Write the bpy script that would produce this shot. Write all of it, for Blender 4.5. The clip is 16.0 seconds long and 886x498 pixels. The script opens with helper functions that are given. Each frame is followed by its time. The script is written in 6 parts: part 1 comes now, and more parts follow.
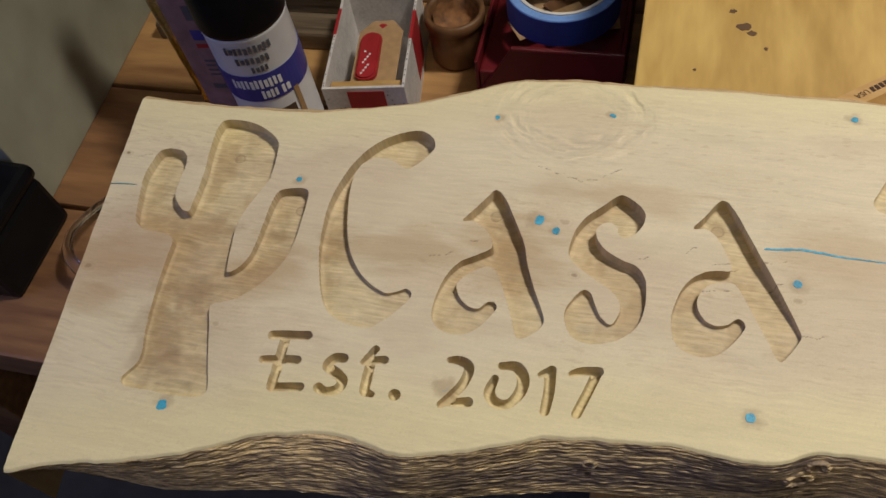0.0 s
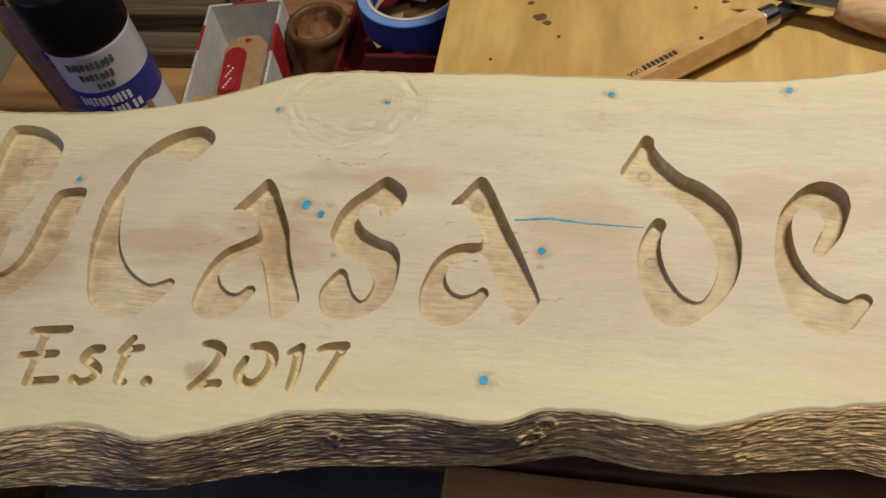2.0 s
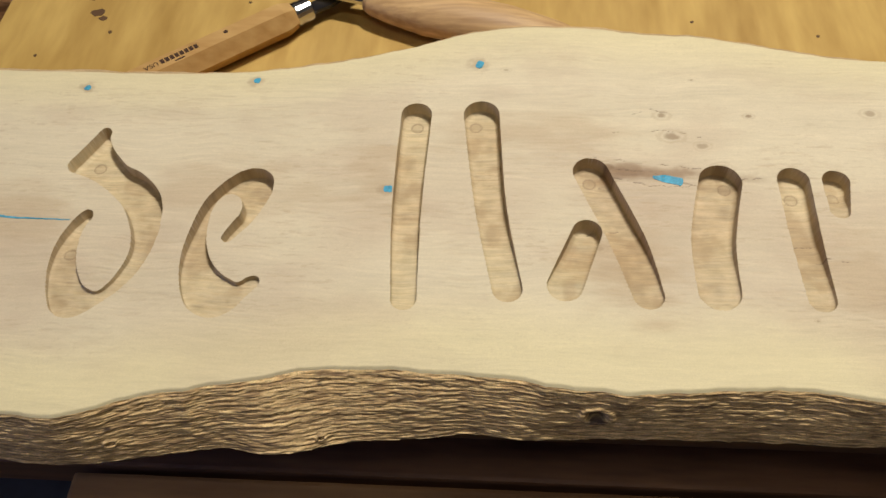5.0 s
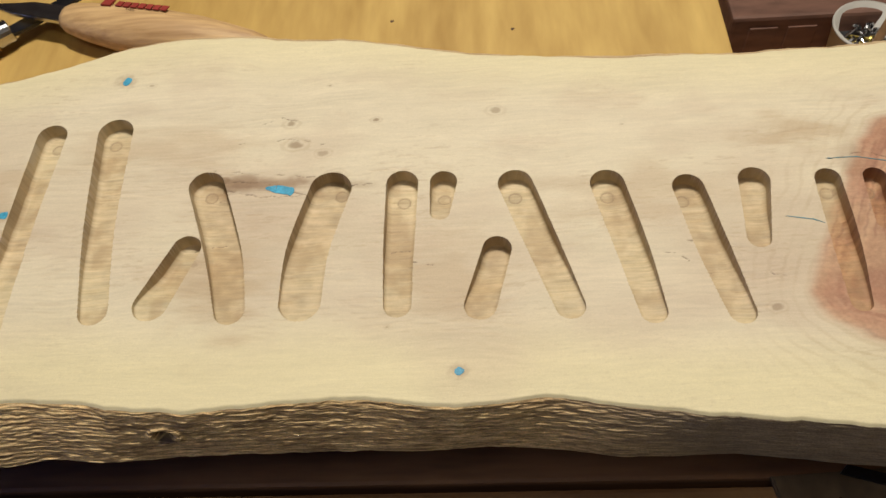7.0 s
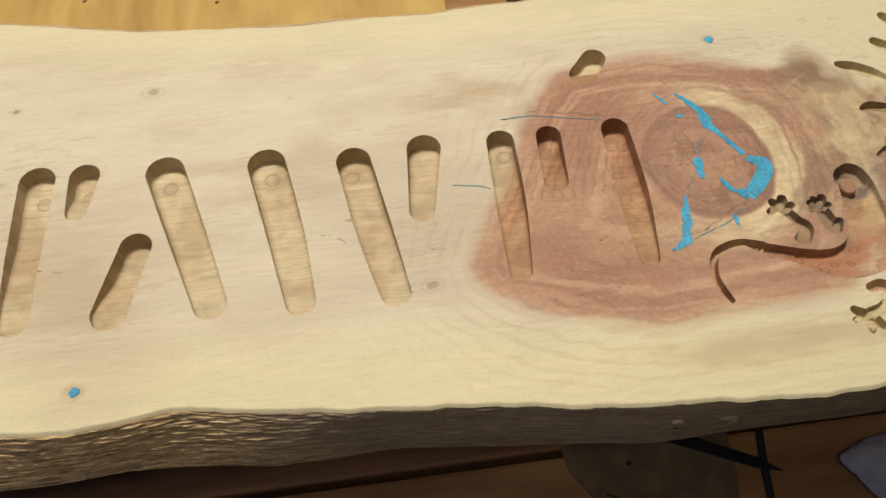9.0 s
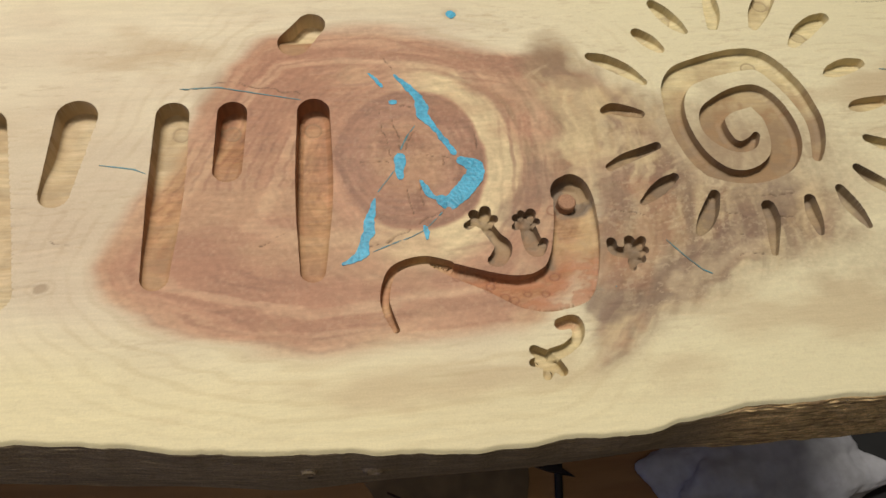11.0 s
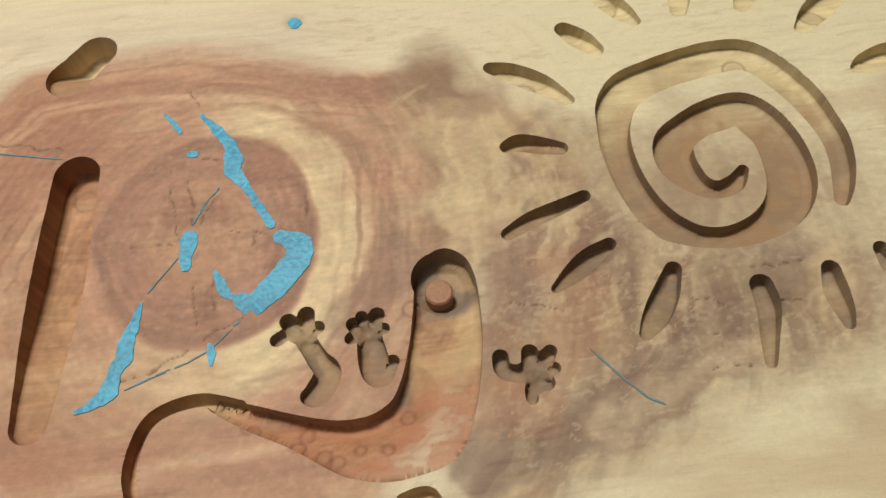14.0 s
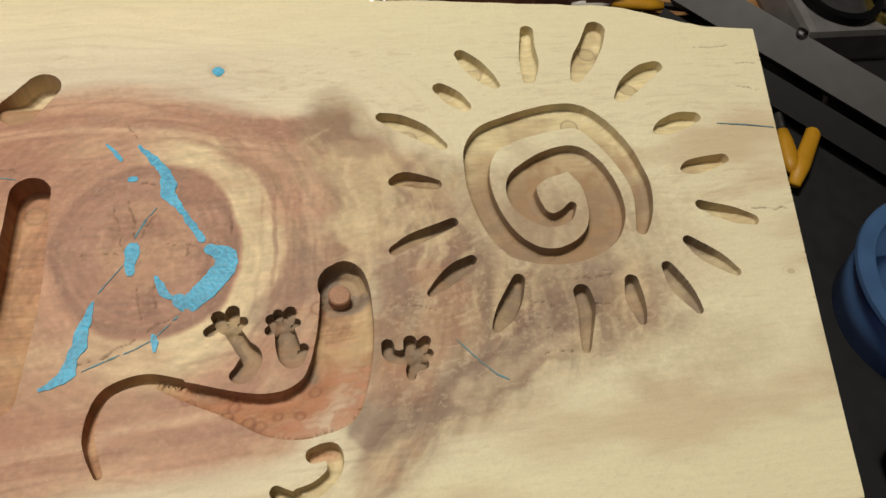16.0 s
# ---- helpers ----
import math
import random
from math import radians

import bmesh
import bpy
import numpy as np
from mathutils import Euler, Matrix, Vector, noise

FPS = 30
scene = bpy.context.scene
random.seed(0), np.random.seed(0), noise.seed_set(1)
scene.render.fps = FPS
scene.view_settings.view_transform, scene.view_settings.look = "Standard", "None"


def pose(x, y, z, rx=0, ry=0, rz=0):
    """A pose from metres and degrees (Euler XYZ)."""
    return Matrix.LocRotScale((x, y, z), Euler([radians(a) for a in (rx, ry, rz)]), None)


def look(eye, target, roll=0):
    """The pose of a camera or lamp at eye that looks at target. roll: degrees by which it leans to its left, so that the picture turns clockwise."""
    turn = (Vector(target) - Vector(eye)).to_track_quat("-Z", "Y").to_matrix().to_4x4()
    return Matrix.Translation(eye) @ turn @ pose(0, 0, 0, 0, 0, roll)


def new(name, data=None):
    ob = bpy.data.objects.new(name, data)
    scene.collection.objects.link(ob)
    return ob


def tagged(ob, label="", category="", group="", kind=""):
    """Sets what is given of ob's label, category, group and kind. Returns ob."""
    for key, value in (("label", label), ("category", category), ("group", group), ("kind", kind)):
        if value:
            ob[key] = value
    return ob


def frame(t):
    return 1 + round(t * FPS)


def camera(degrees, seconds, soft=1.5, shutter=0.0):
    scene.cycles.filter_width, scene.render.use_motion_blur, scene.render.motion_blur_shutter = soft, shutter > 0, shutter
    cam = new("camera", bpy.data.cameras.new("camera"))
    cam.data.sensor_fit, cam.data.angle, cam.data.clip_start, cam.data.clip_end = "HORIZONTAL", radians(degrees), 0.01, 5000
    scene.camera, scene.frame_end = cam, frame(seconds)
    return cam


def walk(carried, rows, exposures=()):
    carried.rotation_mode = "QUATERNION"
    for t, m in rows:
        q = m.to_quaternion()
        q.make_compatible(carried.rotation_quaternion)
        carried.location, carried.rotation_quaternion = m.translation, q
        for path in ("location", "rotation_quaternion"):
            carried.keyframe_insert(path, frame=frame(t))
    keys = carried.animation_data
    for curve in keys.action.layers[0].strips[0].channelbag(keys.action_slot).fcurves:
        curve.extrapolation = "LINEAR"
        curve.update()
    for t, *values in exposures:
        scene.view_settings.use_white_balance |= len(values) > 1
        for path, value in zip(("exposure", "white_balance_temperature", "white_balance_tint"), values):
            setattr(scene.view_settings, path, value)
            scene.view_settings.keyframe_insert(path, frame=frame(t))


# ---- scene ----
cam = camera(58.6, 16.0)
PATH = [
    (0, (0.803, 0.365, 1.065), (0.356, 1.374, -0.604), -13.1),
    (0.5, (0.822, 0.359, 1.062), (0.387, 1.38, -0.602), -12.9),
    (1, (0.846, 0.362, 1.058), (0.423, 1.391, -0.604), -13.2),
    (1.5, (0.864, 0.362, 1.055), (0.461, 1.411, -0.6), -13.0),
    (2, (0.884, 0.363, 1.05), (0.516, 1.442, -0.593), -11.9),
    (2.5, (0.909, 0.366, 1.045), (0.605, 1.463, -0.6), -10.2),
    (3, (0.939, 0.367, 1.042), (0.691, 1.471, -0.607), -7.9),
    (3.5, (0.98, 0.367, 1.041), (0.748, 1.479, -0.605), -6.4),
    (4, (1.018, 0.372, 1.041), (0.827, 1.483, -0.611), -3.9),
    (4.2, (1.022, 0.371, 1.039), (0.887, 1.486, -0.616), -1.6),
    (6.3, (1.165, 0.385, 1.033), (1.028, 1.495, -0.625), -7.1),
    (6.5, (1.177, 0.385, 1.036), (1.046, 1.494, -0.623), -6.9),
    (7, (1.205, 0.387, 1.031), (1.086, 1.479, -0.64), -7.3),
    (7.5, (1.235, 0.387, 1.029), (1.149, 1.463, -0.654), -6.5),
    (8, (1.263, 0.389, 1.027), (1.251, 1.454, -0.665), -4.0),
    (8.5, (1.285, 0.393, 1.017), (1.346, 1.443, -0.684), -2.1),
    (9, (1.29, 0.397, 1.006), (1.387, 1.439, -0.698), -2.6),
    (9.5, (1.316, 0.399, 0.995), (1.482, 1.422, -0.716), 1.7),
    (10, (1.34, 0.41, 0.988), (1.536, 1.408, -0.735), 5.9),
    (10.2, (1.347, 0.413, 0.986), (1.56, 1.389, -0.747), 7.3),
    (12.3, (1.408, 0.445, 0.972), (1.659, 1.31, -0.814), 10.5),
    (12.5, (1.413, 0.452, 0.965), (1.66, 1.31, -0.824), 10.5),
    (13, (1.421, 0.464, 0.95), (1.643, 1.31, -0.848), 8.8),
    (13.5, (1.425, 0.473, 0.942), (1.575, 1.306, -0.87), 4.0),
    (14, (1.432, 0.465, 0.926), (1.474, 1.448, -0.815), -4.0),
    (14.5, (1.431, 0.468, 0.922), (1.503, 1.425, -0.833), -2.4),
    (15, (1.428, 0.468, 0.928), (1.585, 1.379, -0.846), 2.9),
    (15.5, (1.426, 0.464, 0.944), (1.743, 1.34, -0.825), 12.6),
    (16, (1.425, 0.445, 0.961), (1.785, 1.422, -0.747), 12.4),
]
walk(cam, [(t, look(eye, target, roll)) for t, eye, target, roll in PATH])
# the whole place is a workbench in a closed, dim workshop

# ---- light ----
EXPOSURE = 0.0
scene.view_settings.exposure = EXPOSURE
world = bpy.data.worlds.new("room_air")
scene.world = world
world.use_nodes = True
world.node_tree.nodes["Background"].inputs[0].default_value = (0.9, 0.75, 0.6, 1)
world.node_tree.nodes["Background"].inputs[1].default_value = 0.05


def area_lamp(name, eye, target, size, size_y, watts, colour):
    data = bpy.data.lights.new(name, "AREA")
    data.shape, data.size, data.size_y, data.energy, data.color = "RECTANGLE", size, size_y, watts, colour
    ob = new(name, data)
    ob.matrix_world = look(eye, target)
    return ob


area_lamp("work_lamp_light", (1.24, 0.83, 1.78), (1.14, 0.56, 0.8), 0.22, 0.09, 12.9, (1.0, 0.94, 0.82))
# fill added from the front to brighten bench and live edge
area_lamp("front_fill_light", (1.0, 0.0, 2.33), (1.0, 0.3, 0.8), 0.6, 0.12, 3.0, (1.0, 0.93, 0.80))
area_lamp("screen_light", (-0.15, 0.15, 1.15), (0.55, 0.55, 0.75), 0.35, 0.25, 1.9, (0.28, 0.40, 1.0))

# ---- materials ----


def material(name, colour, rough=0.6, metal=0.0, vary=0.25, scale=40.0, bump=0.0, stretch=(1, 1, 1), second=None, coat=0.0):
    m = bpy.data.materials.new(name)
    m.use_nodes = True
    t = m.node_tree
    b = t.nodes["Principled BSDF"]
    b.inputs["Roughness"].default_value = rough
    b.inputs["Metallic"].default_value = metal
    b.inputs["Coat Weight"].default_value = coat
    co = t.nodes.new("ShaderNodeTexCoord")
    mp = t.nodes.new("ShaderNodeMapping")
    mp.inputs["Scale"].default_value = stretch
    t.links.new(co.outputs["Object"], mp.inputs["Vector"])
    n1 = t.nodes.new("ShaderNodeTexNoise")
    n1.inputs["Scale"].default_value, n1.inputs["Detail"].default_value = scale, 6
    n2 = t.nodes.new("ShaderNodeTexNoise")
    n2.inputs["Scale"].default_value, n2.inputs["Detail"].default_value = scale * 0.13, 3
    t.links.new(mp.outputs["Vector"], n1.inputs["Vector"])
    t.links.new(mp.outputs["Vector"], n2.inputs["Vector"])
    add = t.nodes.new("ShaderNodeMath")
    add.operation = "ADD"
    t.links.new(n1.outputs["Fac"], add.inputs[0])
    t.links.new(n2.outputs["Fac"], add.inputs[1])
    ramp = t.nodes.new("ShaderNodeMapRange")
    ramp.inputs["From Min"].default_value, ramp.inputs["From Max"].default_value = 0.65, 1.35
    t.links.new(add.outputs[0], ramp.inputs["Value"])
    mix = t.nodes.new("ShaderNodeMix")
    mix.data_type = "RGBA"
    dark = second or tuple(c * (1 - vary) for c in colour)
    light = tuple(min(1, c * (1 + vary * 0.5)) for c in colour)
    mix.inputs["A"].default_value, mix.inputs["B"].default_value = (*dark, 1), (*light, 1)
    t.links.new(ramp.outputs["Result"], mix.inputs["Factor"])
    t.links.new(mix.outputs["Result"], b.inputs["Base Color"])
    rr = t.nodes.new("ShaderNodeMapRange")
    rr.inputs["To Min"].default_value, rr.inputs["To Max"].default_value = max(0.03, rough - 0.1), min(1, rough + 0.1)
    t.links.new(n1.outputs["Fac"], rr.inputs["Value"])
    t.links.new(rr.outputs["Result"], b.inputs["Roughness"])
    if bump:
        bp = t.nodes.new("ShaderNodeBump")
        bp.inputs["Strength"].default_value, bp.inputs["Distance"].default_value = 0.6, bump
        t.links.new(n1.outputs["Fac"], bp.inputs["Height"])
        t.links.new(bp.outputs["Normal"], b.inputs["Normal"])
    return m


def clear(name, colour, rough=0.08, transmission=1.0, ior=1.45):
    m = bpy.data.materials.new(name)
    m.use_nodes = True
    b = m.node_tree.nodes["Principled BSDF"]
    b.inputs["Base Color"].default_value = (*colour, 1)
    b.inputs["Roughness"].default_value = rough
    b.inputs["Transmission Weight"].default_value = transmission
    b.inputs["IOR"].default_value = ior
    return m


def painted_wood(name, rough, grain):
    """Wood whose broad colour lies on the mesh, with fine grain and pores on top."""
    m = bpy.data.materials.new(name)
    m.use_nodes = True
    t = m.node_tree
    b = t.nodes["Principled BSDF"]
    b.inputs["Roughness"].default_value = rough
    b.inputs["Specular IOR Level"].default_value = 0.3
    at = t.nodes.new("ShaderNodeAttribute")
    at.attribute_name = "wood"
    co = t.nodes.new("ShaderNodeTexCoord")
    mp = t.nodes.new("ShaderNodeMapping")
    mp.inputs["Scale"].default_value = (0.12, 1, 1)
    t.links.new(co.outputs["Object"], mp.inputs["Vector"])
    n1 = t.nodes.new("ShaderNodeTexNoise")
    n1.inputs["Scale"].default_value, n1.inputs["Detail"].default_value, n1.inputs["Roughness"].default_value = 900, 5, 0.7
    t.links.new(mp.outputs["Vector"], n1.inputs["Vector"])
    n2 = t.nodes.new("ShaderNodeTexNoise")
    n2.inputs["Scale"].default_value, n2.inputs["Detail"].default_value = 2200, 2
    t.links.new(co.outputs["Object"], n2.inputs["Vector"])
    mul = t.nodes.new("ShaderNodeMath")
    mul.operation = "MULTIPLY"
    t.links.new(n1.outputs["Fac"], mul.inputs[0])
    t.links.new(n2.outputs["Fac"], mul.inputs[1])
    rg = t.nodes.new("ShaderNodeMapRange")
    rg.inputs["From Min"].default_value, rg.inputs["From Max"].default_value = 0.1, 0.4
    rg.inputs["To Min"].default_value, rg.inputs["To Max"].default_value = 1 - grain, 1 + grain * 0.6
    t.links.new(mul.outputs[0], rg.inputs["Value"])
    mx = t.nodes.new("ShaderNodeVectorMath")
    mx.operation = "SCALE"
    t.links.new(at.outputs["Color"], mx.inputs[0])
    t.links.new(rg.outputs["Result"], mx.inputs["Scale"])
    t.links.new(mx.outputs["Vector"], b.inputs["Base Color"])
    bp = t.nodes.new("ShaderNodeBump")
    bp.inputs["Strength"].default_value, bp.inputs["Distance"].default_value = 0.45, 0.00025
    t.links.new(n1.outputs["Fac"], bp.inputs["Height"])
    t.links.new(bp.outputs["Normal"], b.inputs["Normal"])
    return m


SLAB_WOOD = painted_wood("sanded_slab_wood", 0.62, 0.07)
BARK_WOOD = painted_wood("weathered_live_edge", 0.78, 0.38)
TURQUOISE = material("turquoise_stone_inlay", (0.06, 0.36, 0.55), 0.5, 0, 0.45, 1100, 0.0004, second=(0.02, 0.17, 0.28))
TEAL = material("dark_teal_crack_filling", (0.05, 0.20, 0.26), 0.55, 0, 0.6, 900, 0.0003, second=(0.12, 0.14, 0.12))
DOWEL = material("dowel_end_grain", (0.36, 0.19, 0.11), 0.7, 0, 0.4, 1500, 0.0002)
PLY = material("amber_plywood", (0.53, 0.355, 0.11), 0.5, 0, 0.28, 110, 0.0002, (1, 0.22, 1), (0.36, 0.21, 0.055))
PLY_EDGE = material("plywood_edge", (0.45, 0.28, 0.12), 0.7, 0, 0.4, 300, 0.0002, (0.1, 0.1, 3))
STAIN = material("dark_wood_spots", (0.10, 0.05, 0.02), 0.7)
LIGHT_BENCH = material("pale_orange_planks", (0.46, 0.26, 0.10), 0.6, 0, 0.5, 70, 0.0006, (0.15, 1, 1), (0.20, 0.09, 0.035))
BENCH = material("worn_bench_planks", (0.28, 0.14, 0.06), 0.6, 0, 0.6, 90, 0.0006, (0.15, 1, 1), (0.09, 0.035, 0.018))
OAK = material("brown_drawer_wood", (0.34, 0.19, 0.085), 0.6, 0, 0.5, 120, 0.0004, (0.1, 1, 1))
OLD_WOOD = material("grey_weathered_wood", (0.17, 0.12, 0.075), 0.85, 0, 0.8, 190, 0.002, (0.06, 1, 1), (0.02, 0.013, 0.008))
PANEL = material("grey_green_painted_board", (0.30, 0.29, 0.22), 0.6, 0, 0.25, 25, 0.0003)
DARK = material("dark_wall_paint", (0.045, 0.025, 0.018), 0.8, 0, 0.4, 12, 0.0005)
PLASTER = material("dim_ceiling_paint", (0.55, 0.5, 0.42), 0.9, 0, 0.2, 8, 0.0005)
CONCRETE = material("workshop_concrete", (0.12, 0.11, 0.10), 0.85, 0, 0.4, 20, 0.001)
HANDLE = material("pale_hardwood_handle", (0.50, 0.32, 0.13), 0.42, 0, 0.3, 220, 0.0002, (0.25, 1, 1), (0.36, 0.19, 0.06))
ASH = material("oiled_ash_handle", (0.58, 0.39, 0.19), 0.55, 0, 0.45, 420, 0.0003, (0.06, 1, 1), (0.34, 0.19, 0.08))
STEEL = material("polished_steel", (0.62, 0.62, 0.64), 0.22, 1.0, 0.15, 300)
BLUED = material("dark_steel", (0.06, 0.06, 0.07), 0.35, 0.9, 0.2, 200)
INK = material("burnt_in_ink", (0.05, 0.02, 0.01), 0.8)
RED_INK = material("red_stamp_ink", (0.30, 0.03, 0.02), 0.7)
BLACK = material("black_plastic", (0.005, 0.005, 0.006), 0.4, 0, 0.3, 100)
BLACK.node_tree.nodes["Principled BSDF"].inputs["Specular IOR Level"].default_value = 0.2
WHITE = material("white_print", (0.72, 0.72, 0.74), 0.35, 0, 0.12, 60)
BLUE = material("deep_blue_print", (0.03, 0.035, 0.24), 0.35, 0, 0.2, 60)
GREY_PRINT = material("grey_print", (0.09, 0.09, 0.11), 0.5)
TAN_PRINT = material("tan_print", (0.36, 0.22, 0.10), 0.5, 0, 0.5, 120)
CARD = material("white_speckled_card", (0.62, 0.58, 0.56), 0.7, 0, 0.25, 400)
RED = material("red_card", (0.38, 0.02, 0.025), 0.5, 0, 0.3, 90)
KRAFT = material("kraft_card", (0.42, 0.26, 0.13), 0.8, 0, 0.25, 150)
DARK_RED = material("dark_red_tin", (0.13, 0.008, 0.012), 0.4, 0, 0.3, 60)
TAPE = material("blue_masking_tape", (0.012, 0.03, 0.20), 0.6, 0, 0.2, 500, 0.0001, (1, 1, 8))
TAPE_SIDE = material("tape_side_layers", (0.16, 0.30, 0.62), 0.7, 0, 0.2, 400)
CORE = material("tape_card_core", (0.62, 0.58, 0.52), 0.8, 0, 0.2, 100)
JAR = material("turned_brown_wood", (0.16, 0.075, 0.03), 0.5, 0, 0.5, 140, 0.0005, (1, 1, 0.2))
JAR_IN = material("rough_jar_inside", (0.28, 0.13, 0.05), 0.8, 0, 0.8, 120, 0.002, second=(0.05, 0.02, 0.01))
BOTTLE = clear("clear_bottle", (0.92, 0.85, 0.75), 0.05)
SOAP = clear("amber_liquid", (0.80, 0.48, 0.04), 0.08, 0.7, 1.34)
LILAC = material("lilac_label", (0.30, 0.17, 0.18), 0.45, 0, 0.4, 90)
WRAP = clear("clear_plastic", (0.95, 0.95, 0.95), 0.1)
CUP = material("pale_plastic_cup", (0.60, 0.57, 0.52), 0.5, 0, 0.15, 60)
BRASS = material("brass_screws", (0.55, 0.42, 0.12), 0.35, 0.9, 0.3, 300)
BLOCK = material("reddish_carved_block", (0.23, 0.115, 0.08), 0.65, 0, 0.5, 120, 0.0008, (0.3, 1, 1))
YELLOW = material("yellow_plastic", (0.55, 0.27, 0.012), 0.5, 0, 0.2, 60)
BLUE_TUB = material("blue_plastic_tub", (0.06, 0.13, 0.27), 0.4, 0, 0.2, 40)
NAVY = material("navy_cloth", (0.03, 0.03, 0.07), 0.95, 0, 0.4, 200, 0.001)
CLOTH = material("grey_blue_cloth", (0.40, 0.40, 0.44), 0.95, 0, 0.3, 160, 0.001)
LEATHER = material("brown_leather_scrap", (0.20, 0.135, 0.07), 0.7, 0, 0.4, 90, 0.0005)
RUBBER = material("black_rubber", (0.01, 0.01, 0.011), 0.6, 0, 0.3, 100)
PALE_METAL = material("pale_grey_casting", (0.20, 0.19, 0.19), 0.45, 0.2, 0.35, 60)
BROWN_PRINT = material("dark_brown_print", (0.035, 0.022, 0.016), 0.45, 0, 0.6, 90, second=(0.10, 0.06, 0.035))
GREY_METAL = material("grey_painted_metal", (0.06, 0.058, 0.06), 0.45, 0.3, 0.3, 80)

# ---- building helpers ----
BASE = {}


def thing(name, place, label, category, group="", kind=""):
    ob = new(name)
    ob.location = place
    ob.empty_display_size = 0.02
    BASE[ob] = Vector(place)
    return tagged(ob, label, category, group, kind)


def part(name, bm, mat, parent=None, label="", smooth=False):
    """Links a bmesh, built in world metres, as one mesh object under a thing or a part."""
    base = BASE.get(parent, Vector((0, 0, 0)))
    bmesh.ops.translate(bm, verts=bm.verts, vec=-base)
    bmesh.ops.recalc_face_normals(bm, faces=bm.faces)
    me = bpy.data.meshes.new(name)
    for f in bm.faces:
        f.smooth = smooth
    bm.to_mesh(me)
    bm.free()
    me.materials.append(mat)
    ob = new(name, me)
    if parent:
        ob.parent = parent
        BASE[ob] = base
    if label:
        ob["label"] = label
    return ob


def box(x0, x1, y0, y1, z0, z1, bevel=0.0, turn=None, about=None, segments=2):
    bm = bmesh.new()
    bmesh.ops.create_cube(bm, size=1)
    for v in bm.verts:
        v.co = Vector((x0 + (v.co.x + 0.5) * (x1 - x0), y0 + (v.co.y + 0.5) * (y1 - y0), z0 + (v.co.z + 0.5) * (z1 - z0)))
    if bevel:
        bmesh.ops.bevel(bm, geom=bm.edges[:], offset=bevel, segments=segments, affect="EDGES", profile=0.6)
    if turn:
        spin(bm, turn, about or ((x0 + x1) / 2, (y0 + y1) / 2, z0))
    return bm


def spin(bm, degrees, about):
    m = Euler([radians(a) for a in degrees]).to_matrix()
    bmesh.ops.rotate(bm, verts=bm.verts, cent=about, matrix=m)
    return bm


def joined(*many):
    out = bmesh.new()
    for bm in many:
        me = bpy.data.meshes.new("joint")
        bm.to_mesh(me)
        bm.free()
        out.from_mesh(me)
        bpy.data.meshes.remove(me)
    return out


def lathe(profile, centre, n=40, squash=1.0, closed=True):
    """Turns a profile of (radius, height) pairs round the upright axis."""
    bm = bmesh.new()
    rings = []
    for r, z in profile:
        rings.append([bm.verts.new((centre[0] + r * math.cos(a), centre[1] + squash * r * math.sin(a), centre[2] + z)) for a in (2 * math.pi * i / n for i in range(n))])
    for a, b in zip(rings, rings[1:]):
        for i in range(n):
            bm.faces.new((a[i], a[(i + 1) % n], b[(i + 1) % n], b[i]))
    if closed:
        bm.faces.new(rings[0][::-1])
        bm.faces.new(rings[-1])
    return bm


def ring(profile, centre, n=56):
    """A closed section of (radius, height) pairs turned round the upright axis."""
    return lathe([*profile, profile[0]], centre, n, 1.0, False)


def tube(points, radii, n=12, flat=1.0):
    """A round bar along points, flattened in height by flat."""
    bm = bmesh.new()
    pts = [Vector(p) for p in points]
    rings = []
    for i, p in enumerate(pts):
        d = (pts[min(i + 1, len(pts) - 1)] - pts[max(i - 1, 0)]).normalized()
        side = d.cross(Vector((0, 0, 1)))
        side = side.normalized() if side.length > 1e-4 else Vector((1, 0, 0))
        up = side.cross(d).normalized()
        r = radii[i] if hasattr(radii, "__len__") else radii
        rings.append([bm.verts.new(p + r * (math.cos(a) * side + flat * math.sin(a) * up)) for a in (2 * math.pi * k / n for k in range(n))])
    for a, b in zip(rings, rings[1:]):
        for i in range(n):
            bm.faces.new((a[i], a[(i + 1) % n], b[(i + 1) % n], b[i]))
    bm.faces.new(rings[0][::-1])
    bm.faces.new(rings[-1])
    return bm


def prism(outline, z0, z1, bevel=0.0):
    bm = bmesh.new()
    low = [bm.verts.new((x, y, z0)) for x, y in outline]
    high = [bm.verts.new((x, y, z1)) for x, y in outline]
    n = len(outline)
    top = bm.faces.new(high)
    bm.faces.new(low[::-1])
    for i in range(n):
        bm.faces.new((low[i], low[(i + 1) % n], high[(i + 1) % n], high[i]))
    if bevel:
        bmesh.ops.bevel(bm, geom=list(top.edges), offset=bevel, segments=2, affect="EDGES")
    bmesh.ops.triangulate(bm, faces=[f for f in bm.faces if len(f.verts) > 4])
    return bm


def crumple(bm, size, scale, seed=0.0):
    for v in bm.verts:
        v.co += noise.noise_vector(v.co * scale + Vector((seed, seed, seed))) * size
    return bm


# ---- room shell and bench ----
BENCH_Z, PLY_Z, TOP_Z = 0.55, 0.763, 0.800


def shell(name, b, mat, label, category):
    ob = part(name, b, mat)
    return tagged(ob, label, category, kind="structure")


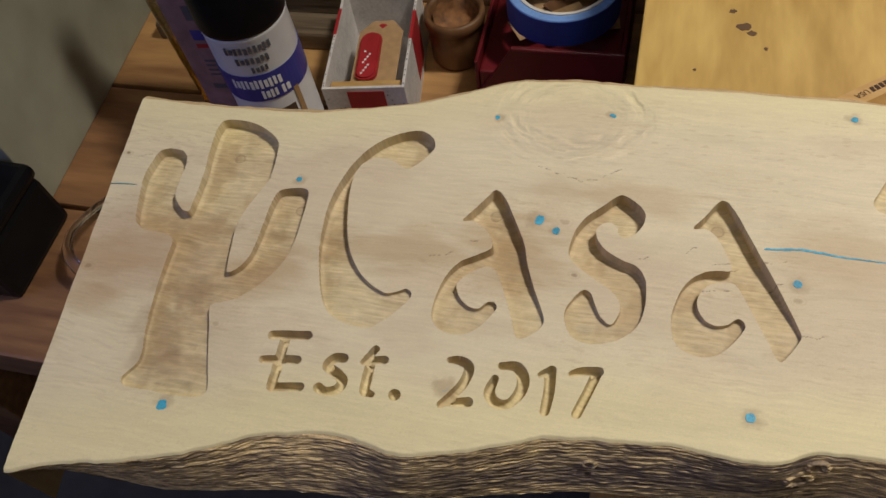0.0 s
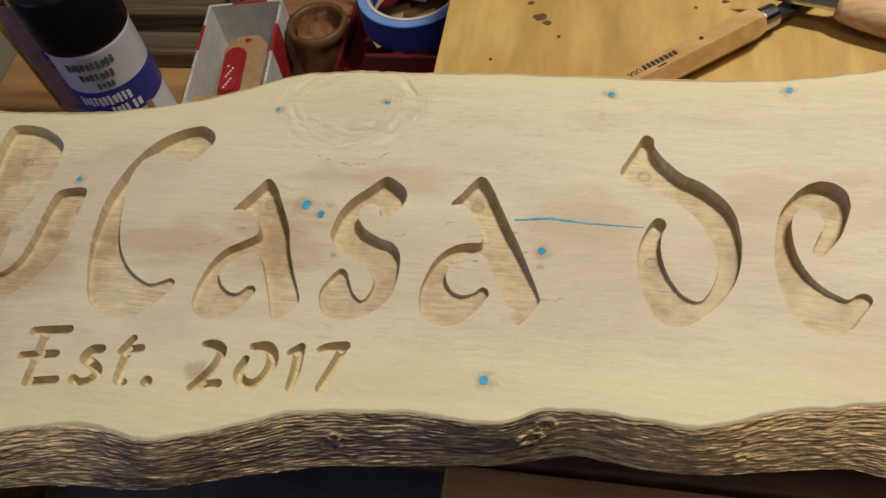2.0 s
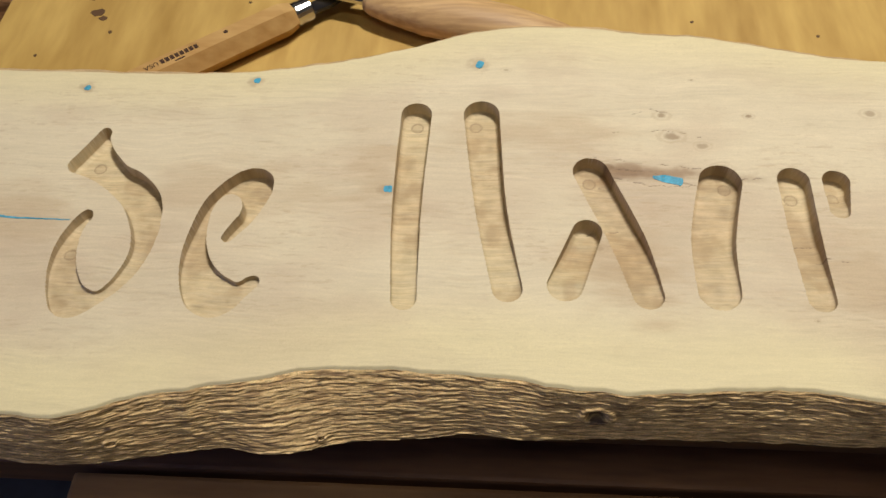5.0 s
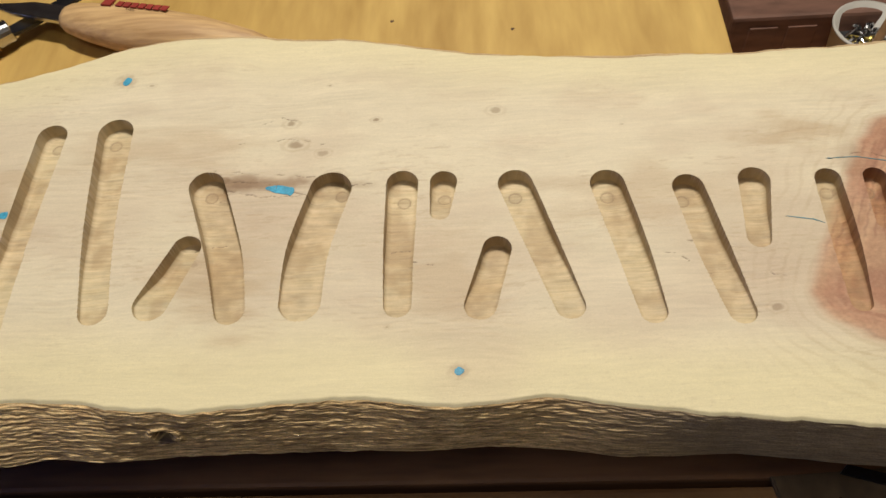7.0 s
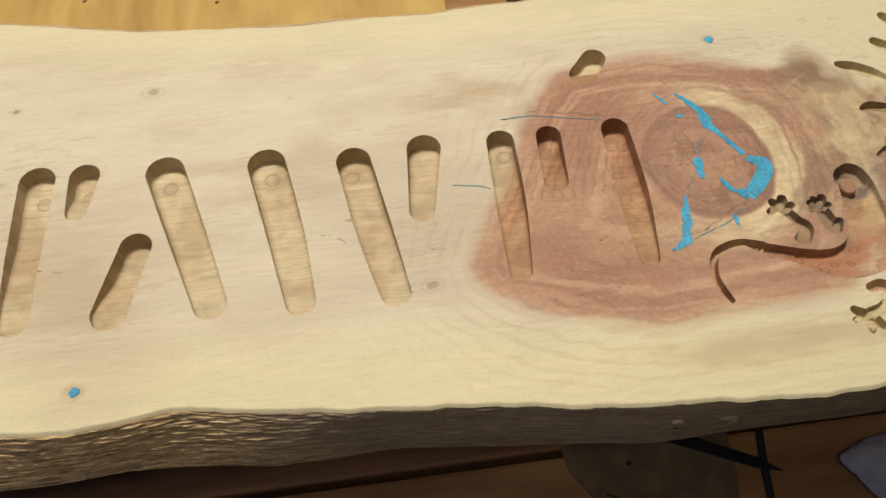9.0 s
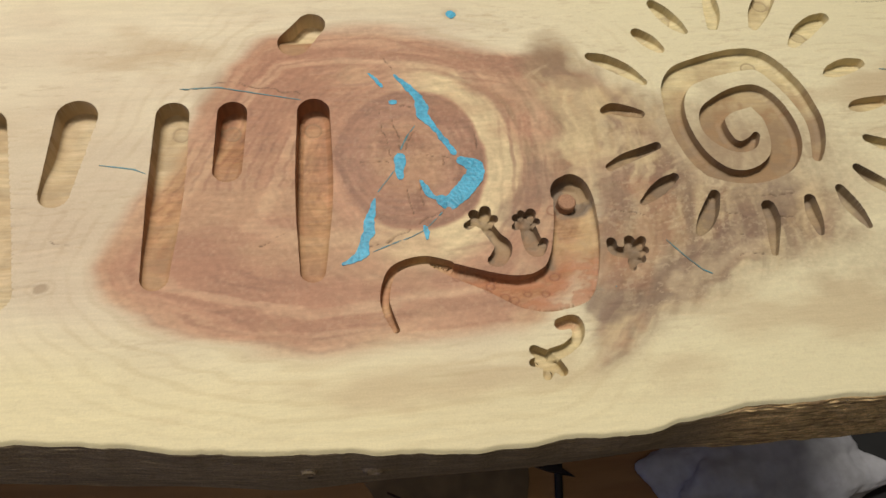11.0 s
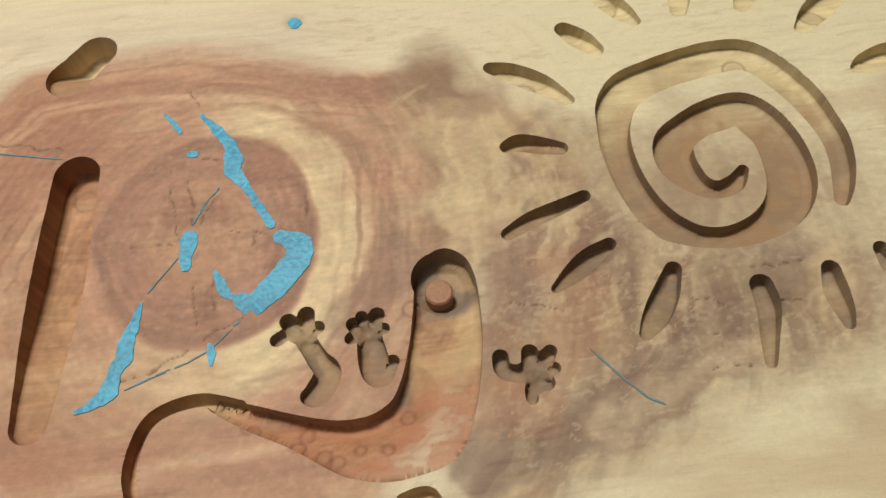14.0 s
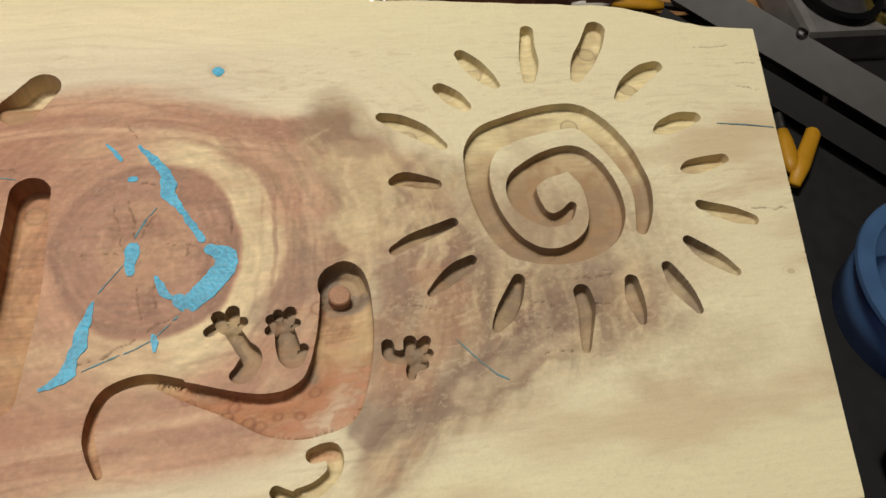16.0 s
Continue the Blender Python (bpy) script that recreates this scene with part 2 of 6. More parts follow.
shell("floor", box(-1.5, 3.5, -1.6, 1.5, -0.1, 0.0), CONCRETE, "grey concrete workshop floor in shadow", "floor")
shell("ceiling", box(-1.5, 3.5, -1.6, 1.5, 2.4, 2.5), PLASTER, "dim painted workshop ceiling", "ceiling")
shell("wall_north", box(-1.5, 3.5, 1.4, 1.5, 0.0, 2.4), DARK, "dark brown workshop wall behind the bench", "wall")
shell("wall_south", box(-1.5, 3.5, -1.6, -1.5, 0.0, 2.4), PLASTER, "plain workshop wall across from the bench", "wall")
shell("wall_west", box(-1.6, -1.5, -1.6, 1.5, 0.0, 2.4), PLASTER, "plain workshop wall at the bench's one end", "wall")
shell("wall_east", box(3.5, 3.6, -1.6, 1.5, 0.0, 2.4), DARK, "dark workshop wall at the bench's other end", "wall")

bench = thing("workbench", (1.1, 0.75, 0), "worn reddish-brown plank workbench with dark gaps", "workbench")
EDGES = [0.425, 0.5275, 0.672, 0.815, 0.958, 1.10, 1.245]
for i, (a, b) in enumerate(zip(EDGES, EDGES[1:])):
    part("plank", box(0.80 if i < 1 else 0.02 + 0.01 * (i % 2), 2.3, a + 0.002, b - 0.002, BENCH_Z - 0.038, BENCH_Z, 0.003), LIGHT_BENCH if i in (0, 3) else BENCH, bench)
for x, y in ((0.1, 0.60), (0.86, 0.48), (2.2, 0.53), (0.1, 1.18), (2.2, 1.18)):
    part("leg", box(x - 0.045, x + 0.045, y - 0.045, y + 0.045, 0, BENCH_Z - 0.0385, 0.004), BENCH, bench)
part("apron", box(0.91, 2.15, 0.44, 0.475, 0.40, BENCH_Z - 0.0385, 0.003), OAK, bench)

# ---- outlines of the carving, in millimetres ----
CACTUS = [(587.4, 553.8), (588.4, 558.7), (592.4, 560.9), (599, 560.6), (602.5, 558), (604.5, 553.3), (605.3, 543.6), (606.4, 535.8), (611.1, 530.2), (616.2, 528.1), (616.3, 535.6), (615.3, 548.1), (612.7, 562.6), (611.5, 572.7), (612, 578.8), (614.1, 580.8), (620.6, 581.5), (629.8, 580.1), (638.5, 575.9), (644, 570.8), (645.8, 563.3), (647.1, 550.6), (644.4, 540.8), (641.8, 531.4), (641, 523.8), (642.8, 512.5), (644.7, 503), (646.2, 501.3), (649.3, 503.7), (652.2, 509.6), (652.8, 518.2), (652.5, 528.4), (652.4, 537.3), (653.1, 542.9), (655.6, 545.4), (662.3, 546.9), (666.5, 546.3), (668, 541.9), (668.7, 532.1), (669.2, 519.2)]
CACTUS += [(667.6, 509.1), (663.2, 500.3), (655.4, 491.2), (649.3, 487.6), (644.5, 485.2), (647.9, 475.8), (653.1, 461.9), (657, 452), (656.6, 448.9), (653.7, 447.3), (643.4, 446.4), (634.1, 446.8), (627.6, 446.6), (622.6, 447.2), (620.9, 449.7), (622.7, 453.1), (624.8, 457.1), (624.5, 462), (622.2, 469.1), (620.1, 479), (617.8, 492), (616.7, 501.6), (615.9, 510), (615.5, 512.8), (612.2, 515.3), (606.9, 516), (599.8, 516.5), (595.3, 518.9), (593.2, 521.6), (589.5, 533.5), (587, 544.5)]
BIG_C = [(716.7, 576.2), (715, 581.2), (709.5, 584.9), (703.1, 584.1), (694.9, 579.8), (687.6, 572.7), (682.4, 563), (679.3, 551.6), (678.2, 540.8), (679.1, 529.2), (680.9, 518), (685.1, 505), (689.5, 495.2), (694.3, 489.6), (701.6, 486.5), (711, 486.1), (716.6, 490.4), (720.9, 495.8), (724, 500.6), (724.3, 503.2), (721.9, 505.1), (718.3, 503.3), (714.2, 501.9), (708.7, 503.9), (702.5, 508.2), (697.2, 514.1), (692.9, 521.2), (689.5, 530.6), (686.2, 543.4), (684.7, 555.4), (686.4, 562.9), (691, 567.3), (698.2, 567.5), (704.8, 564.3), (707.6, 563.3), (711.4, 566.7), (714.8, 571.5)]
A_ONE = [(737, 540.1), (741.6, 547.9), (745.4, 554), (747.3, 556.9), (749.8, 556.3), (753.1, 552.4), (756.9, 545.7), (761.1, 537.9), (764.2, 531.5), (766.9, 522.6), (770.9, 513), (775.1, 504.2), (776.9, 499.7), (775.8, 496.1), (772.2, 492.5), (769.3, 490.8), (767.1, 492.4), (764.8, 498.4), (761.8, 505.3), (758.5, 512.3), (755.1, 518.3), (751.9, 519.9), (747.9, 518.2), (743.8, 514.7), (741.4, 511.2), (741.2, 508.9), (743.3, 504.6), (746.9, 501.5), (751.2, 500.7), (754.3, 504.1), (756.9, 504.5), (758.4, 502.3), (756.7, 498.4), (753.7, 493.8), (749.7, 490), (743.9, 488.6), (738.3, 490), (734.6, 494.3), (733.9, 500.4), (734.7, 508.4), (736.7, 514.9), (740.3, 520.5), (746.3, 524.6), (751, 528), (751.3, 531), (748.6, 535.6), (744.6, 538.9), (740.8, 540.4)]
SMALL_S = [(809.3, 552.1), (807.4, 556), (803.5, 559.2), (799.5, 561.2), (796.7, 559.7), (792.3, 554.8), (786.7, 549), (783.1, 542.4), (781.8, 535.4), (781.6, 530.6), (783.9, 526.7), (788.3, 523.3), (793.9, 519.8), (799.4, 516.4), (803, 512.3), (803.8, 508.5), (803.1, 505.1), (801, 501.9), (797.2, 504.4), (794.6, 509), (792.5, 513.8), (789.8, 515.1), (787.2, 512.5), (784.6, 507.7), (783.7, 503.6), (785.4, 498.2), (788.8, 494.1), (795, 492.8), (802.8, 495.2), (808.4, 499.6), (811.5, 504.8), (812.7, 512.1), (812.3, 520.6), (810.7, 525.4), (807.6, 528.7), (802.1, 530.5), (796.4, 533.6), (792.4, 537.8), (790.9, 542.7), (792.5, 545.6), (795.5, 547.2), (798.7, 545.4), (800, 541.5), (803, 540.6), (806.2, 543.2), (808.6, 547.4)]
A_TWO = [(827.7, 548.7), (831.2, 554.1), (834.6, 559.7), (837.4, 563.4), (840, 563.2), (842.7, 559.7), (845.3, 554.7), (849.3, 546.5), (853.5, 538.1), (858.6, 527.7), (863.5, 516.6), (866.3, 510.2), (867, 507.4), (865.3, 503.8), (862.7, 499.6), (860.3, 496.6), (858.3, 498.4), (855.6, 504.4), (852.6, 510.3), (849.6, 516.1), (846.7, 521.8), (844.2, 525.5), (840.8, 526.2), (836.2, 524.8), (832.5, 521.5), (831, 517.4), (831.4, 513.4), (833.8, 509.3), (837.8, 507.4), (842.1, 508.6), (844.9, 511.3), (847, 511), (848.1, 508.6), (846.8, 505.4), (843.7, 500.6), (839.1, 495.9), (833.4, 494), (826.9, 495.8), (823.7, 499.8), (822.3, 506.5), (822.8, 512.5), (824.9, 520.1), (828, 525.5), (832.5, 529.2), (837.6, 530.9), (841.8, 531.1), (842.3, 533.9), (840.1, 539.4), (836.5, 546), (832.5, 549.1)]
SMALL_D = [(893.8, 568.2), (893.7, 571.2), (896.4, 576.8), (899.8, 583.9), (902, 588.8), (904.4, 589.3), (906.4, 587.1), (906.6, 583.7), (909.1, 578.8), (912.6, 574.7), (917.6, 569.6), (923.8, 566.4), (929.8, 561.5), (934.3, 556.1), (937, 549.3), (938.2, 539.9), (937.9, 532.1), (936.4, 524.3), (933.7, 517.9), (929.8, 512.1), (924.4, 506.5), (919, 502.1), (913.7, 501), (908.4, 503.6), (904.5, 510.9), (901.9, 519.3), (901, 526.9), (901.6, 534.8), (903.8, 541.7), (906.1, 545.9), (908.1, 547.7), (910.4, 547), (911.4, 544.3), (910, 540.7), (909.3, 534.8), (910.2, 527.5), (912.4, 521.4), (916, 515.4), (919.9, 512.5), (923.1, 512.3), (926.2, 516.2), (928.6, 522.5), (929.6, 528.9), (928.6, 535.3), (925.8, 542.3), (921.7, 549.1), (915.8, 554.9), (908.8, 560.2), (901.1, 564.1), (895.7, 565.9)]
SMALL_E = [(977.3, 556), (977.7, 560.2), (976.8, 565), (973.3, 568.5), (968.8, 569.4), (964.4, 568), (959.6, 563.9), (955.2, 558), (951.9, 551.1), (950, 540.7), (949.2, 531.6), (949.6, 524), (951.6, 515.6), (955.4, 507.6), (960.2, 503.9), (966.2, 502.7), (971.9, 505.5), (976.5, 511.6), (979.9, 516.5), (979.9, 518.9), (978.1, 520.2), (975.1, 519.3), (972.2, 517.2), (968, 519.2), (963.6, 522.6), (960.1, 527.3), (957.5, 533.4), (956.1, 541.1), (956.3, 548.7), (958.4, 554.3), (961.5, 556.4), (965.3, 555.3), (967.4, 551.3), (967.2, 547.2), (966.1, 545), (963.7, 540.3), (962.3, 536.3), (963.7, 534.4), (965.8, 534.5), (968.7, 538.1), (972.6, 543.6), (975.4, 550.5)]
LIZARD = [(1427.4, 518.5), (1428.5, 524.5), (1429.4, 529.8), (1432.2, 535.1), (1435.3, 536.3), (1438.6, 534.3), (1440.2, 529.6), (1440.3, 521), (1439.3, 513), (1436.9, 503.9), (1433.3, 497.6), (1424.3, 495.2), (1415.8, 496.6), (1406.4, 502.5), (1399.8, 506), (1393.5, 510.1), (1393.4, 512.4), (1400.2, 510.5), (1407.4, 508), (1413.6, 506.3), (1419, 506.2), (1423.2, 508.1), (1425.5, 512)]
TAIL = [(1383, 493.3, 0.9), (1381.3, 498.2, 1.2), (1380.8, 502.4, 1.2), (1382.6, 508.5, 1.2), (1386.3, 511.3, 1.2), (1392.3, 512.2, 1.2), (1398.3, 510.4, 1.2), (1405.4, 507.7, 1.1), (1412.6, 506.3, 1.1), (1420.1, 507.4, 1.1), (1424.8, 511.2, 1.1)]
EST_E1 = [(674.7, 476.9, 1.9), (678.7, 477.6, 1.9), (688.8, 479, 1.9)]
EST_E2 = [(680.4, 476.1, 2.1), (681.1, 464.3, 2), (681.5, 456.7, 2)]
EST_E3 = [(674.4, 466.5, 1.6), (682.2, 467.8, 1.8), (687.9, 468.5, 1.8)]
EST_E4 = [(682.1, 456.4, 1.8), (692.4, 458.2, 1.8)]
EST_S1 = [(705.5, 472.2, 2), (702.1, 471.6, 2), (700.4, 468.1, 2), (705.3, 465.6, 2), (707.8, 463.1, 2), (706.5, 459.5, 2), (702.4, 458.3, 1.7), (699.5, 459.2, 2)]
EST_T1 = [(716.7, 477.8, 1.6), (713.8, 472.2, 1.6)]
EST_T2 = [(715.8, 473, 1.6), (721.1, 474.1, 1.8)]
EST_T3 = [(716.3, 471.5, 2), (716.7, 464.6, 2), (717.1, 460.9, 1.9), (719.9, 460.1, 1.3)]
EST_DOT = [(728.4, 461.3, 2.3)]
EST_TWO = [(745.6, 478.3, 1.3), (749.4, 478.5, 1.9), (753, 476.6, 1.9), (752.5, 470.9, 1.9), (749.2, 464.8, 1.9), (745.9, 460.9, 1.5)]
EST_TWO_B = [(746.8, 461.7, 1.5), (755.4, 463.3, 1.9)]
EST_ZERO = [(763.2, 473.8, 1.5), (762.2, 468.1, 2.1), (765.3, 464.8, 2), (769.7, 465.2, 1.8), (772.9, 470, 2.1), (773.2, 475.5, 2.3), (770.2, 479.5, 2.1), (764.7, 479, 1.5)]
EST_ONE = [(779.1, 478.1, 1.2), (782.8, 480.5, 1.7)]
EST_ONE_B = [(782.4, 479.3, 2.1), (783, 472.9, 2), (782.6, 464.7, 1.8)]
EST_SEVEN = [(789.9, 480.2, 1.2), (793.4, 481.7, 1.7), (799.2, 482.7, 1.8)]
EST_SEVEN_B = [(798.4, 481, 1.8), (796.3, 474.1, 1.8), (793.5, 465.6, 1.8)]
BAR_ONE = [(1030, 598.9, 6.2), (1029.6, 551.3, 5.5), (1031.6, 512.3, 4.5)]
BAR_TWO = [(1056.3, 599.4, 7.2), (1060.8, 553.4, 5.9), (1067.3, 517.3, 5.3)]
BAR_THREE = [(1098.5, 570.3, 6.8), (1109.9, 539.2, 6.6), (1115.5, 516.1, 5.4)]
BAR_FOUR = [(1095.9, 542.2, 5.4), (1087.2, 519.3, 6.3)]
BAR_FIVE = [(1146.4, 566.5, 7.9), (1140.4, 540.3, 7.8), (1139.6, 518.5, 7.4)]
BAR_SIX = [(1173.3, 567.7, 6), (1172.8, 538.9, 5.4), (1173.2, 516.2, 4.8)]
BAR_SEVEN = [(1188.7, 567.7, 5.1), (1187.3, 554.1, 3.6)]
BAR_EIGHT = [(1215.1, 565.5, 6.4), (1223.3, 539, 5.9), (1230.9, 514, 5.1)]
BAR_NINE = [(1207.5, 537.4, 5.1), (1201.1, 515.1, 5.5)]
BAR_TEN = [(1248.4, 563.8, 6.3), (1253.9, 535.3, 5.8), (1257.7, 511, 4.6)]
BAR_ELEVEN = [(1276.9, 561, 5.7), (1281.3, 534.1, 5.7), (1285.9, 509.9, 4.6)]
BAR_TWELVE = [(1300.5, 562.9, 5.7), (1297.2, 538.1, 4.1)]
BAR_THIRTEEN = [(1326.1, 562.1, 4.6), (1325.4, 536.7, 4.8), (1323.9, 511.9, 3.6)]
BAR_FOURTEEN = [(1342.4, 562, 4.2), (1341.3, 543.3, 4)]
BAR_FIFTEEN = [(1365, 561.6, 4.6), (1364.3, 535.3, 5.1), (1363.2, 511.1, 3.3)]
BAR_SIXTEEN = [(1365.3, 594.4, 4.4), (1360.1, 587.3, 4.9)]
SPIRAL = [(1510, 537.7, 1.5), (1511.5, 541, 2.1), (1513, 546.1, 2.5), (1513.5, 551.4, 2.9), (1512.7, 556.5, 3.2), (1511.2, 562.2, 3.7), (1508.8, 567.3, 4), (1505.6, 572.1, 4.1), (1501.7, 575, 4.3), (1496.3, 575.1, 4.4), (1490, 574, 4.4), (1483.6, 572.2, 4.3), (1477.1, 569.6, 4.4), (1473.3, 565.3, 4), (1471.6, 559.7, 3.3), (1471.2, 553.5, 3.1), (1472, 546.7, 3.1), (1474.1, 540.2, 3.2), (1477, 535.7, 3.2)]
COIL = [(1477, 535.7, 3.2), (1481.6, 533.1, 2.4), (1487.1, 532.2, 2.3), (1493.2, 533.5, 2.9), (1498.8, 536.9, 3.9), (1502, 542.2, 4.7), (1502.8, 548, 4.9), (1502.1, 553.6, 4.7), (1500.1, 558.1, 4.8), (1497.6, 561.1, 4.1), (1492.2, 560.2, 4.1), (1486.6, 557.9, 3.7), (1482.4, 554.4, 3.9), (1481.9, 549.3, 3.9), (1484.6, 544.4, 2.6), (1487.9, 542.6, 2), (1491.4, 543.6, 1.9), (1493.9, 546.5, 1.1)]
SUN_RAYS = [[(1474.5, 599.2, 1.7), (1477, 595.2, 2.6), (1479.8, 590.8, 2.4), (1482.1, 587.6, 1.3)], [(1466.5, 587.2, 1.8), (1469.4, 584, 2.5), (1472.2, 580.6, 1.6)], [(1495.6, 607.4, 1.8), (1494.4, 601.8, 2), (1493.6, 595.3, 2.5), (1492.2, 589.4, 1.7)], [(1516.5, 607, 2.7), (1513.4, 600.8, 3), (1509.2, 594.4, 2.9), (1505.9, 588.6, 1.5)], [(1530.8, 591.5, 1.8), (1526.6, 589.4, 2.6), (1521, 585, 2.7), (1516.7, 580.7, 1.5)], [(1536.4, 572.2, 1.5), (1531.9, 571.3, 2.6), (1527.1, 569.5, 2.4), (1524.2, 568.3, 1.3)]]
SUN_RAYS += [[(1539.6, 557.6, 1.4), (1534.2, 556.3, 2.1), (1529.8, 555.4, 2.1), (1527.5, 554.8, 1.2)], [(1528, 543.6, 1.3), (1531.4, 541.8, 1.8), (1536.1, 539.6, 2.2), (1540.6, 537.8, 1.5)], [(1521.1, 533.4, 1.3), (1524, 529.8, 2.1), (1527.4, 526.7, 2), (1530.5, 523.5, 1.2)], [(1513.3, 526.6, 1.4), (1514.5, 522, 2.3), (1516.1, 518, 1.9), (1517.4, 514.4, 1)], [(1503, 523.7, 1.6), (1502.5, 519.5, 2.1), (1502.6, 516, 1.7), (1502.5, 513.1, 1)], [(1490, 522.1, 1.9), (1490, 517.9, 2), (1488.5, 512.2, 1.5), (1487.3, 507.8, 1)]]
SUN_RAYS += [[(1475.5, 527, 1.4), (1473.2, 522.7, 2.1), (1470.5, 518.6, 2.1), (1467.9, 515.3, 1.1)], [(1465.3, 533.5, 1.2), (1461.5, 531.1, 1.9), (1457.6, 528.2, 1.7), (1454.1, 525.6, 0.8)], [(1462.7, 544.4, 1.2), (1457.9, 542.5, 1.5), (1452, 540.3, 1.6), (1447.3, 537.8, 1.2)], [(1449.9, 557.6, 1.3), (1452.5, 558.2, 1.9), (1456.7, 557, 1.9), (1460.4, 556, 1.3)], [(1449.4, 578.3, 1.4), (1453.6, 576.3, 2.4), (1459.1, 572.5, 2.4), (1464, 567.8, 1.2)]]
PAW_ONE = [[(1404.5, 521.6, 1.1), (1406.7, 522.7, 1.2), (1408.5, 522.5, 1.9)], [(1406.5, 524.9, 1.4), (1408.5, 522.5, 1.9)], [(1409.7, 525.9, 1.4), (1409, 522.4, 1.9)], [(1411.7, 523.2, 1.1), (1409, 522.2, 1.9)], [(1409.4, 521.3, 1.6), (1411.5, 517.4, 1.7), (1413.2, 514.6, 2.1), (1411.4, 511.3, 2.1), (1409.9, 510.8, 1.4)]]
PAW_TWO = [[(1417.3, 520.4, 1), (1419.8, 521.7, 1.8)], [(1417.9, 523, 1.2), (1419.8, 521.7, 1.8)], [(1419.4, 524.4, 1), (1420.1, 522, 1.9)], [(1422.1, 524.4, 1.3), (1420.5, 521.9, 1.9)], [(1423.2, 521.6, 1), (1420.5, 521.6, 1.6)], [(1420.6, 520, 2), (1421.1, 515.7, 2.4), (1421.9, 513.4, 2.2), (1424.3, 515.4, 1.1)]]
PAW_THREE = [[(1442.5, 514, 1.3), (1442.8, 511.7, 1.4), (1445.2, 510.7, 1.5), (1447.8, 511.1, 2)], [(1447.6, 514.2, 1.4), (1447.9, 511.6, 2)], [(1451.1, 514.1, 1.1), (1448.8, 511.5, 2)], [(1451.3, 511, 1), (1448.8, 511, 1.9)], [(1448.8, 509.4, 1.9), (1447.1, 507.7, 1.2), (1446.8, 506.1, 0.9)], [(1449.6, 508.6, 1.3), (1448.1, 510, 1.7)]]
FOOT_FOUR = [(1416.6, 485.3, 1.4), (1415.8, 482.1, 1.1), (1418.8, 478.5, 1.2), (1422.8, 479.4, 1.4), (1420.3, 482.1, 2.5)]
LEG_FOUR = [(1424.5, 491.7, 1.5), (1428.1, 491.9, 1.8), (1428.4, 488.1, 1.4), (1425, 485.1, 1.4), (1421.1, 483.8, 1.6)]
TQ_A = [(1388.8, 573.9, 0.4), (1391.9, 569.9, 0.9), (1394.9, 565.8, 1.3), (1396.1, 561.6, 1.8), (1395.8, 558.6, 1.7), (1398.8, 554.4, 0.8), (1401.2, 549.7, 0.8), (1403.8, 544.5, 0.8)]
TQ_B = [(1404, 543, 1), (1406.9, 541.5, 1.9), (1409.1, 540.5, 2.4), (1408.3, 536.9, 2.5), (1405.3, 533.4, 2.5), (1402.4, 530.4, 2.4), (1400, 528.6, 2), (1398, 530.2, 1.4), (1396.8, 530.8, 0.6)]
TQ_C = [(1388.3, 545.8, 1.5), (1388, 543.5, 1.7), (1387.8, 540.6, 1.2), (1387.8, 537.2, 0.9)]
TQ_D = [(1393.1, 536.7, 0.4), (1394.2, 534.2, 1), (1395.5, 531.6, 0.8), (1397.2, 530.5, 0.6)]
TQ_E = [(1380.4, 531.7, 0.3), (1379.4, 528.4, 0.8), (1378.3, 524.4, 1.4), (1378.1, 521.4, 1.5), (1376.6, 518.6, 1.1), (1376.2, 515.7, 1.7), (1374.7, 514.2, 1.3), (1372.4, 512.9, 0.7), (1370, 512.2, 0.2)]
TQ_F = [(1381.3, 574.8, 0.3), (1383.3, 572.4, 0.6), (1385.1, 569.4, 0.4)]
TQ_G = [(1386.6, 563.6, 0.8), (1388.9, 563.9, 1)]
TQ_H = [(1392.8, 522.4, 0.5), (1393.3, 520.3, 0.8), (1393.2, 518.1, 0.4)]
TQ_I = [(1378.7, 515.4, 0.2), (1383.5, 517.3, 0.4), (1389, 519.1, 0.3), (1393, 521.1, 0.2), (1398.1, 526.1, 0.4)]
TQ_J = [(1381.2, 533.5, 0.3), (1383.6, 536.6, 0.2), (1386.3, 540.2, 0.2)]
TQ_K = [(1388.5, 547, 0.4), (1390.8, 551.6, 0.5), (1393.3, 555.1, 0.2)]
TQ_L = [(1438.2, 507.2, 0.3), (1439.9, 504.1, 0.4), (1441.2, 500.8, 0.2)]
TQ_M = [(1457.8, 513.8, 0.2), (1460.2, 510.5, 0.4), (1462.8, 507.3, 0.3), (1465.7, 504.1, 0.4), (1468.1, 502.7, 0.3)]
TQ_N = [(1407.3, 597.9, 1.2), (1409.5, 595.9, 1.7)]
TQ_O = [(1542, 569.5, 0.3), (1550.5, 568.3, 0.5), (1558.5, 566.7, 0.4)]
TQ_P = [(766.4, 544.8, 2.2), (769.7, 544.1, 2.2)]
TQ_Q = [(773.9, 540.3, 1.2), (776.7, 540.1, 1.9)]
TQ_R = [(740.9, 596.8, 1.1)]
TQ_S = [(789.5, 603.9, 0.8), (792, 602.6, 1.1)]
TQ_T = [(887.3, 612.7, 1.5), (889.4, 611.1, 1.3)]
TQ_U = [(641.6, 444, 1.6), (642.6, 440.3, 2)]
TQ_V = [(745.4, 467.8, 2.1)]
TQ_W = [(850.6, 474.4, 1.7)]
TQ_X = [(865.8, 529.1, 1.7)]
TQ_Y = [(660.8, 551.4, 1.4)]
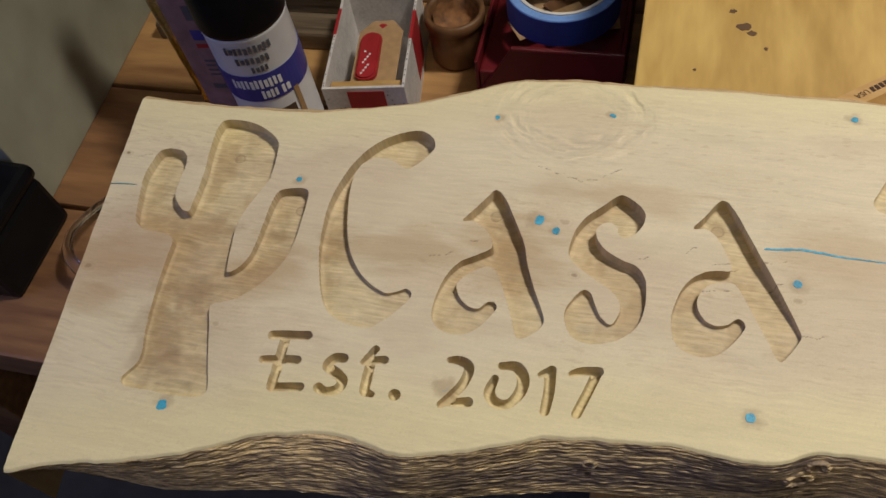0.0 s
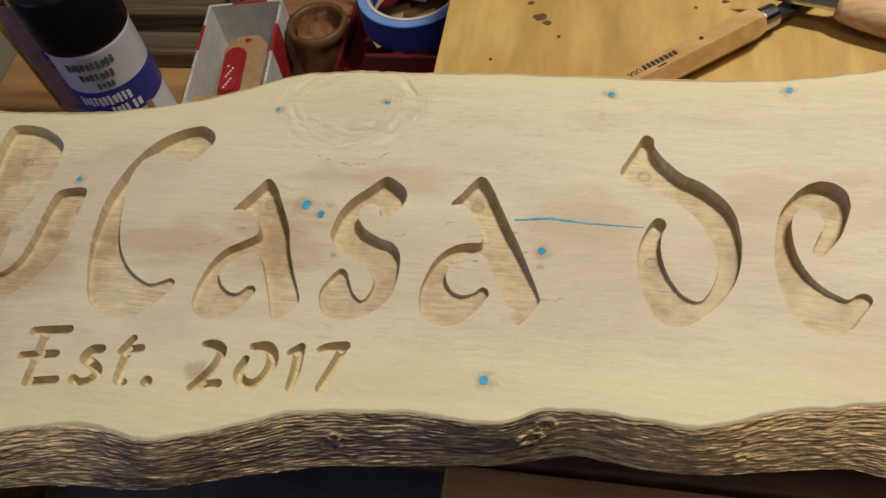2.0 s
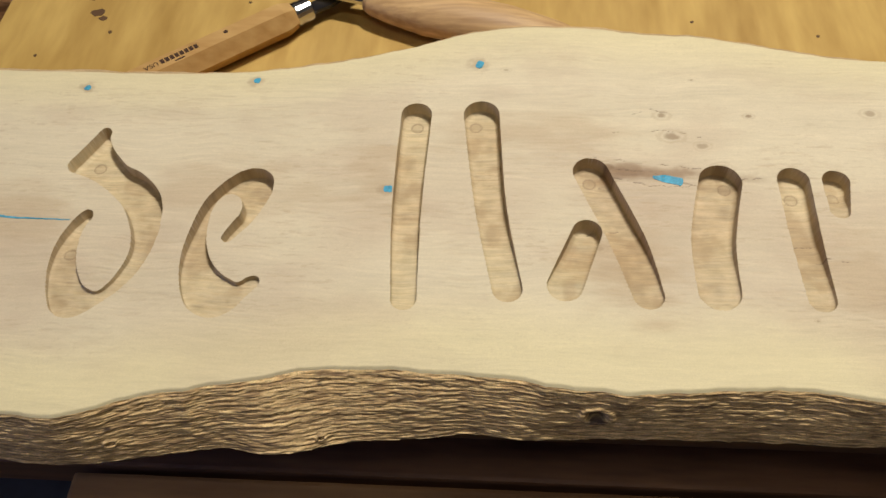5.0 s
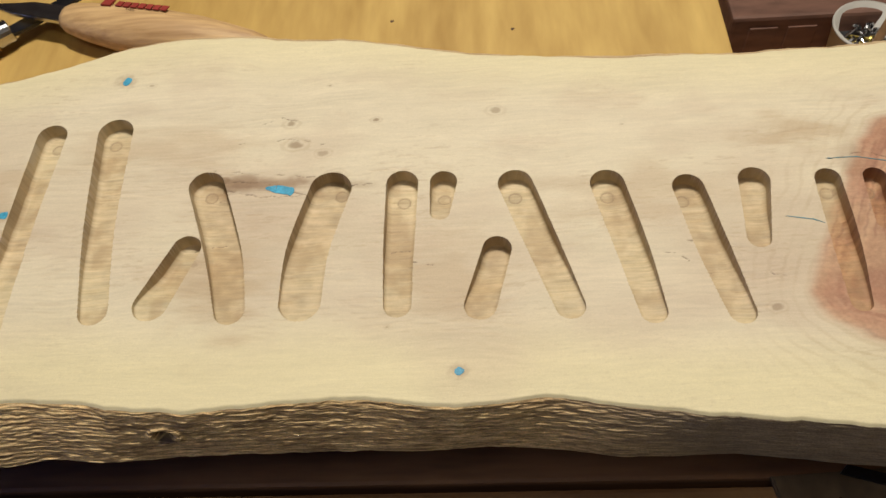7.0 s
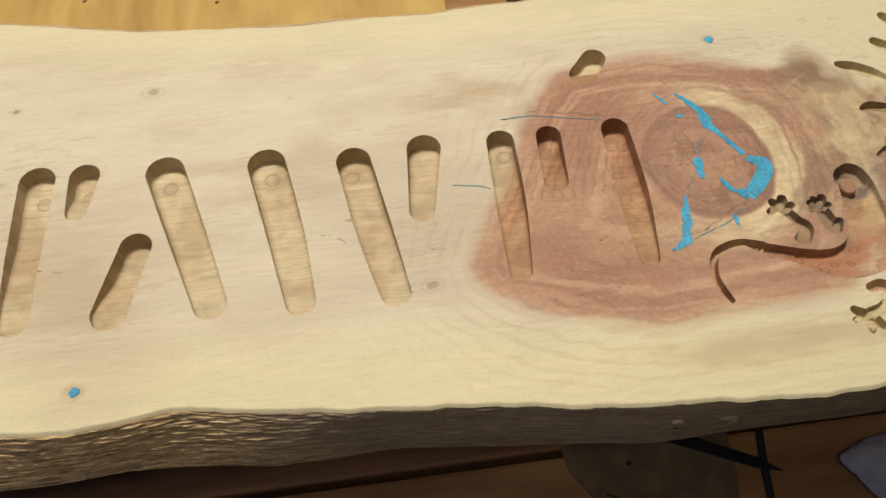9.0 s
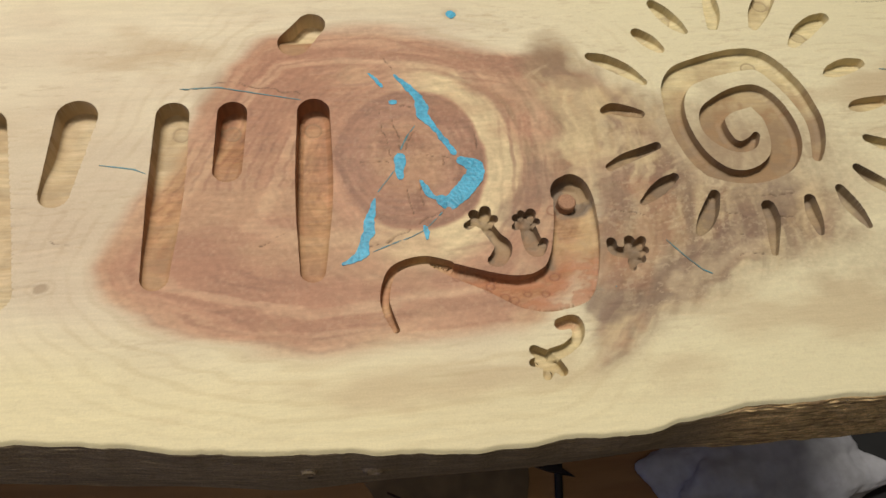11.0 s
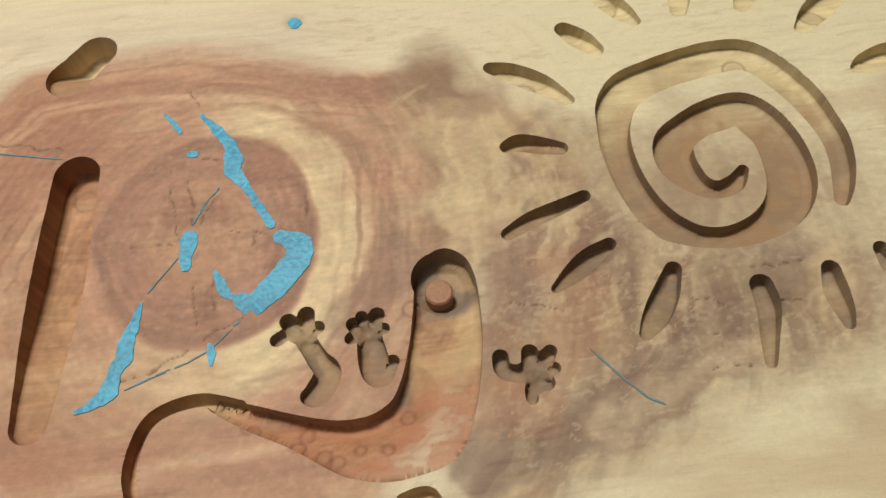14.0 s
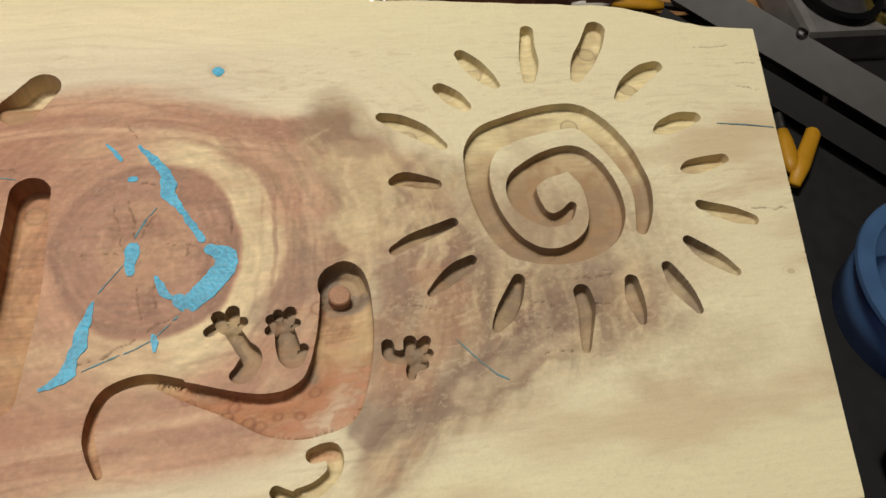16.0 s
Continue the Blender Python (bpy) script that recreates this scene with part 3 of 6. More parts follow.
TQ_Z = [(853.9, 542.8, 0.8), (867.3, 544.5, 1.2), (881.4, 543.2, 0.7), (903, 542.7, 0.4)]
TQ_AA = [(572.4, 537.7, 0.5), (577.9, 538.4, 0.9), (585.6, 538.8, 0.3)]
TQ_AB = [(959.4, 617.6, 1.4), (962, 617.1, 1.7)]
TQ_AC = [(1053.4, 628.7, 2.2), (1056.3, 627.6, 2)]
TQ_AD = [(1020.2, 560.2, 1.4), (1023.4, 560.2, 1.9)]
TQ_AE = [(1121.6, 568.3, 0.7), (1126, 567.5, 1.7), (1132.6, 565.9, 1.9)]
TQ_AF = [(1193, 492.5, 1.3), (1194.7, 490.5, 1.5)]
TQ_AG = [(1327.7, 571.3, 0.2), (1338.4, 571.4, 0.4), (1361.6, 565.8, 0.2)]
TQ_AH = [(1307.8, 546.5, 0.2), (1316.7, 544.7, 0.4), (1320.1, 543, 0.2)]
MOTTLE = [(1433, 484), (1443.9, 487), (1453, 492), (1463.2, 497), (1476, 503), (1490.7, 508), (1506, 512.7), (1510.3, 525.5), (1501.9, 531.7), (1492, 529.4), (1476.9, 529.6), (1467.6, 533), (1466.6, 547.7), (1458.7, 563.4), (1450.8, 570.2), (1438.5, 581.5), (1432.3, 577), (1430.2, 565.7), (1432.8, 552), (1436.9, 536.8), (1441.4, 525.1), (1439.7, 513)]
HEART = [(1312.3, 525.8), (1309.4, 518.4), (1310.9, 509.8), (1318.5, 502.6), (1333.8, 495.5), (1360.2, 488), (1382.2, 489.1), (1408.2, 490.9), (1421, 492.8), (1436.1, 511.6), (1440.7, 535.2), (1444.8, 558.9), (1439.3, 575.5), (1423.4, 582.1), (1385.4, 592.2), (1354.2, 590.2), (1342, 579.9), (1332.1, 563.6), (1322.1, 543.9), (1315.9, 533.7)]
PLUGS = [(709.6, 568.6), (749.2, 548.1), (837.6, 552.8), (625.6, 563.2), (664.7, 538.4), (903.1, 572.6), (906.2, 529.1), (1030, 597.3), (1054, 598), (1098.6, 569.5), (1149.5, 567.6), (1173.5, 563.2), (1188.7, 563.8), (1215, 563.5), (1248.9, 562.2), (1275.6, 559.1), (1327.3, 560.2), (1341.5, 559.7), (1364.5, 559.6), (1365.6, 582.4), (1455.8, 573.2), (1500.9, 573.6), (1477.4, 593.9), (1521.4, 585.4), (1513, 600.1)]
BACK = [(565, 590.3), (579.6, 589.6), (610.4, 588.6), (639.3, 589.6), (656, 590.7), (679.7, 595.5), (702.7, 601.5), (717.5, 607.3), (732, 614.1), (746.8, 619.9), (767.2, 622), (792.4, 622.1), (816.8, 622.3), (840.5, 622.7), (878.5, 622.4), (901.8, 621.7), (922.1, 621.2), (951.8, 622.5), (976.1, 625.8), (1000.3, 630.7)]
BACK += [(1024.6, 638.9), (1049.2, 648.3), (1073.5, 652.9), (1093.5, 651.8), (1106, 651.9), (1118.9, 648.5), (1148.5, 646.6), (1168.2, 642.7), (1177.9, 639.6), (1196.9, 634.8), (1227.1, 631.6), (1256.7, 628.2), (1283.9, 628.5), (1310.4, 626.6), (1328.6, 628.1), (1340.5, 627.6), (1366.1, 629.5), (1523.4, 617.2), (1538.2, 612.1), (1548.6, 607), (1567.5, 604.9)]
FRONT = [(592.3, 407), (611.5, 413.9), (632.9, 418.3), (653.1, 424.6), (672.4, 432.6), (683.7, 438.3), (704.2, 442.5), (716.9, 442.9), (734.6, 439.5), (748.1, 442.9), (763.3, 446.7), (772.3, 451), (783.4, 454.7), (800.3, 457.6), (827.4, 460.4), (842.1, 459.2), (858.2, 459.1), (870.1, 465.3), (885.6, 466.7), (899.4, 466.2), (911.2, 465.2), (925.6, 465.2), (946.1, 473.2), (964.5, 476.8), (983, 480.4), (999.5, 483.9), (1010.6, 485.4)]
FRONT += [(1028.8, 485.9), (1046.6, 484.8), (1064.1, 484.3), (1086.8, 481.3), (1102.9, 479.5), (1123.5, 481.3), (1137.9, 481.9), (1155.9, 482.9), (1173.8, 482.3), (1188, 479), (1204.6, 480.9), (1219.5, 482.5), (1229.9, 481.7), (1239.9, 478.7), (1256.6, 477), (1273, 474.8), (1297.6, 472.9), (1328, 468.3), (1358.3, 464.7), (1373.8, 463.8), (1389, 462.1), (1399.3, 461.2), (1414, 462.3), (1428.6, 462.5), (1443.5, 462.6), (1459.7, 465.7), (1470.5, 466.5), (1539.6, 466.8)]
BOTTOM = [(644.6, 417), (667.1, 421.2), (689.3, 425.4), (712, 427.5), (734.3, 429.1), (754.8, 434.9), (775.1, 440.5), (795.5, 445.4), (856.1, 452.8), (883.4, 459.5), (908.6, 456.6), (926.5, 457.2), (943.9, 460.4), (961.2, 464), (974.7, 465.6), (986.4, 463.1), (997.8, 464.1), (1013, 468.7), (1041.3, 471.6)]
BOTTOM += [(1055.9, 473.3), (1072.2, 471), (1095.1, 473.2), (1124, 473.2), (1152.5, 473.9), (1178.9, 473.3), (1203.1, 474.7), (1227, 472.9), (1244.8, 470), (1262.7, 469.7), (1280.1, 470.1), (1309.8, 466.8), (1329.6, 464.9), (1354, 461.1), (1379.7, 461.8), (1420.8, 461.5), (1437.1, 462.4), (1453.7, 463.3), (1469.8, 461.9)]

# ---- the carved slab ----
NU, NV = 2320, 440


def value_noise(x, y, seed=0):
    """Smooth random values from 0 to 1 on a plane, in unit cells."""
    xi, yi = np.floor(x).astype(np.int64), np.floor(y).astype(np.int64)
    fx, fy = x - xi, y - yi
    fx, fy = fx * fx * (3 - 2 * fx), fy * fy * (3 - 2 * fy)

    def cell(i, j):
        h = (i * 374761393 + j * 668265263 + seed * 974634777) & 0xFFFFFFFF
        h = ((h ^ (h >> 13)) * 1274126177) & 0xFFFFFFFF
        return ((h ^ (h >> 16)) & 0xFFFF) / 65535.0

    return (cell(xi, yi) * (1 - fx) + cell(xi + 1, yi) * fx) * (1 - fy) + (cell(xi, yi + 1) * (1 - fx) + cell(xi + 1, yi + 1) * fx) * fy


def fbm(x, y, seed=0, octaves=4):
    out, size, total = 0, 1.0, 0
    for k in range(octaves):
        out = out + size * value_noise(x * 2 ** k, y * 2 ** k, seed + 17 * k)
        total += size
        size *= 0.5
    return out / total


def step(a, b, x):
    t = np.clip((x - a) / (b - a), 0, 1)
    return t * t * (3 - 2 * t)


def smooth_line(points, x, width):
    """The height of an edge along x, its corners rounded over a width."""
    p = np.array(points)
    out = 0
    for k in (-1, -0.5, 0, 0.5, 1):
        out = out + np.interp(x + k * width, p[:, 0], p[:, 1])
    return out / 5


def closed_curve(points, n=5):
    p = np.array(points, float)
    a, b, c, d = np.roll(p, 1, 0), p, np.roll(p, -1, 0), np.roll(p, -2, 0)
    out = []
    for k in range(n):
        t = k / n
        out.append(0.5 * (2 * b + (c - a) * t * 0.9 + (2 * a - 5 * b + 4 * c - d) * t * t * 0.9 + (3 * b - a - 3 * c + d) * t ** 3 * 0.9))
    return np.stack(out, 1).reshape(-1, 2)


def inside_depth(outline, x, y):
    """How far points lie inside a closed outline (outside: minus)."""
    best, odd = np.full(x.shape, 1e9), np.zeros(x.shape, bool)
    for (ax, ay), (bx, by) in zip(outline, np.roll(outline, -1, 0)):
        dx, dy = bx - ax, by - ay
        t = np.clip(((x - ax) * dx + (y - ay) * dy) / (dx * dx + dy * dy + 1e-9), 0, 1)
        best = np.minimum(best, (x - ax - t * dx) ** 2 + (y - ay - t * dy) ** 2)
        odd ^= ((ay > y) != (by > y)) & (x < (bx - ax) * (y - ay) / (by - ay + 1e-12) + ax)
    return np.where(odd, 1, -1) * np.sqrt(best)


def stroke_depth(points, x, y):
    """How far points lie inside a stroke of (x, y, radius) (outside: minus)."""
    best = np.full(x.shape, -1e9)
    if len(points) == 1:
        points = [points[0], points[0]]
    for (ax, ay, ar), (bx, by, br) in zip(points, points[1:]):
        dx, dy = bx - ax, by - ay
        t = np.clip(((x - ax) * dx + (y - ay) * dy) / (dx * dx + dy * dy + 1e-9), 0, 1)
        best = np.maximum(best, ar + (br - ar) * t - np.hypot(x - ax - t * dx, y - ay - t * dy))
    return best


# columns stand closer together round the knot and the sun
ALONG = np.interp(np.linspace(0, 1, NU), [0, 0.645, 0.665, 1.0], [0, 0.765, 0.785, 1.0])
U, V = np.meshgrid(ALONG, np.linspace(0, 1, NV), indexing="ij")
LEFT, RIGHT = 592 + (565 - 592) * V, 1539 + (1567 - 1539) * V
LEFT = LEFT + 0.8 * (fbm(V * 14, V * 0, 3) - 0.5)
X = LEFT + (RIGHT - LEFT) * U
YF, YB = smooth_line(FRONT, X, 4), smooth_line(BACK, X, 5)
YF = YF + 1.6 * (fbm(X / 9, X * 0, 5) - 0.5)
YB = YB + 1.2 * (fbm(X / 8, X * 0 + 4, 6) - 0.5)
Y = YF + (YB - YF) * V
CUT = np.zeros_like(X)
MARKS = fbm(X / 7, Y / 0.9, 11, 3) - 0.5


def flowing(points, n=6):
    """A stroke whose centre line runs smoothly through its points."""
    if len(points) < 3:
        return points
    p = np.array([points[0], *points, points[-1]], float)
    out = []
    for a, b, c, d in zip(p, p[1:], p[2:], p[3:]):
        for k in range(n):
            t = k / n
            out.append(0.5 * (2 * b + (c - a) * t + (2 * a - 5 * b + 4 * c - d) * t * t + (3 * b - a - 3 * c + d) * t ** 3))
    return [tuple(v) for v in (*out, p[-1])]


def near(xs, ys, pad):
    return (X > min(xs) - pad) & (X < max(xs) + pad) & (Y > min(ys) - pad) & (Y < max(ys) + pad)


INSIDE, WALL = np.full_like(X, -9.0), np.full_like(X, 0.15)


def carve(m, s, depth, wall):
    """Adds a pocket: s says how far inside each point of the mask lies."""
    held = s > INSIDE[m]
    WALL[m] = np.where(held & (s > -1.5), wall, WALL[m])
    INSIDE[m] = np.maximum(INSIDE[m], s)
    CUT[m] = np.maximum(CUT[m], np.where(s > 0, depth, 0))


def carve_outline(points, depth, wall=0.15, rise=0.42, least=0.16):
    """A flat-bottomed pocket whose floor climbs towards its lower end."""
    line = closed_curve(points)
    m = near(line[:, 0], line[:, 1], 2)
    x, y = X[m], Y[m]
    s = inside_depth(line, x, y) + 0.2 * (fbm(x / 5, y / 5, 8, 2) - 0.5)
    low, high = line[:, 1].min(), line[:, 1].max()
    floor = least + (1 - least) * step(0, rise, (y - low) / (high - low))
    carve(m, s, depth * floor * (0.86 + 0.14 * step(0.3, 2.0, s)) + 0.8 * MARKS[m] * step(0.5, 2.0, s), wall)


def carve_stroke(points, depth, wall=0.15, fade=0.0, bowl=0.25):
    """A groove with a hollowed bottom."""
    points = flowing(points)
    xs, ys = [p[0] for p in points], [p[1] for p in points]
    m = near(xs, ys, max(p[2] for p in points) + 2)
    x, y = X[m], Y[m]
    s = stroke_depth(points, x, y) + 0.15 * (fbm(x / 5, y / 5, 9, 2) - 0.5)
    d = depth * (1 - bowl + bowl * step(0, 1.8, s)) * (1 - fade * (1 - step(0, 0.6, (y - min(ys)) / (max(ys) - min(ys) + 4))))
    carve(m, s, d + 0.3 * MARKS[m] * step(0.3, 1.5, s), wall)


for outline in (BIG_C, A_ONE, SMALL_S, A_TWO, SMALL_D, SMALL_E):
    carve_outline(outline, 6.4, 0.15, 0.75, 0.22)
carve_outline(CACTUS, 5.6, 0.15, 0.9, 0.3)
for stroke in (EST_E1, EST_E2, EST_E3, EST_E4, EST_S1, EST_T1, EST_T2, EST_T3, EST_DOT, EST_TWO, EST_TWO_B, EST_ZERO, EST_ONE, EST_ONE_B, EST_SEVEN, EST_SEVEN_B):
    carve_stroke(stroke, 5.2, 0.3, 0.25, 0.3)
for stroke in (BAR_ONE, BAR_TWO, BAR_THREE, BAR_FOUR, BAR_FIVE, BAR_SIX, BAR_SEVEN, BAR_EIGHT, BAR_NINE, BAR_TEN, BAR_ELEVEN, BAR_TWELVE, BAR_THIRTEEN, BAR_FOURTEEN, BAR_FIFTEEN, BAR_SIXTEEN):
    carve_stroke(stroke, 6.6, 0.15, 0.7)
carve_stroke(SPIRAL, 3.1)
carve_stroke(COIL, 3.0)
for ray in SUN_RAYS:
    carve_stroke([(a, b, 1.12 * r) for a, b, r in ray], 3.5, 0.2, 0.5)
line = closed_curve(LIZARD)
m = near(line[:, 0], line[:, 1], 2)
along = stroke_depth(flowing(TAIL), X[m], Y[m])
s = inside_depth(line, X[m], Y[m])
carve(m, s, np.maximum(3.6 * step(-9.5, 1.0, along), 2.6 * step(500, 524, Y[m])) * step(-0.5, 1.5, s) + 0.25, 0.15)
carve_stroke(TAIL[:7], 3.8)
HEAD = (1434.2, 529.5)
carve_stroke([(HEAD[0], HEAD[1] + 0.6, 5.6)], 5.2)
palm = FOOT_FOUR[-1]
for toe in FOOT_FOUR[:-1]:
    carve_stroke([toe, palm], 3.8, 0.2)
for strokes in (PAW_ONE, PAW_TWO, PAW_THREE, [LEG_FOUR]):
    for stroke in strokes:
        carve_stroke([(a, b, 1.12 * r) for a, b, r in stroke], 3.6, 0.2, 0.35)

SCALE_MARKS = [(1407.6, 502.8, 1.2), (1412, 500.9, 1.2), (1414.2, 499.7, 1.1), (1408.9, 505.1, 1.1), (1425.9, 506, 1.2), (1399.9, 506.7, 1.2), (1422.5, 500.8, 1), (1417.9, 501.4, 0.9), (1428.2, 524.7, 1.5)]
# round plug marks left on the pocket floors
PLUG = np.zeros_like(X)
for bx, by in PLUGS:
    m = near([bx], [by], 4)
    d = np.hypot(X[m] - bx, Y[m] - by)
    PLUG[m] = (CUT[m] > 0.5) * np.maximum(PLUG[m], np.maximum(step(0.45, 0.1, np.abs(d - 2.3)), 0.35 * step(2.3, 2.0, d)))
CUT += 0.3 * PLUG * (CUT > 0.5)

# drying cracks, thin and dark
CRACK = np.zeros_like(X)
CRACKS = [[(1383.3, 560.7), (1383.5, 554.7), (1386.4, 543.5)], [(1387.2, 560.2), (1389, 547.5)], [(1394.6, 556.8), (1392, 552.9), (1389.5, 547.5)], [(1399.1, 554), (1400.1, 541.8)], [(1410, 553.3), (1410.4, 547.4), (1410.1, 542.4)],
          [(1394.5, 544.3), (1405.6, 543.8)], [(1392.7, 536.7), (1393.9, 529.7), (1393.2, 524.3)], [(1389.5, 538.3), (1390.1, 526.8)], [(1398.5, 526.9), (1386.1, 519.8), (1377.7, 516.2)], [(1389.3, 563), (1392.7, 562)], [(1377.1, 544), (1384.5, 543.5)]]
CRACKS += [[(1486.3, 525.9), (1498.5, 525.7)], [(1475.4, 521.2), (1484.3, 519)], [(1476.3, 508), (1484.6, 508.5)], [(1445.9, 524), (1454.9, 520.9)], [(1473, 513.8), (1483.5, 512.8)], [(1492.1, 518.4), (1496.3, 519)], [(1386.8, 579.9), (1388.2, 575.1)], [(1541, 541), (1556, 541)], [(1548, 515), (1554, 511)], [(1545, 598), (1560, 598)], [(1550, 592), (1562, 591)], [(1552, 582), (1562, 581)]]
CRACKS += [[(763.6, 572.3), (771.2, 569.6), (776.7, 568.8)], [(776.1, 568.1), (782.2, 565.9), (788.9, 568.3), (798.5, 575.2)], [(727.2, 521.5), (739.6, 523.9)], [(739.9, 531), (746.5, 531.7)], [(809.4, 532.1), (815.5, 535.6)], [(825.9, 536.6), (829.9, 539.8)], [(832, 521.2), (841.9, 523.2)], [(867.2, 508.3), (875.6, 509)], [(854.7, 526.4), (860.6, 528)], [(836, 533), (850, 537), (862, 538)], [(579, 555), (586, 556)]]
CRACKS += [[(1100, 577), (1108, 577), (1116, 575), (1128, 574), (1142, 572)], [(1102, 568), (1112, 566), (1124, 564), (1138, 565)], [(1116, 600), (1122, 603), (1130, 602)], [(1122, 591), (1130, 592), (1142, 588)], [(1108, 590), (1118, 593)], [(1170, 541), (1180, 541)], [(1176, 533), (1186, 531)]]
CRACKS += [[(1264.6, 534.2), (1273.9, 529), (1279.5, 527.4)], [(1270.7, 538.8), (1276.4, 537.5)], [(1326.6, 571), (1341.5, 573), (1361.1, 568.3)], [(1348.9, 519.2), (1360.6, 525)], [(1108.2, 572.6), (1123.3, 570.2), (1139, 563.9)], [(1154, 567.1), (1163.1, 567.9)], [(1298.1, 523.9), (1303.6, 522.4)], [(1095, 545), (1108, 547)]]
for i, line in enumerate(CRACKS):
    xs, ys = [p[0] for p in line], [p[1] for p in line]
    m = near(xs, ys, 3)
    x, y = X[m], Y[m]
    wob, sway = 3.0 * (fbm(x / 4, y / 4, 30 + i, 4) - 0.5), 3.0 * (fbm(x / 4, y / 4, 80 + i, 4) - 0.5)
    s = stroke_depth([(a, b, 0.08) for a, b in line], x + wob, y + sway)
    CRACK[m] = np.maximum(CRACK[m], step(-0.16, 0.1, s) * step(0.36, 0.52, fbm(x / 2.2, y / 2.2, 60 + i, 2)))

# colour of the wood
YW = Y + 7 * (fbm(X / 34, Y / 20, 90, 3) - 0.5)
n_long = fbm(X / 70, YW / 6, 1)
n_fine = fbm(X / 22, YW / 0.9, 2, 3)
n_blot = fbm(X / 34, Y / 24, 4)
SAP, CREAM, PINK = np.array((0.635, 0.55, 0.405)), np.array((0.67, 0.585, 0.365)), np.array((0.49, 0.375, 0.275))


def blend(colour, other, f):
    return colour + (np.array(other) - colour) * np.clip(f, 0, 1)[..., None]


RGB = np.broadcast_to(SAP, (*X.shape, 3)).copy()
RGB = blend(RGB, CREAM, step(0.78, 1.0, V) * 0.8 + step(0.24, 0.06, V) * 0.9)
PINK_BLOBS = [(598, 500, 36, 26, 1.0), (588, 515, 26, 20, 0.7), (640, 485, 40, 40, 0.55), (755, 530, 70, 34, 0.35), (850, 520, 70, 34, 0.45), (935, 540, 60, 40, 0.25), (1015, 548, 26, 34, 0.45), (1120, 562, 46, 26, 0.6), (1120, 540, 26, 22, 0.55),
              (1205, 500, 30, 20, 0.4), (1250, 520, 60, 30, 0.25), (1315, 520, 30, 30, 0.5), (1535, 530, 34, 14, 0.45), (775, 595, 34, 22, 0.3), (690, 540, 60, 40, 0.3), (1180, 540, 60, 40, 0.35), (1060, 560, 50, 40, 0.3), (990, 500, 60, 30, 0.25), (1290, 540, 40, 40, 0.4)]
for bx, by, rx, ry, f in PINK_BLOBS:
    d = np.hypot((X - bx) / rx, (Y - by) / ry) + 0.9 * (n_blot - 0.5)
    RGB = blend(RGB, PINK, f * step(1.15, 0.2, d))
soft = fbm(X / 26, Y / 13, 14, 5)
RGB = blend(RGB, PINK, 0.30 * step(0.45, 0.75, soft) * step(0.0, 0.25, V) * step(1.0, 0.82, V))
RGB = blend(RGB, (0.52, 0.45, 0.31), 0.16 * step(0.5, 0.8, fbm(X / 44, Y / 13, 15, 5)))
RGB *= (1 + 0.05 * (n_long - 0.5) * 2 + 0.03 * (n_fine - 0.5) * 2 + 0.05 * (fbm(X / 9, YW / 1.3, 16, 3) - 0.5) + 0.04 * (fbm(X / 2.4, YW / 0.7, 18, 2) - 0.5))[..., None]
wave = fbm(X / 16, YW / 0.55, 91, 2) - 0.5
patchy = step(0.42, 0.62, fbm(X / 42, Y / 18, 92, 3)) * step(0.03, 0.2, V) * step(1.0, 0.86, V)
RGB *= (1 + (0.03 + 0.11 * patchy) * wave)[..., None]
RGB = blend(RGB, (0.665, 0.602, 0.40), 0.8 * step(1395, 1480, X))
torn = step(0.60, 0.70, fbm(X / 7, YW / 0.8, 93, 2)) * step(0.5, 0.64, fbm(X / 30, Y / 16, 94, 3)) * step(0.05, 0.2, V) * step(1.0, 0.9, V)
RGB = blend(RGB, (0.47, 0.36, 0.24), 0.18 * torn)
pores = step(0.70, 0.78, fbm(X / 1.6, YW / 0.5, 95, 2)) * step(0.4, 0.6, fbm(X / 60, Y / 24, 96, 3))
RGB = blend(RGB, (0.38, 0.28, 0.18), 0.12 * pores)
fleck = step(0.66, 0.76, fbm(X / 5, Y / 0.9, 19, 3)) * step(0.48, 0.66, fbm(X / 38, Y / 22, 20, 3)) * step(0.05, 0.2, V) * step(1.0, 0.9, V)
RGB = blend(RGB, (0.40, 0.29, 0.18), 0.3 * fleck)
# heartwood round the branch knot
line = closed_curve(HEART)
m = near(line[:, 0], line[:, 1], 60)
reach = np.full_like(X, -99.0)
reach[m] = inside_depth(line, X[m] + 7 * (n_blot[m] - 0.5), Y[m] + 7 * (n_long[m] - 0.5))
heart = step(-2.5, 3.5, reach)
PITH = (1391.5, 544.6)
ang = np.arctan2(Y - PITH[1], X - PITH[0])
rad = np.hypot(X - PITH[0], (Y - PITH[1]) * 0.88) * (1 + 0.12 * (fbm(np.cos(ang) * 2 + 5, np.sin(ang) * 2 + 5, 21) - 0.5)) + 1.2 * (fbm(X / 11, Y / 11, 22) - 0.5)
rings = 0.5 + 0.5 * np.sin(rad * 3.0 + 9 * fbm(rad / 7, ang * 0.5, 23))
wide = fbm(rad / 6, ang * 0.4, 24)
RED_A, RED_B, PALE = np.array((0.45, 0.252, 0.16)), np.array((0.27, 0.13, 0.085)), np.array((0.65, 0.515, 0.31))
hc = blend(np.broadcast_to(RED_A, (*X.shape, 3)), RED_B, 0.34 * rings * step(0.35, 0.7, fbm(rad / 5, ang * 1.2, 29)) + 0.5 * step(0.42, 0.72, wide) * step(34, 24, rad))
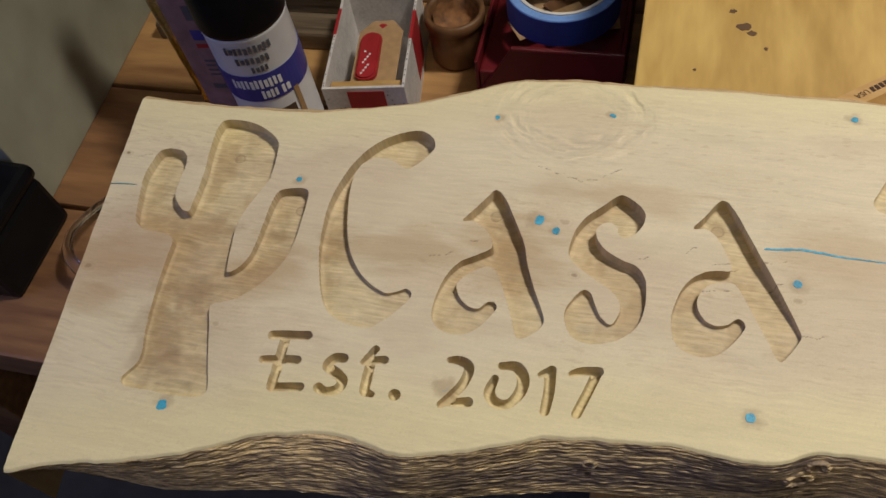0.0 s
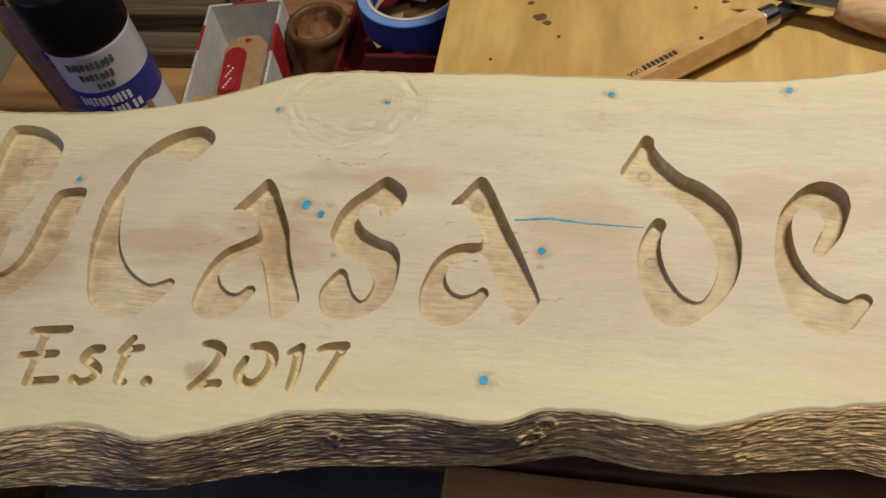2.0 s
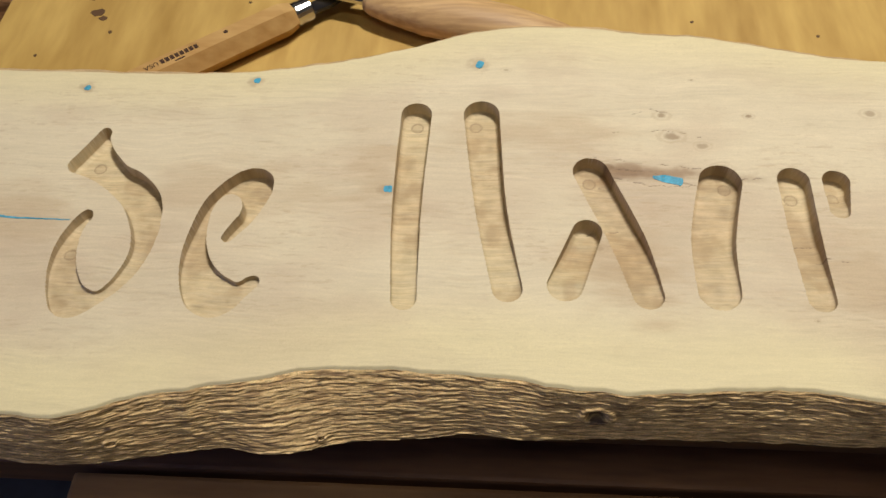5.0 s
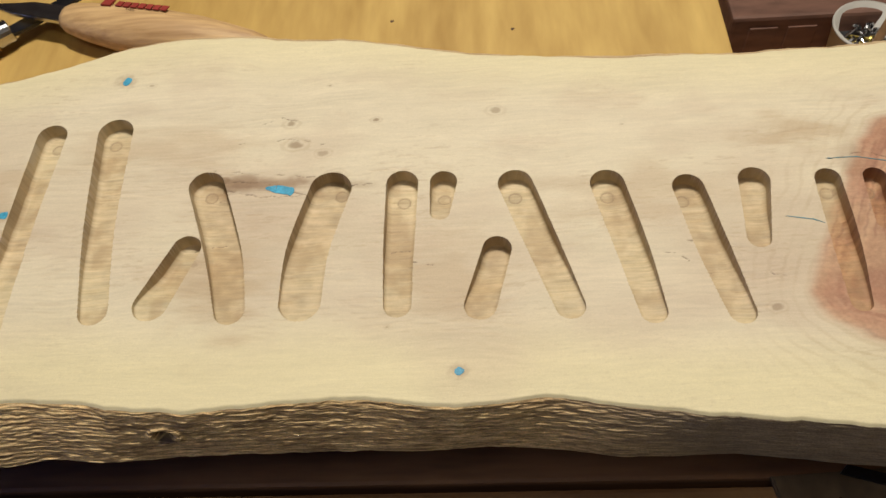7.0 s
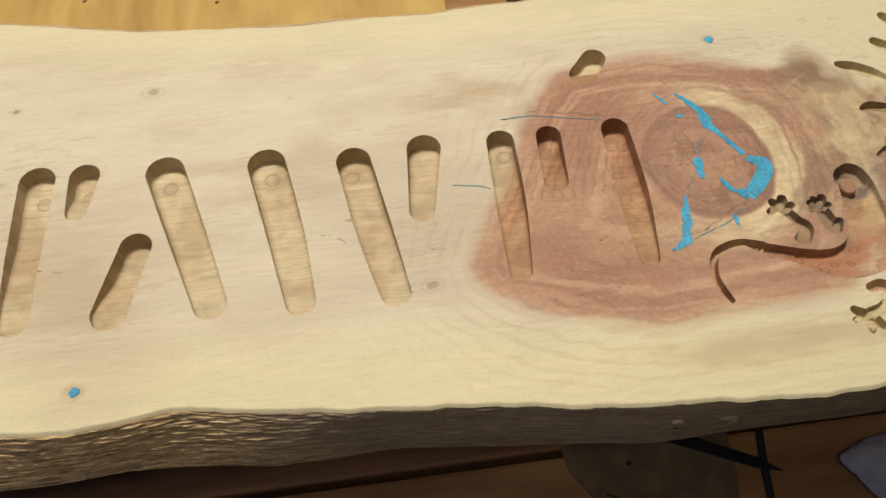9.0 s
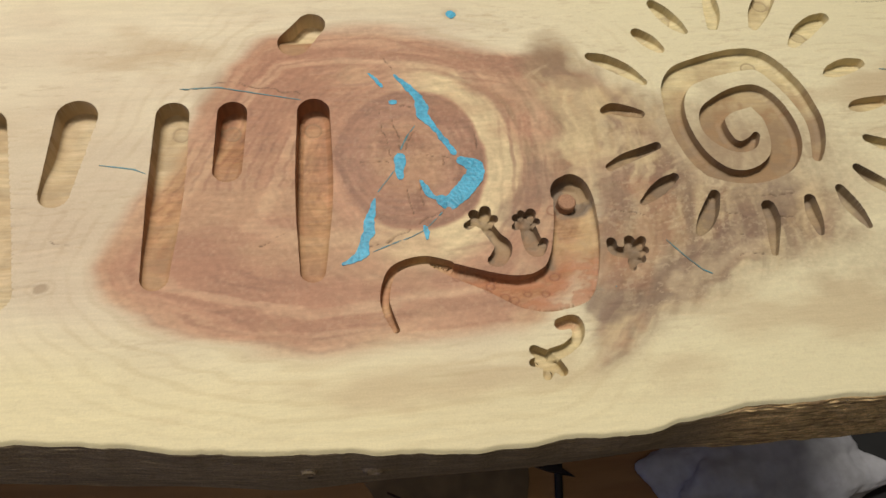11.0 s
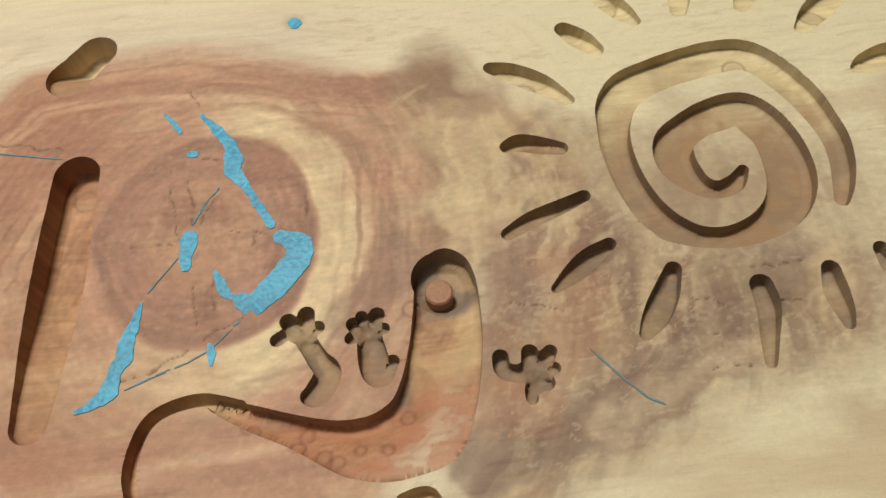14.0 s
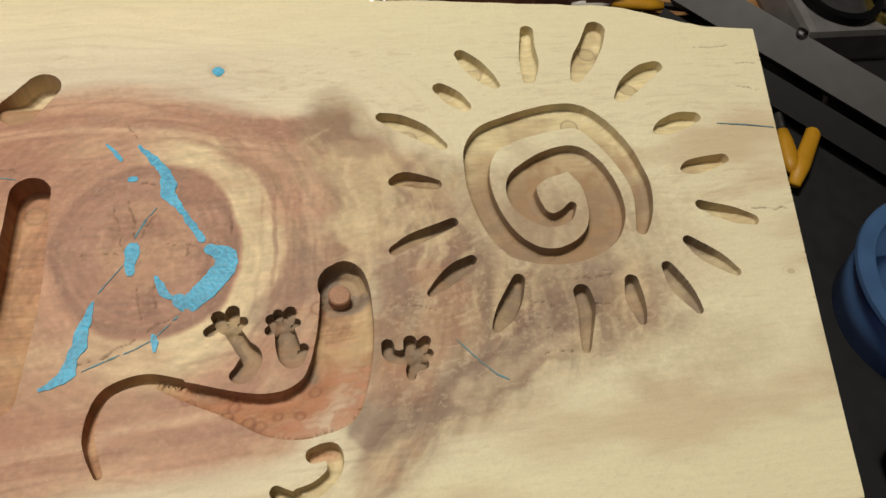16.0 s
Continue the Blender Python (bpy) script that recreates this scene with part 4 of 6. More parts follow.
lay = fbm(reach / 3.2 + 0.6 * fbm(X / 12, Y / 8, 106, 3), X / 90, 107, 3)
hc = blend(hc, (0.30, 0.15, 0.095), 0.55 * step(0.45, 0.75, lay) * step(24, 32, rad))
hc = blend(hc, (0.53, 0.36, 0.23), 0.5 * step(0.55, 0.30, lay) * step(24, 32, rad))
hc = blend(hc, (0.50, 0.34, 0.20), 0.4 * step(24, 30, rad) * step(0.45, 0.7, fbm(X / 26, Y / 14, 38, 4)))
hc = blend(hc, (0.29, 0.15, 0.105), 0.72 * step(21.8, 20, rad) * (0.7 + 0.3 * rings))
hc = blend(hc, (0.43, 0.25, 0.145), 0.7 * step(14, 8, rad) * (0.45 + 0.55 * step(0.4, 0.6, wide)))
hc = blend(hc, (0.20, 0.085, 0.055), 0.5 * step(0.5, 0.68, fbm(X / 7, Y / 9, 39, 4)) * step(22, 17, rad))
hc = blend(hc, (0.22, 0.11, 0.075), 0.55 * step(1.6, 0.5, np.abs(rad - 19.4)))
hc = blend(hc, PALE, 0.95 * step(20.6, 21.8, rad) * step(33, 26.5, rad) * step(2.1, 1.4, np.abs(ang + 0.25)))
arc = fbm(rad / 1.9 + 1.5 * fbm(X / 9, Y / 8, 114, 3), ang * 2.2, 115, 4)
hc = blend(hc, (0.27, 0.135, 0.09), 0.5 * step(0.5, 0.72, arc) * step(1.7, 1.1, np.abs(ang - 0.4)) * step(24, 29, rad))
hc = hc * (1 + 0.30 * (fbm(rad / 0.9, ang * 5, 116, 3) - 0.5) * step(42, 30, rad))[..., None]
hc = blend(hc, PALE, 0.6 * step(0.6, 0.8, fbm(X / 14, Y / 10, 26)) * step(1.4, 0.9, np.abs(ang)) * step(40, 55, rad))
hc = blend(hc, (0.25, 0.12, 0.08), 0.45 * step(0.6, 1.0, 0.5 + 0.5 * np.sin(reach * 2.1 + 7 * fbm(X / 22, Y / 12, 40))) * step(23, 30, rad) * step(0.4, 0.6, fbm(X / 24, Y / 10, 43)))
streak = step(0.55, 0.75, fbm(rad / 2.2, ang * 2.5, 97, 3)) * step(30, 32.5, rad) * step(46, 35, rad) * step(1.3, 0.6, np.abs(ang - 0.2))
hc = blend(hc, (0.26, 0.16, 0.095), 0.65 * streak)
pore = step(0.60, 0.74, fbm(X / 0.9, Y / 0.9, 98, 2))
hc = blend(hc, (0.60, 0.44, 0.29), 0.12 * pore)
hc *= (1 + 0.22 * (n_fine - 0.5) + 0.30 * (fbm(rad / 1.3, ang * 9, 36, 3) - 0.5) * step(60, 30, rad))[..., None]
hc = blend(hc, (0.37, 0.185, 0.115), 0.38 * step(0.5, 0.72, fbm(X / 18, Y / 8, 37, 4)))
hc = blend(hc, hc * np.array((0.94, 0.87, 0.85)), step(1385, 1355, X) * (0.6 + 0.4 * step(0.35, 0.6, n_blot)))
RGB = blend(RGB, hc, heart * 0.96)
# brown mottled wood between knot and sun
line = closed_curve(MOTTLE)
m = near(line[:, 0], line[:, 1], 34)
x, y = X[m], Y[m]
q1, q2, q3 = fbm(x / 9, y / 7, 27, 5), fbm(rad[m] / 9 + x / 25, ang[m] * 8, 28, 5), fbm(x / 12, y / 9, 33, 4)
mott = step(-7, 6, inside_depth(line, x + 12 * (q1 - 0.5), y + 9 * (q3 - 0.5)))
c = RGB[m]
field = np.hypot((x - 1478) / 50, (y - 532) / 28) + 0.8 * (q3 - 0.5)
along, across = 0.86 * x + 0.51 * y + 6 * q1, -0.51 * x + 0.86 * y + 7 * q3
arcs = fbm(along / 26, across / 5, 45, 5)
arcs2 = fbm(along / 18, across / 3, 46, 4)
c = blend(c, (0.40, 0.285, 0.18), 0.5 * step(1.25, 0.4, field))
c = blend(c, (0.335, 0.235, 0.14), mott * (0.66 + 0.3 * step(0.3, 0.65, q1)))
c = blend(c, (0.20, 0.11, 0.075), 0.8 * np.maximum(mott, 0.5 * step(1.2, 0.5, field)) * step(0.46, 0.74, arcs))
c = blend(c, (0.40, 0.19, 0.10), 0.6 * mott * step(0.45, 0.75, q3) * step(1475, 1450, x))
c = blend(c, (0.27, 0.165, 0.115), 0.6 * mott * step(0.5, 0.72, q2))
c = blend(c, (0.58, 0.44, 0.25), 0.6 * mott * step(0.48, 0.72, fbm(x / 9, y / 6, 34, 5)) * step(525, 545, y))
c = blend(c, (0.56, 0.43, 0.27), 0.55 * mott * step(0.55, 0.72, arcs2))
flame = fbm(rad[m] / 2.6 + 2.4 * q1, ang[m] * 3.5, 112, 4)
flame2 = fbm(rad[m] / 1.1 + 1.5 * q3, ang[m] * 6, 113, 3)
zone = np.maximum(mott, 0.6 * step(1.2, 0.5, field)) * step(1540, 1500, x)
c = blend(c, (0.20, 0.13, 0.09), 0.55 * zone * step(0.48, 0.72, flame))
c = blend(c, (0.54, 0.42, 0.255), 0.55 * zone * step(0.46, 0.26, flame))
c = c * (1 + 0.34 * zone * (flame2 - 0.5))[..., None]
RGB[m] = c
for points, colour, width, f in (([(1436, 496), (1446, 499), (1458, 503), (1472, 509), (1484, 517), (1494, 525)], (0.20, 0.135, 0.10), 4.2, 0.75), ([(1456, 500), (1470, 505), (1484, 511)], (0.55, 0.43, 0.28), 1.8, 0.6), ([(1440, 504), (1448, 507), (1455, 520), (1457, 530)], (0.33, 0.17, 0.105), 4.5, 0.6),
                                ([(1418, 524), (1424, 530), (1427, 537)], (0.20, 0.13, 0.095), 3.6, 0.6), ([(1441, 566), (1443, 555), (1441, 545)], (0.58, 0.455, 0.27), 6.0, 0.7), ([(1430, 578), (1437, 577), (1441, 570)], (0.24, 0.145, 0.095), 5.0, 0.6), ([(1478, 524), (1488, 529), (1497, 529)], (0.25, 0.18, 0.13), 4.0, 0.5), ([(1447, 538), (1447, 528), (1444, 518)], (0.29, 0.18, 0.125), 4.2, 0.45)):
    xs, ys = [p[0] for p in points], [p[1] for p in points]
    m = near(xs, ys, 14)
    x, y = X[m], Y[m]
    s = stroke_depth(flowing([(a, b, width) for a, b in points]), x + 9 * (fbm(x / 9, y / 7, 101, 4) - 0.5), y + 9 * (fbm(x / 9, y / 7, 102, 4) - 0.5))
    RGB[m] = blend(RGB[m], colour, f * step(-1.8, 1.4, s) * (0.55 + 0.45 * fbm(x / 3, y / 2, 103, 3)))
speck = step(0.60, 0.72, fbm(X / 1.1, Y / 0.8, 104, 2)) * step(0.42, 0.6, fbm(X / 14, Y / 9, 105, 3)) * step(1436, 1446, X) * step(488, 494, Y) * step(560, 540, Y)
RGB = blend(RGB, (0.63, 0.51, 0.34), 0.2 * speck)
wild = np.maximum(heart, step(1428, 1445, X) * step(1545, 1505, X) * step(490, 504, Y) * step(580, 552, Y))
grainy = (0.24 * (fbm(X / 1.5, Y / 0.7, 35, 3) - 0.5) + 0.16 * (fbm(X / 0.9, Y / 0.9, 119, 2) - 0.5)) * wild
RGB *= (1 + grainy)[..., None]
# outer growth lines in the pale wood below the knot, and smudged stains
band = step(0.35, 0.95, np.sin(reach * 1.35 + 7 * fbm(X / 30, Y / 30, 31))) * step(-42, -6, reach) * step(1.0, -1.0, reach) * (0.35 + 0.65 * step(0.4, 0.6, fbm(X / 30, Y / 12, 32)))
RGB = blend(RGB, RGB * np.array((0.80, 0.74, 0.66)), 0.38 * band)
STAINS = [(634, 493, 15, 10, 0.75), (630, 470, 13, 18, 0.6), (640, 458, 14, 8, 0.5), (627, 523, 18, 3.5, 0.55), (660, 524, 8, 3.5, 0.5), (685, 524, 6, 3, 0.5), (1437, 581, 8, 9, 0.6), (1515, 503, 26, 12, 0.3), (1415, 548, 4, 12, 0.3), (1336, 570, 7, 12, 0.4), (1550, 500, 14, 12, 0.35), (1420, 565, 20, 8, 0.2), (1465, 552, 14, 12, 0.35), (1122, 570, 22, 4.2, 1.1), (1112, 571, 11, 4.4, 0.9), (1150, 568, 14, 2.4, 0.5), (1493, 552, 28, 20, 0.42), (1490, 545, 14, 12, 0.4), (1478, 540, 10, 12, 0.4), (1502, 540, 8, 10, 0.4)]
SMEARS = [(592, 500, 26, 16, 0.36), (588, 480, 20, 10, 0.26), (1020, 565, 18, 22, 0.22), (618, 520, 26, 16, 0.30), (660, 505, 22, 18, 0.34), (715, 520, 30, 14, 0.30), (760, 528, 22, 20, 0.34), (800, 560, 46, 10, 0.22), (880, 545, 24, 20, 0.2), (960, 560, 40, 16, 0.18),
          (1075, 590, 50, 12, 0.2), (1110, 530, 24, 26, 0.3), (1190, 525, 22, 20, 0.24), (1260, 560, 40, 14, 0.2), (1320, 585, 22, 10, 0.3), (1545, 560, 30, 16, 0.3), (1570, 530, 24, 14, 0.3), (1400, 478, 60, 7, 0.25), (1500, 490, 50, 9, 0.25)]
for bx, by, rx, ry, f in SMEARS:
    m = (np.abs(X - bx) < 2 * rx) & (np.abs(Y - by) < 2 * ry)
    d = np.hypot((X[m] - bx) / rx, (Y[m] - by) / ry) + 1.5 * (fbm(X[m] / 16, Y[m] / 5, int(bx) + 3, 5) - 0.5)
    RGB[m] = blend(RGB[m], (0.42, 0.295, 0.175), 1.9 * f * step(1.2, 0.2, d))
for bx, by, rx, ry, f in STAINS:
    m = (np.abs(X - bx) < 2 * rx) & (np.abs(Y - by) < 2 * ry)
    d = np.hypot((X[m] - bx) / rx, (Y[m] - by) / ry) + 1.3 * (fbm(X[m] / 7, Y[m] / 7, int(bx)) - 0.5)
    RGB[m] = blend(RGB[m], (0.25, 0.155, 0.09), 0.7 * f * step(1.2, 0.3, d))
crackle = step(0.014, 0.004, np.abs(fbm(X / 13, Y / 3.6, 44, 4) - 0.5)) * step(1440, 1452, X) * step(1560, 1535, X) * step(545, 530, Y) * step(478, 490, Y)
RGB = blend(RGB, (0.60, 0.47, 0.32), 0.3 * crackle)
for points in (TQ_P, TQ_Q, TQ_R, TQ_S, TQ_T, TQ_U, TQ_V, TQ_W, TQ_X, TQ_Y, TQ_AB, TQ_AC, TQ_AD, TQ_AF, TQ_N):
    bx, by, r = points[0]
    m = near([bx], [by], 4 * r + 4)
    d = np.hypot(X[m] - bx - 0.6, (Y[m] - by + 0.4) * 1.2) / (r * 2.0 + 1.2) + 0.9 * (fbm(X[m] / 2.2, Y[m] / 2.2, int(bx)) - 0.5)
    RGB[m] = blend(RGB[m], (0.36, 0.26, 0.17), 0.55 * step(1.1, 0.4, d))
freckle = step(0.70, 0.80, fbm(X / 1.1, Y / 0.9, 41, 2)) * step(0.45, 0.6, fbm(X / 16, Y / 12, 42)) * step(1425, 1450, X) * step(1560, 1530, X)
RGB = blend(RGB, (0.60, 0.47, 0.30), 0.2 * freckle)
# knots and flecks
KNOTS = [(1128, 600, 2.6, 0.6), (1131, 589, 3.6, 0.6), (1105, 573, 3.2, 0.6), (1142, 620, 1.0, 0.6), (1209, 602, 3.0, 0.5), (1257, 592, 0.8, 0.4), (1162, 600, 1.6, 0.7), (1142, 584, 2.5, 0.45), (1148, 573, 3.4, 0.5), (785, 521, 1.6, 0.6), (1066, 625, 1.6, 0.5), (1170, 508, 0.9, 0.5), (866, 522, 2.0, 0.4), (583, 495, 2.2, 0.5), (1100, 535, 2, 0.3),
         (1297, 511, 2.4, 0.5), (778, 545, 2.4, 0.35), (1545, 522, 1.5, 0.4), (650, 478, 2, 0.3), (573, 556, 1.6, 0.8)]
for bx, by, r, f in KNOTS:
    m = near([bx], [by], 3 * r + 2)
    d = np.hypot(X[m] - bx, (Y[m] - by) * 1.5) + 0.8 * r * (fbm(X[m] / 2, Y[m] / 2, int(bx)) - 0.5)
    c = blend(RGB[m], (0.20, 0.12, 0.06), f * step(r, r * 0.45, d))
    RGB[m] = blend(c, (0.33, 0.22, 0.12), 0.35 * f * step(0.35, 0.1, np.abs(d / r - 1.35)))
# freshly cut floors are rougher and a little browner
raw = step(0.3, 1.5, CUT)
RGB *= (1 + 0.36 * raw * (fbm(X / 10, YW / 0.5, 108, 2) - 0.5) + 0.36 * raw * (fbm(X / 4, Y / 3, 109, 3) - 0.5))[..., None]
RGB = blend(RGB, RGB * np.array((0.90, 0.84, 0.70)), raw * (0.75 + 0.5 * (MARKS + 0.2)))
RGB = blend(RGB, (0.36, 0.245, 0.135), 0.42 * raw * step(0.5, 0.72, fbm(X / 9, Y / 12, 54, 4)))
hide = step(0.2, 1.2, INSIDE) * step(1396, 1404, X) * step(1447, 1441, X) * step(538, 532, Y) * step(489, 493, Y)
scales = fbm(X / 3.2, Y / 1.8, 52, 3)
RGB = blend(RGB, (0.42, 0.185, 0.10), 0.8 * hide * step(516, 508, Y) * (0.5 + 0.5 * step(0.35, 0.6, scales)))
RGB = blend(RGB, (0.52, 0.36, 0.19), 0.6 * hide * step(508, 516, Y) * step(0.4, 0.6, fbm(X / 5, Y / 9, 53)))
RGB = blend(RGB, (0.16, 0.07, 0.04), 0.22 * hide * step(0.04, 0.0, np.abs(scales - 0.5)) * step(516, 506, Y))
CUT = CUT + hide * 0.9 * (scales - 0.5) * (CUT > 0.3)
RGB = blend(RGB, (0.30, 0.13, 0.06), 0.3 * raw * step(1395, 1408, X) * step(1446, 1440, X) * step(515, 508, Y) * step(490, 494, Y) * step(0.35, 0.65, fbm(X / 6, Y / 3, 51)))
# paw, head and lower sun floors are tinted darker than other pockets
floor_tint = raw * np.maximum(step(1399, 1402, X) * step(1428, 1426, X) * step(506, 509, Y) * step(530, 527, Y), step(1440, 1442, X) * step(1455, 1453, X) * step(502, 504, Y) * step(518, 516, Y))
floor_tint = np.maximum(floor_tint, raw * step(1445, 1450, X) * step(1535, 1525, X) * step(562, 548, Y) * step(500, 505, Y))
RGB = blend(RGB, (0.215, 0.155, 0.105), floor_tint * (0.5 + 0.4 * step(0.35, 0.65, fbm(X / 3, Y / 3, 117, 3))))
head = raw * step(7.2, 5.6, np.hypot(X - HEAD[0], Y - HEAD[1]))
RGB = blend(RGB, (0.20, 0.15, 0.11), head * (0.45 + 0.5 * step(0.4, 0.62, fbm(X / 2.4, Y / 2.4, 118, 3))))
for bx, by, r in SCALE_MARKS:
    m = near([bx], [by], r + 1.5)
    d = np.abs(np.hypot(X[m] - bx, Y[m] - by) - r)
    RGB[m] = blend(RGB[m], (0.22, 0.09, 0.055), 0.55 * step(0.45, 0.1, d))
    CUT[m] = CUT[m] + 0.25 * step(0.5, 0.1, d) * (CUT[m] > 0.3)
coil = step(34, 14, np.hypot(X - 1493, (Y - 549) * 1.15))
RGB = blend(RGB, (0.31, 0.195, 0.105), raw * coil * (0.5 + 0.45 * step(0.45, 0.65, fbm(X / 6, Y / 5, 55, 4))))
RGB = blend(RGB, (0.10, 0.06, 0.04), 0.85 * CRACK)
RGB = blend(RGB, (0.22, 0.15, 0.09), 0.6 * PLUG)
# swirled relief beside the burl, and a gentle hand-sanded unevenness
RELIEF = 0.35 * (fbm(X / 40, Y / 22, 61) - 0.5) + 0.05 * (n_fine - 0.5)
bur = np.hypot((X - 772) / 34, (Y - 602) / 26)
turn = np.arctan2(Y - 602, X - 772)
swirl = step(1.25, 0.9, bur) * step(0.35, 0.7, bur) * (0.35 + 0.65 * step(0.4, 0.6, fbm(X / 9, Y / 7, 110, 3))) * (fbm(bur * 16 + 1.6 * fbm(X / 6, Y / 5, 111, 3), turn * 2.5, 62, 3) - 0.5)
RELIEF += 1.8 * swirl - 0.18 * torn
RGB *= (1 + 0.55 * swirl)[..., None]
ROUND = 0.9 * step(0.008, 0.0, V) ** 2 + 0.6 * step(0.992, 1.0, V) ** 2
# rims and wall feet: the points nearest a pocket's edge slide onto it, so that its walls stand clean
gu, gv = np.gradient(INSIDE)
xu_, xv_ = np.gradient(X)
yu_, yv_ = np.gradient(Y)
gy = gv / yv_
gx = (gu - gy * yu_) / xu_
size = np.hypot(gx, gy) + 1e-6
gx, gy = gx / size, gy / size
HALF = 0.36
rim_band, foot_band = np.abs(INSIDE) < HALF, (INSIDE >= HALF) & (INSIDE < 3 * HALF)
slide = np.where(rim_band, -INSIDE, np.where(foot_band, WALL - INSIDE, 0))
CUT = np.where(INSIDE < HALF, 0, CUT)
XS, YS = X + slide * gx, Y + slide * gy
Z = 1000 * TOP_Z + RELIEF - CUT - 0.4 * CRACK - ROUND


def grid_mesh(name, x, y, z, rgb, mat, parent, label="", sharp=None):
    """A sheet of quads in millimetres with its colour laid on its corners."""
    base = BASE[parent]
    nu, nv = x.shape
    me = bpy.data.meshes.new(name)
    co = np.stack((x / 1000 - base.x, y / 1000 - base.y, z / 1000 - base.z), -1).reshape(-1, 3)
    i = (np.arange(nu - 1)[:, None] * nv + np.arange(nv - 1)[None, :]).reshape(-1)
    quads = np.stack((i, i + nv, i + nv + 1, i + 1), 1).astype(np.int32)
    me.vertices.add(len(co))
    me.vertices.foreach_set("co", co.astype(np.float32).ravel())
    me.loops.add(quads.size)
    me.loops.foreach_set("vertex_index", quads.ravel())
    me.polygons.add(len(quads))
    me.polygons.foreach_set("loop_start", np.arange(0, quads.size, 4, dtype=np.int32))
    flat = np.zeros((nu, nv), bool) if sharp is None else sharp
    quad_flat = (flat[:-1, :-1] | flat[1:, :-1] | flat[:-1, 1:] | flat[1:, 1:]).reshape(-1)
    me.polygons.foreach_set("use_smooth", ~quad_flat)
    me.update(calc_edges=True)
    layer = me.attributes.new("wood", "FLOAT_COLOR", "POINT")
    rgba = np.concatenate((np.clip(rgb, 0, 1), np.ones((nu, nv, 1))), -1)
    layer.data.foreach_set("color", rgba.astype(np.float32).ravel())
    me.materials.append(mat)
    ob = new(name, me)
    ob.parent = parent
    BASE[ob] = base
    if label:
        ob["label"] = label
    return ob


sign = thing("carved_sign", (1.07, 0.53, PLY_Z), "pale live-edge wood slab carved with letters, cactus, lizard and sun", "wooden sign")
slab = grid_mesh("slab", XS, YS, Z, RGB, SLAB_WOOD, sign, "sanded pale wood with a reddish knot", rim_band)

# live edge along the front: furrowed, grey-brown, with small knots
ROWS_B = 120
UB, W = np.meshgrid(np.linspace(0, 1, NU), np.linspace(0, 1, ROWS_B), indexing="ij")
xb = np.repeat(X[:, :1], ROWS_B, 1)
yt, zt = Y[:, :1], Z[:, :1]
yb = smooth_line(BOTTOM, xb[:, :1], 4)
zb = 778.0 + 3.0 * (fbm(xb[:, :1] / 28, xb[:, :1] * 0, 71) - 0.5)
flow = 5.0 * (fbm(xb / 60, W * 1.5, 72) - 0.5) + 0.12 * (YF[:, :1] - 440)
rough = 1 - 0.72 * step(1215, 1275, xb + 26 * (W - 0.5)) + 0.7 * step(1452, 1470, xb)
furrow = fbm(xb / 4.6, (W * 36 + flow) / 0.72, 73, 3) - 0.5
ridge = np.abs(fbm(xb / 26, (W * 36 + flow) / 4.0, 74, 3) - 0.5)
edge = step(0, 0.025, W)
bulge = np.sin(np.pi * W) * (0.2 + 0.8 * fbm(xb / 90, W * 0, 75))
lines = np.abs(fbm(xb / 5.5, (W * 36 + flow) / 0.8, 77, 2) - 0.5)
yb_all = yt + (yb - yt) * W ** 0.95 - bulge - edge * rough * (0.75 * furrow + 0.7 * ridge + 0.7 * lines)
zb_all = zt + (zb - zt) * W + edge * rough * 0.45 * furrow
pit = np.zeros_like(xb)
rim = np.zeros_like(xb)
for bx, bw, r in ((868, 0.42, 3.2), (873, 0.2, 2.6), (937, 0.62, 1.6), (1097, 0.45, 4.0), (1006, 0.85, 1.2), (1375, 0.45, 1.6), (1360, 0.4, 1.2), (800, 0.4, 1.6)):
    d = np.hypot(xb - bx, (W - bw) * 36)
    pit = np.maximum(pit, step(r, r * 0.5, d))
    rim = np.maximum(rim, step(0.5, 0.15, np.abs(d / r - 1.2)))
yb_all = yb_all + 2.5 * pit - 0.9 * rim
grey = np.array((0.52, 0.39, 0.235))
rgb_b = np.broadcast_to(grey, (*xb.shape, 3)).copy()
rgb_b = blend(rgb_b, (0.74, 0.49, 0.235), 0.95 * step(860, 930, xb))
# lit ridges and dark furrows are put into the colour as well
rgb_b = blend(rgb_b, (0.86, 0.62, 0.31), step(0.42, 0.68, furrow + 0.5) * (0.35 + 0.65 * step(860, 960, xb)))
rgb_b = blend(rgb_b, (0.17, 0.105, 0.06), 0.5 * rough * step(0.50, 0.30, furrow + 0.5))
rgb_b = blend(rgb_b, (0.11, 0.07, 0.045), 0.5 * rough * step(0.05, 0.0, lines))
# violet shade of the left end, put into the colour as blotches
rgb_b = blend(rgb_b, (0.09, 0.07, 0.085), 0.75 * step(0.5, 0.72, fbm(xb / 45, W * 2, 76)) * step(960, 840, xb))
# smoother, greyer stretch; its shade is put into the colour too
rgb_b = blend(rgb_b, (0.27, 0.215, 0.165), 0.75 * step(1215, 1275, xb + 26 * (W - 0.5)) * step(1472, 1452, xb))
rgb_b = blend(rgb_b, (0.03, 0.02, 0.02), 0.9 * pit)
fibre = fbm(xb / 8 + 0.6 * flow, (W * 36 + flow) / 0.5, 79, 2)
# fibre highlights and dark gaps painted in, gaps strongest at the left end
left_end = step(930, 850, xb)
rgb_b = blend(rgb_b, (0.085, 0.055, 0.05), (0.45 + 0.3 * left_end) * rough * step(0.47, 0.30, fibre))
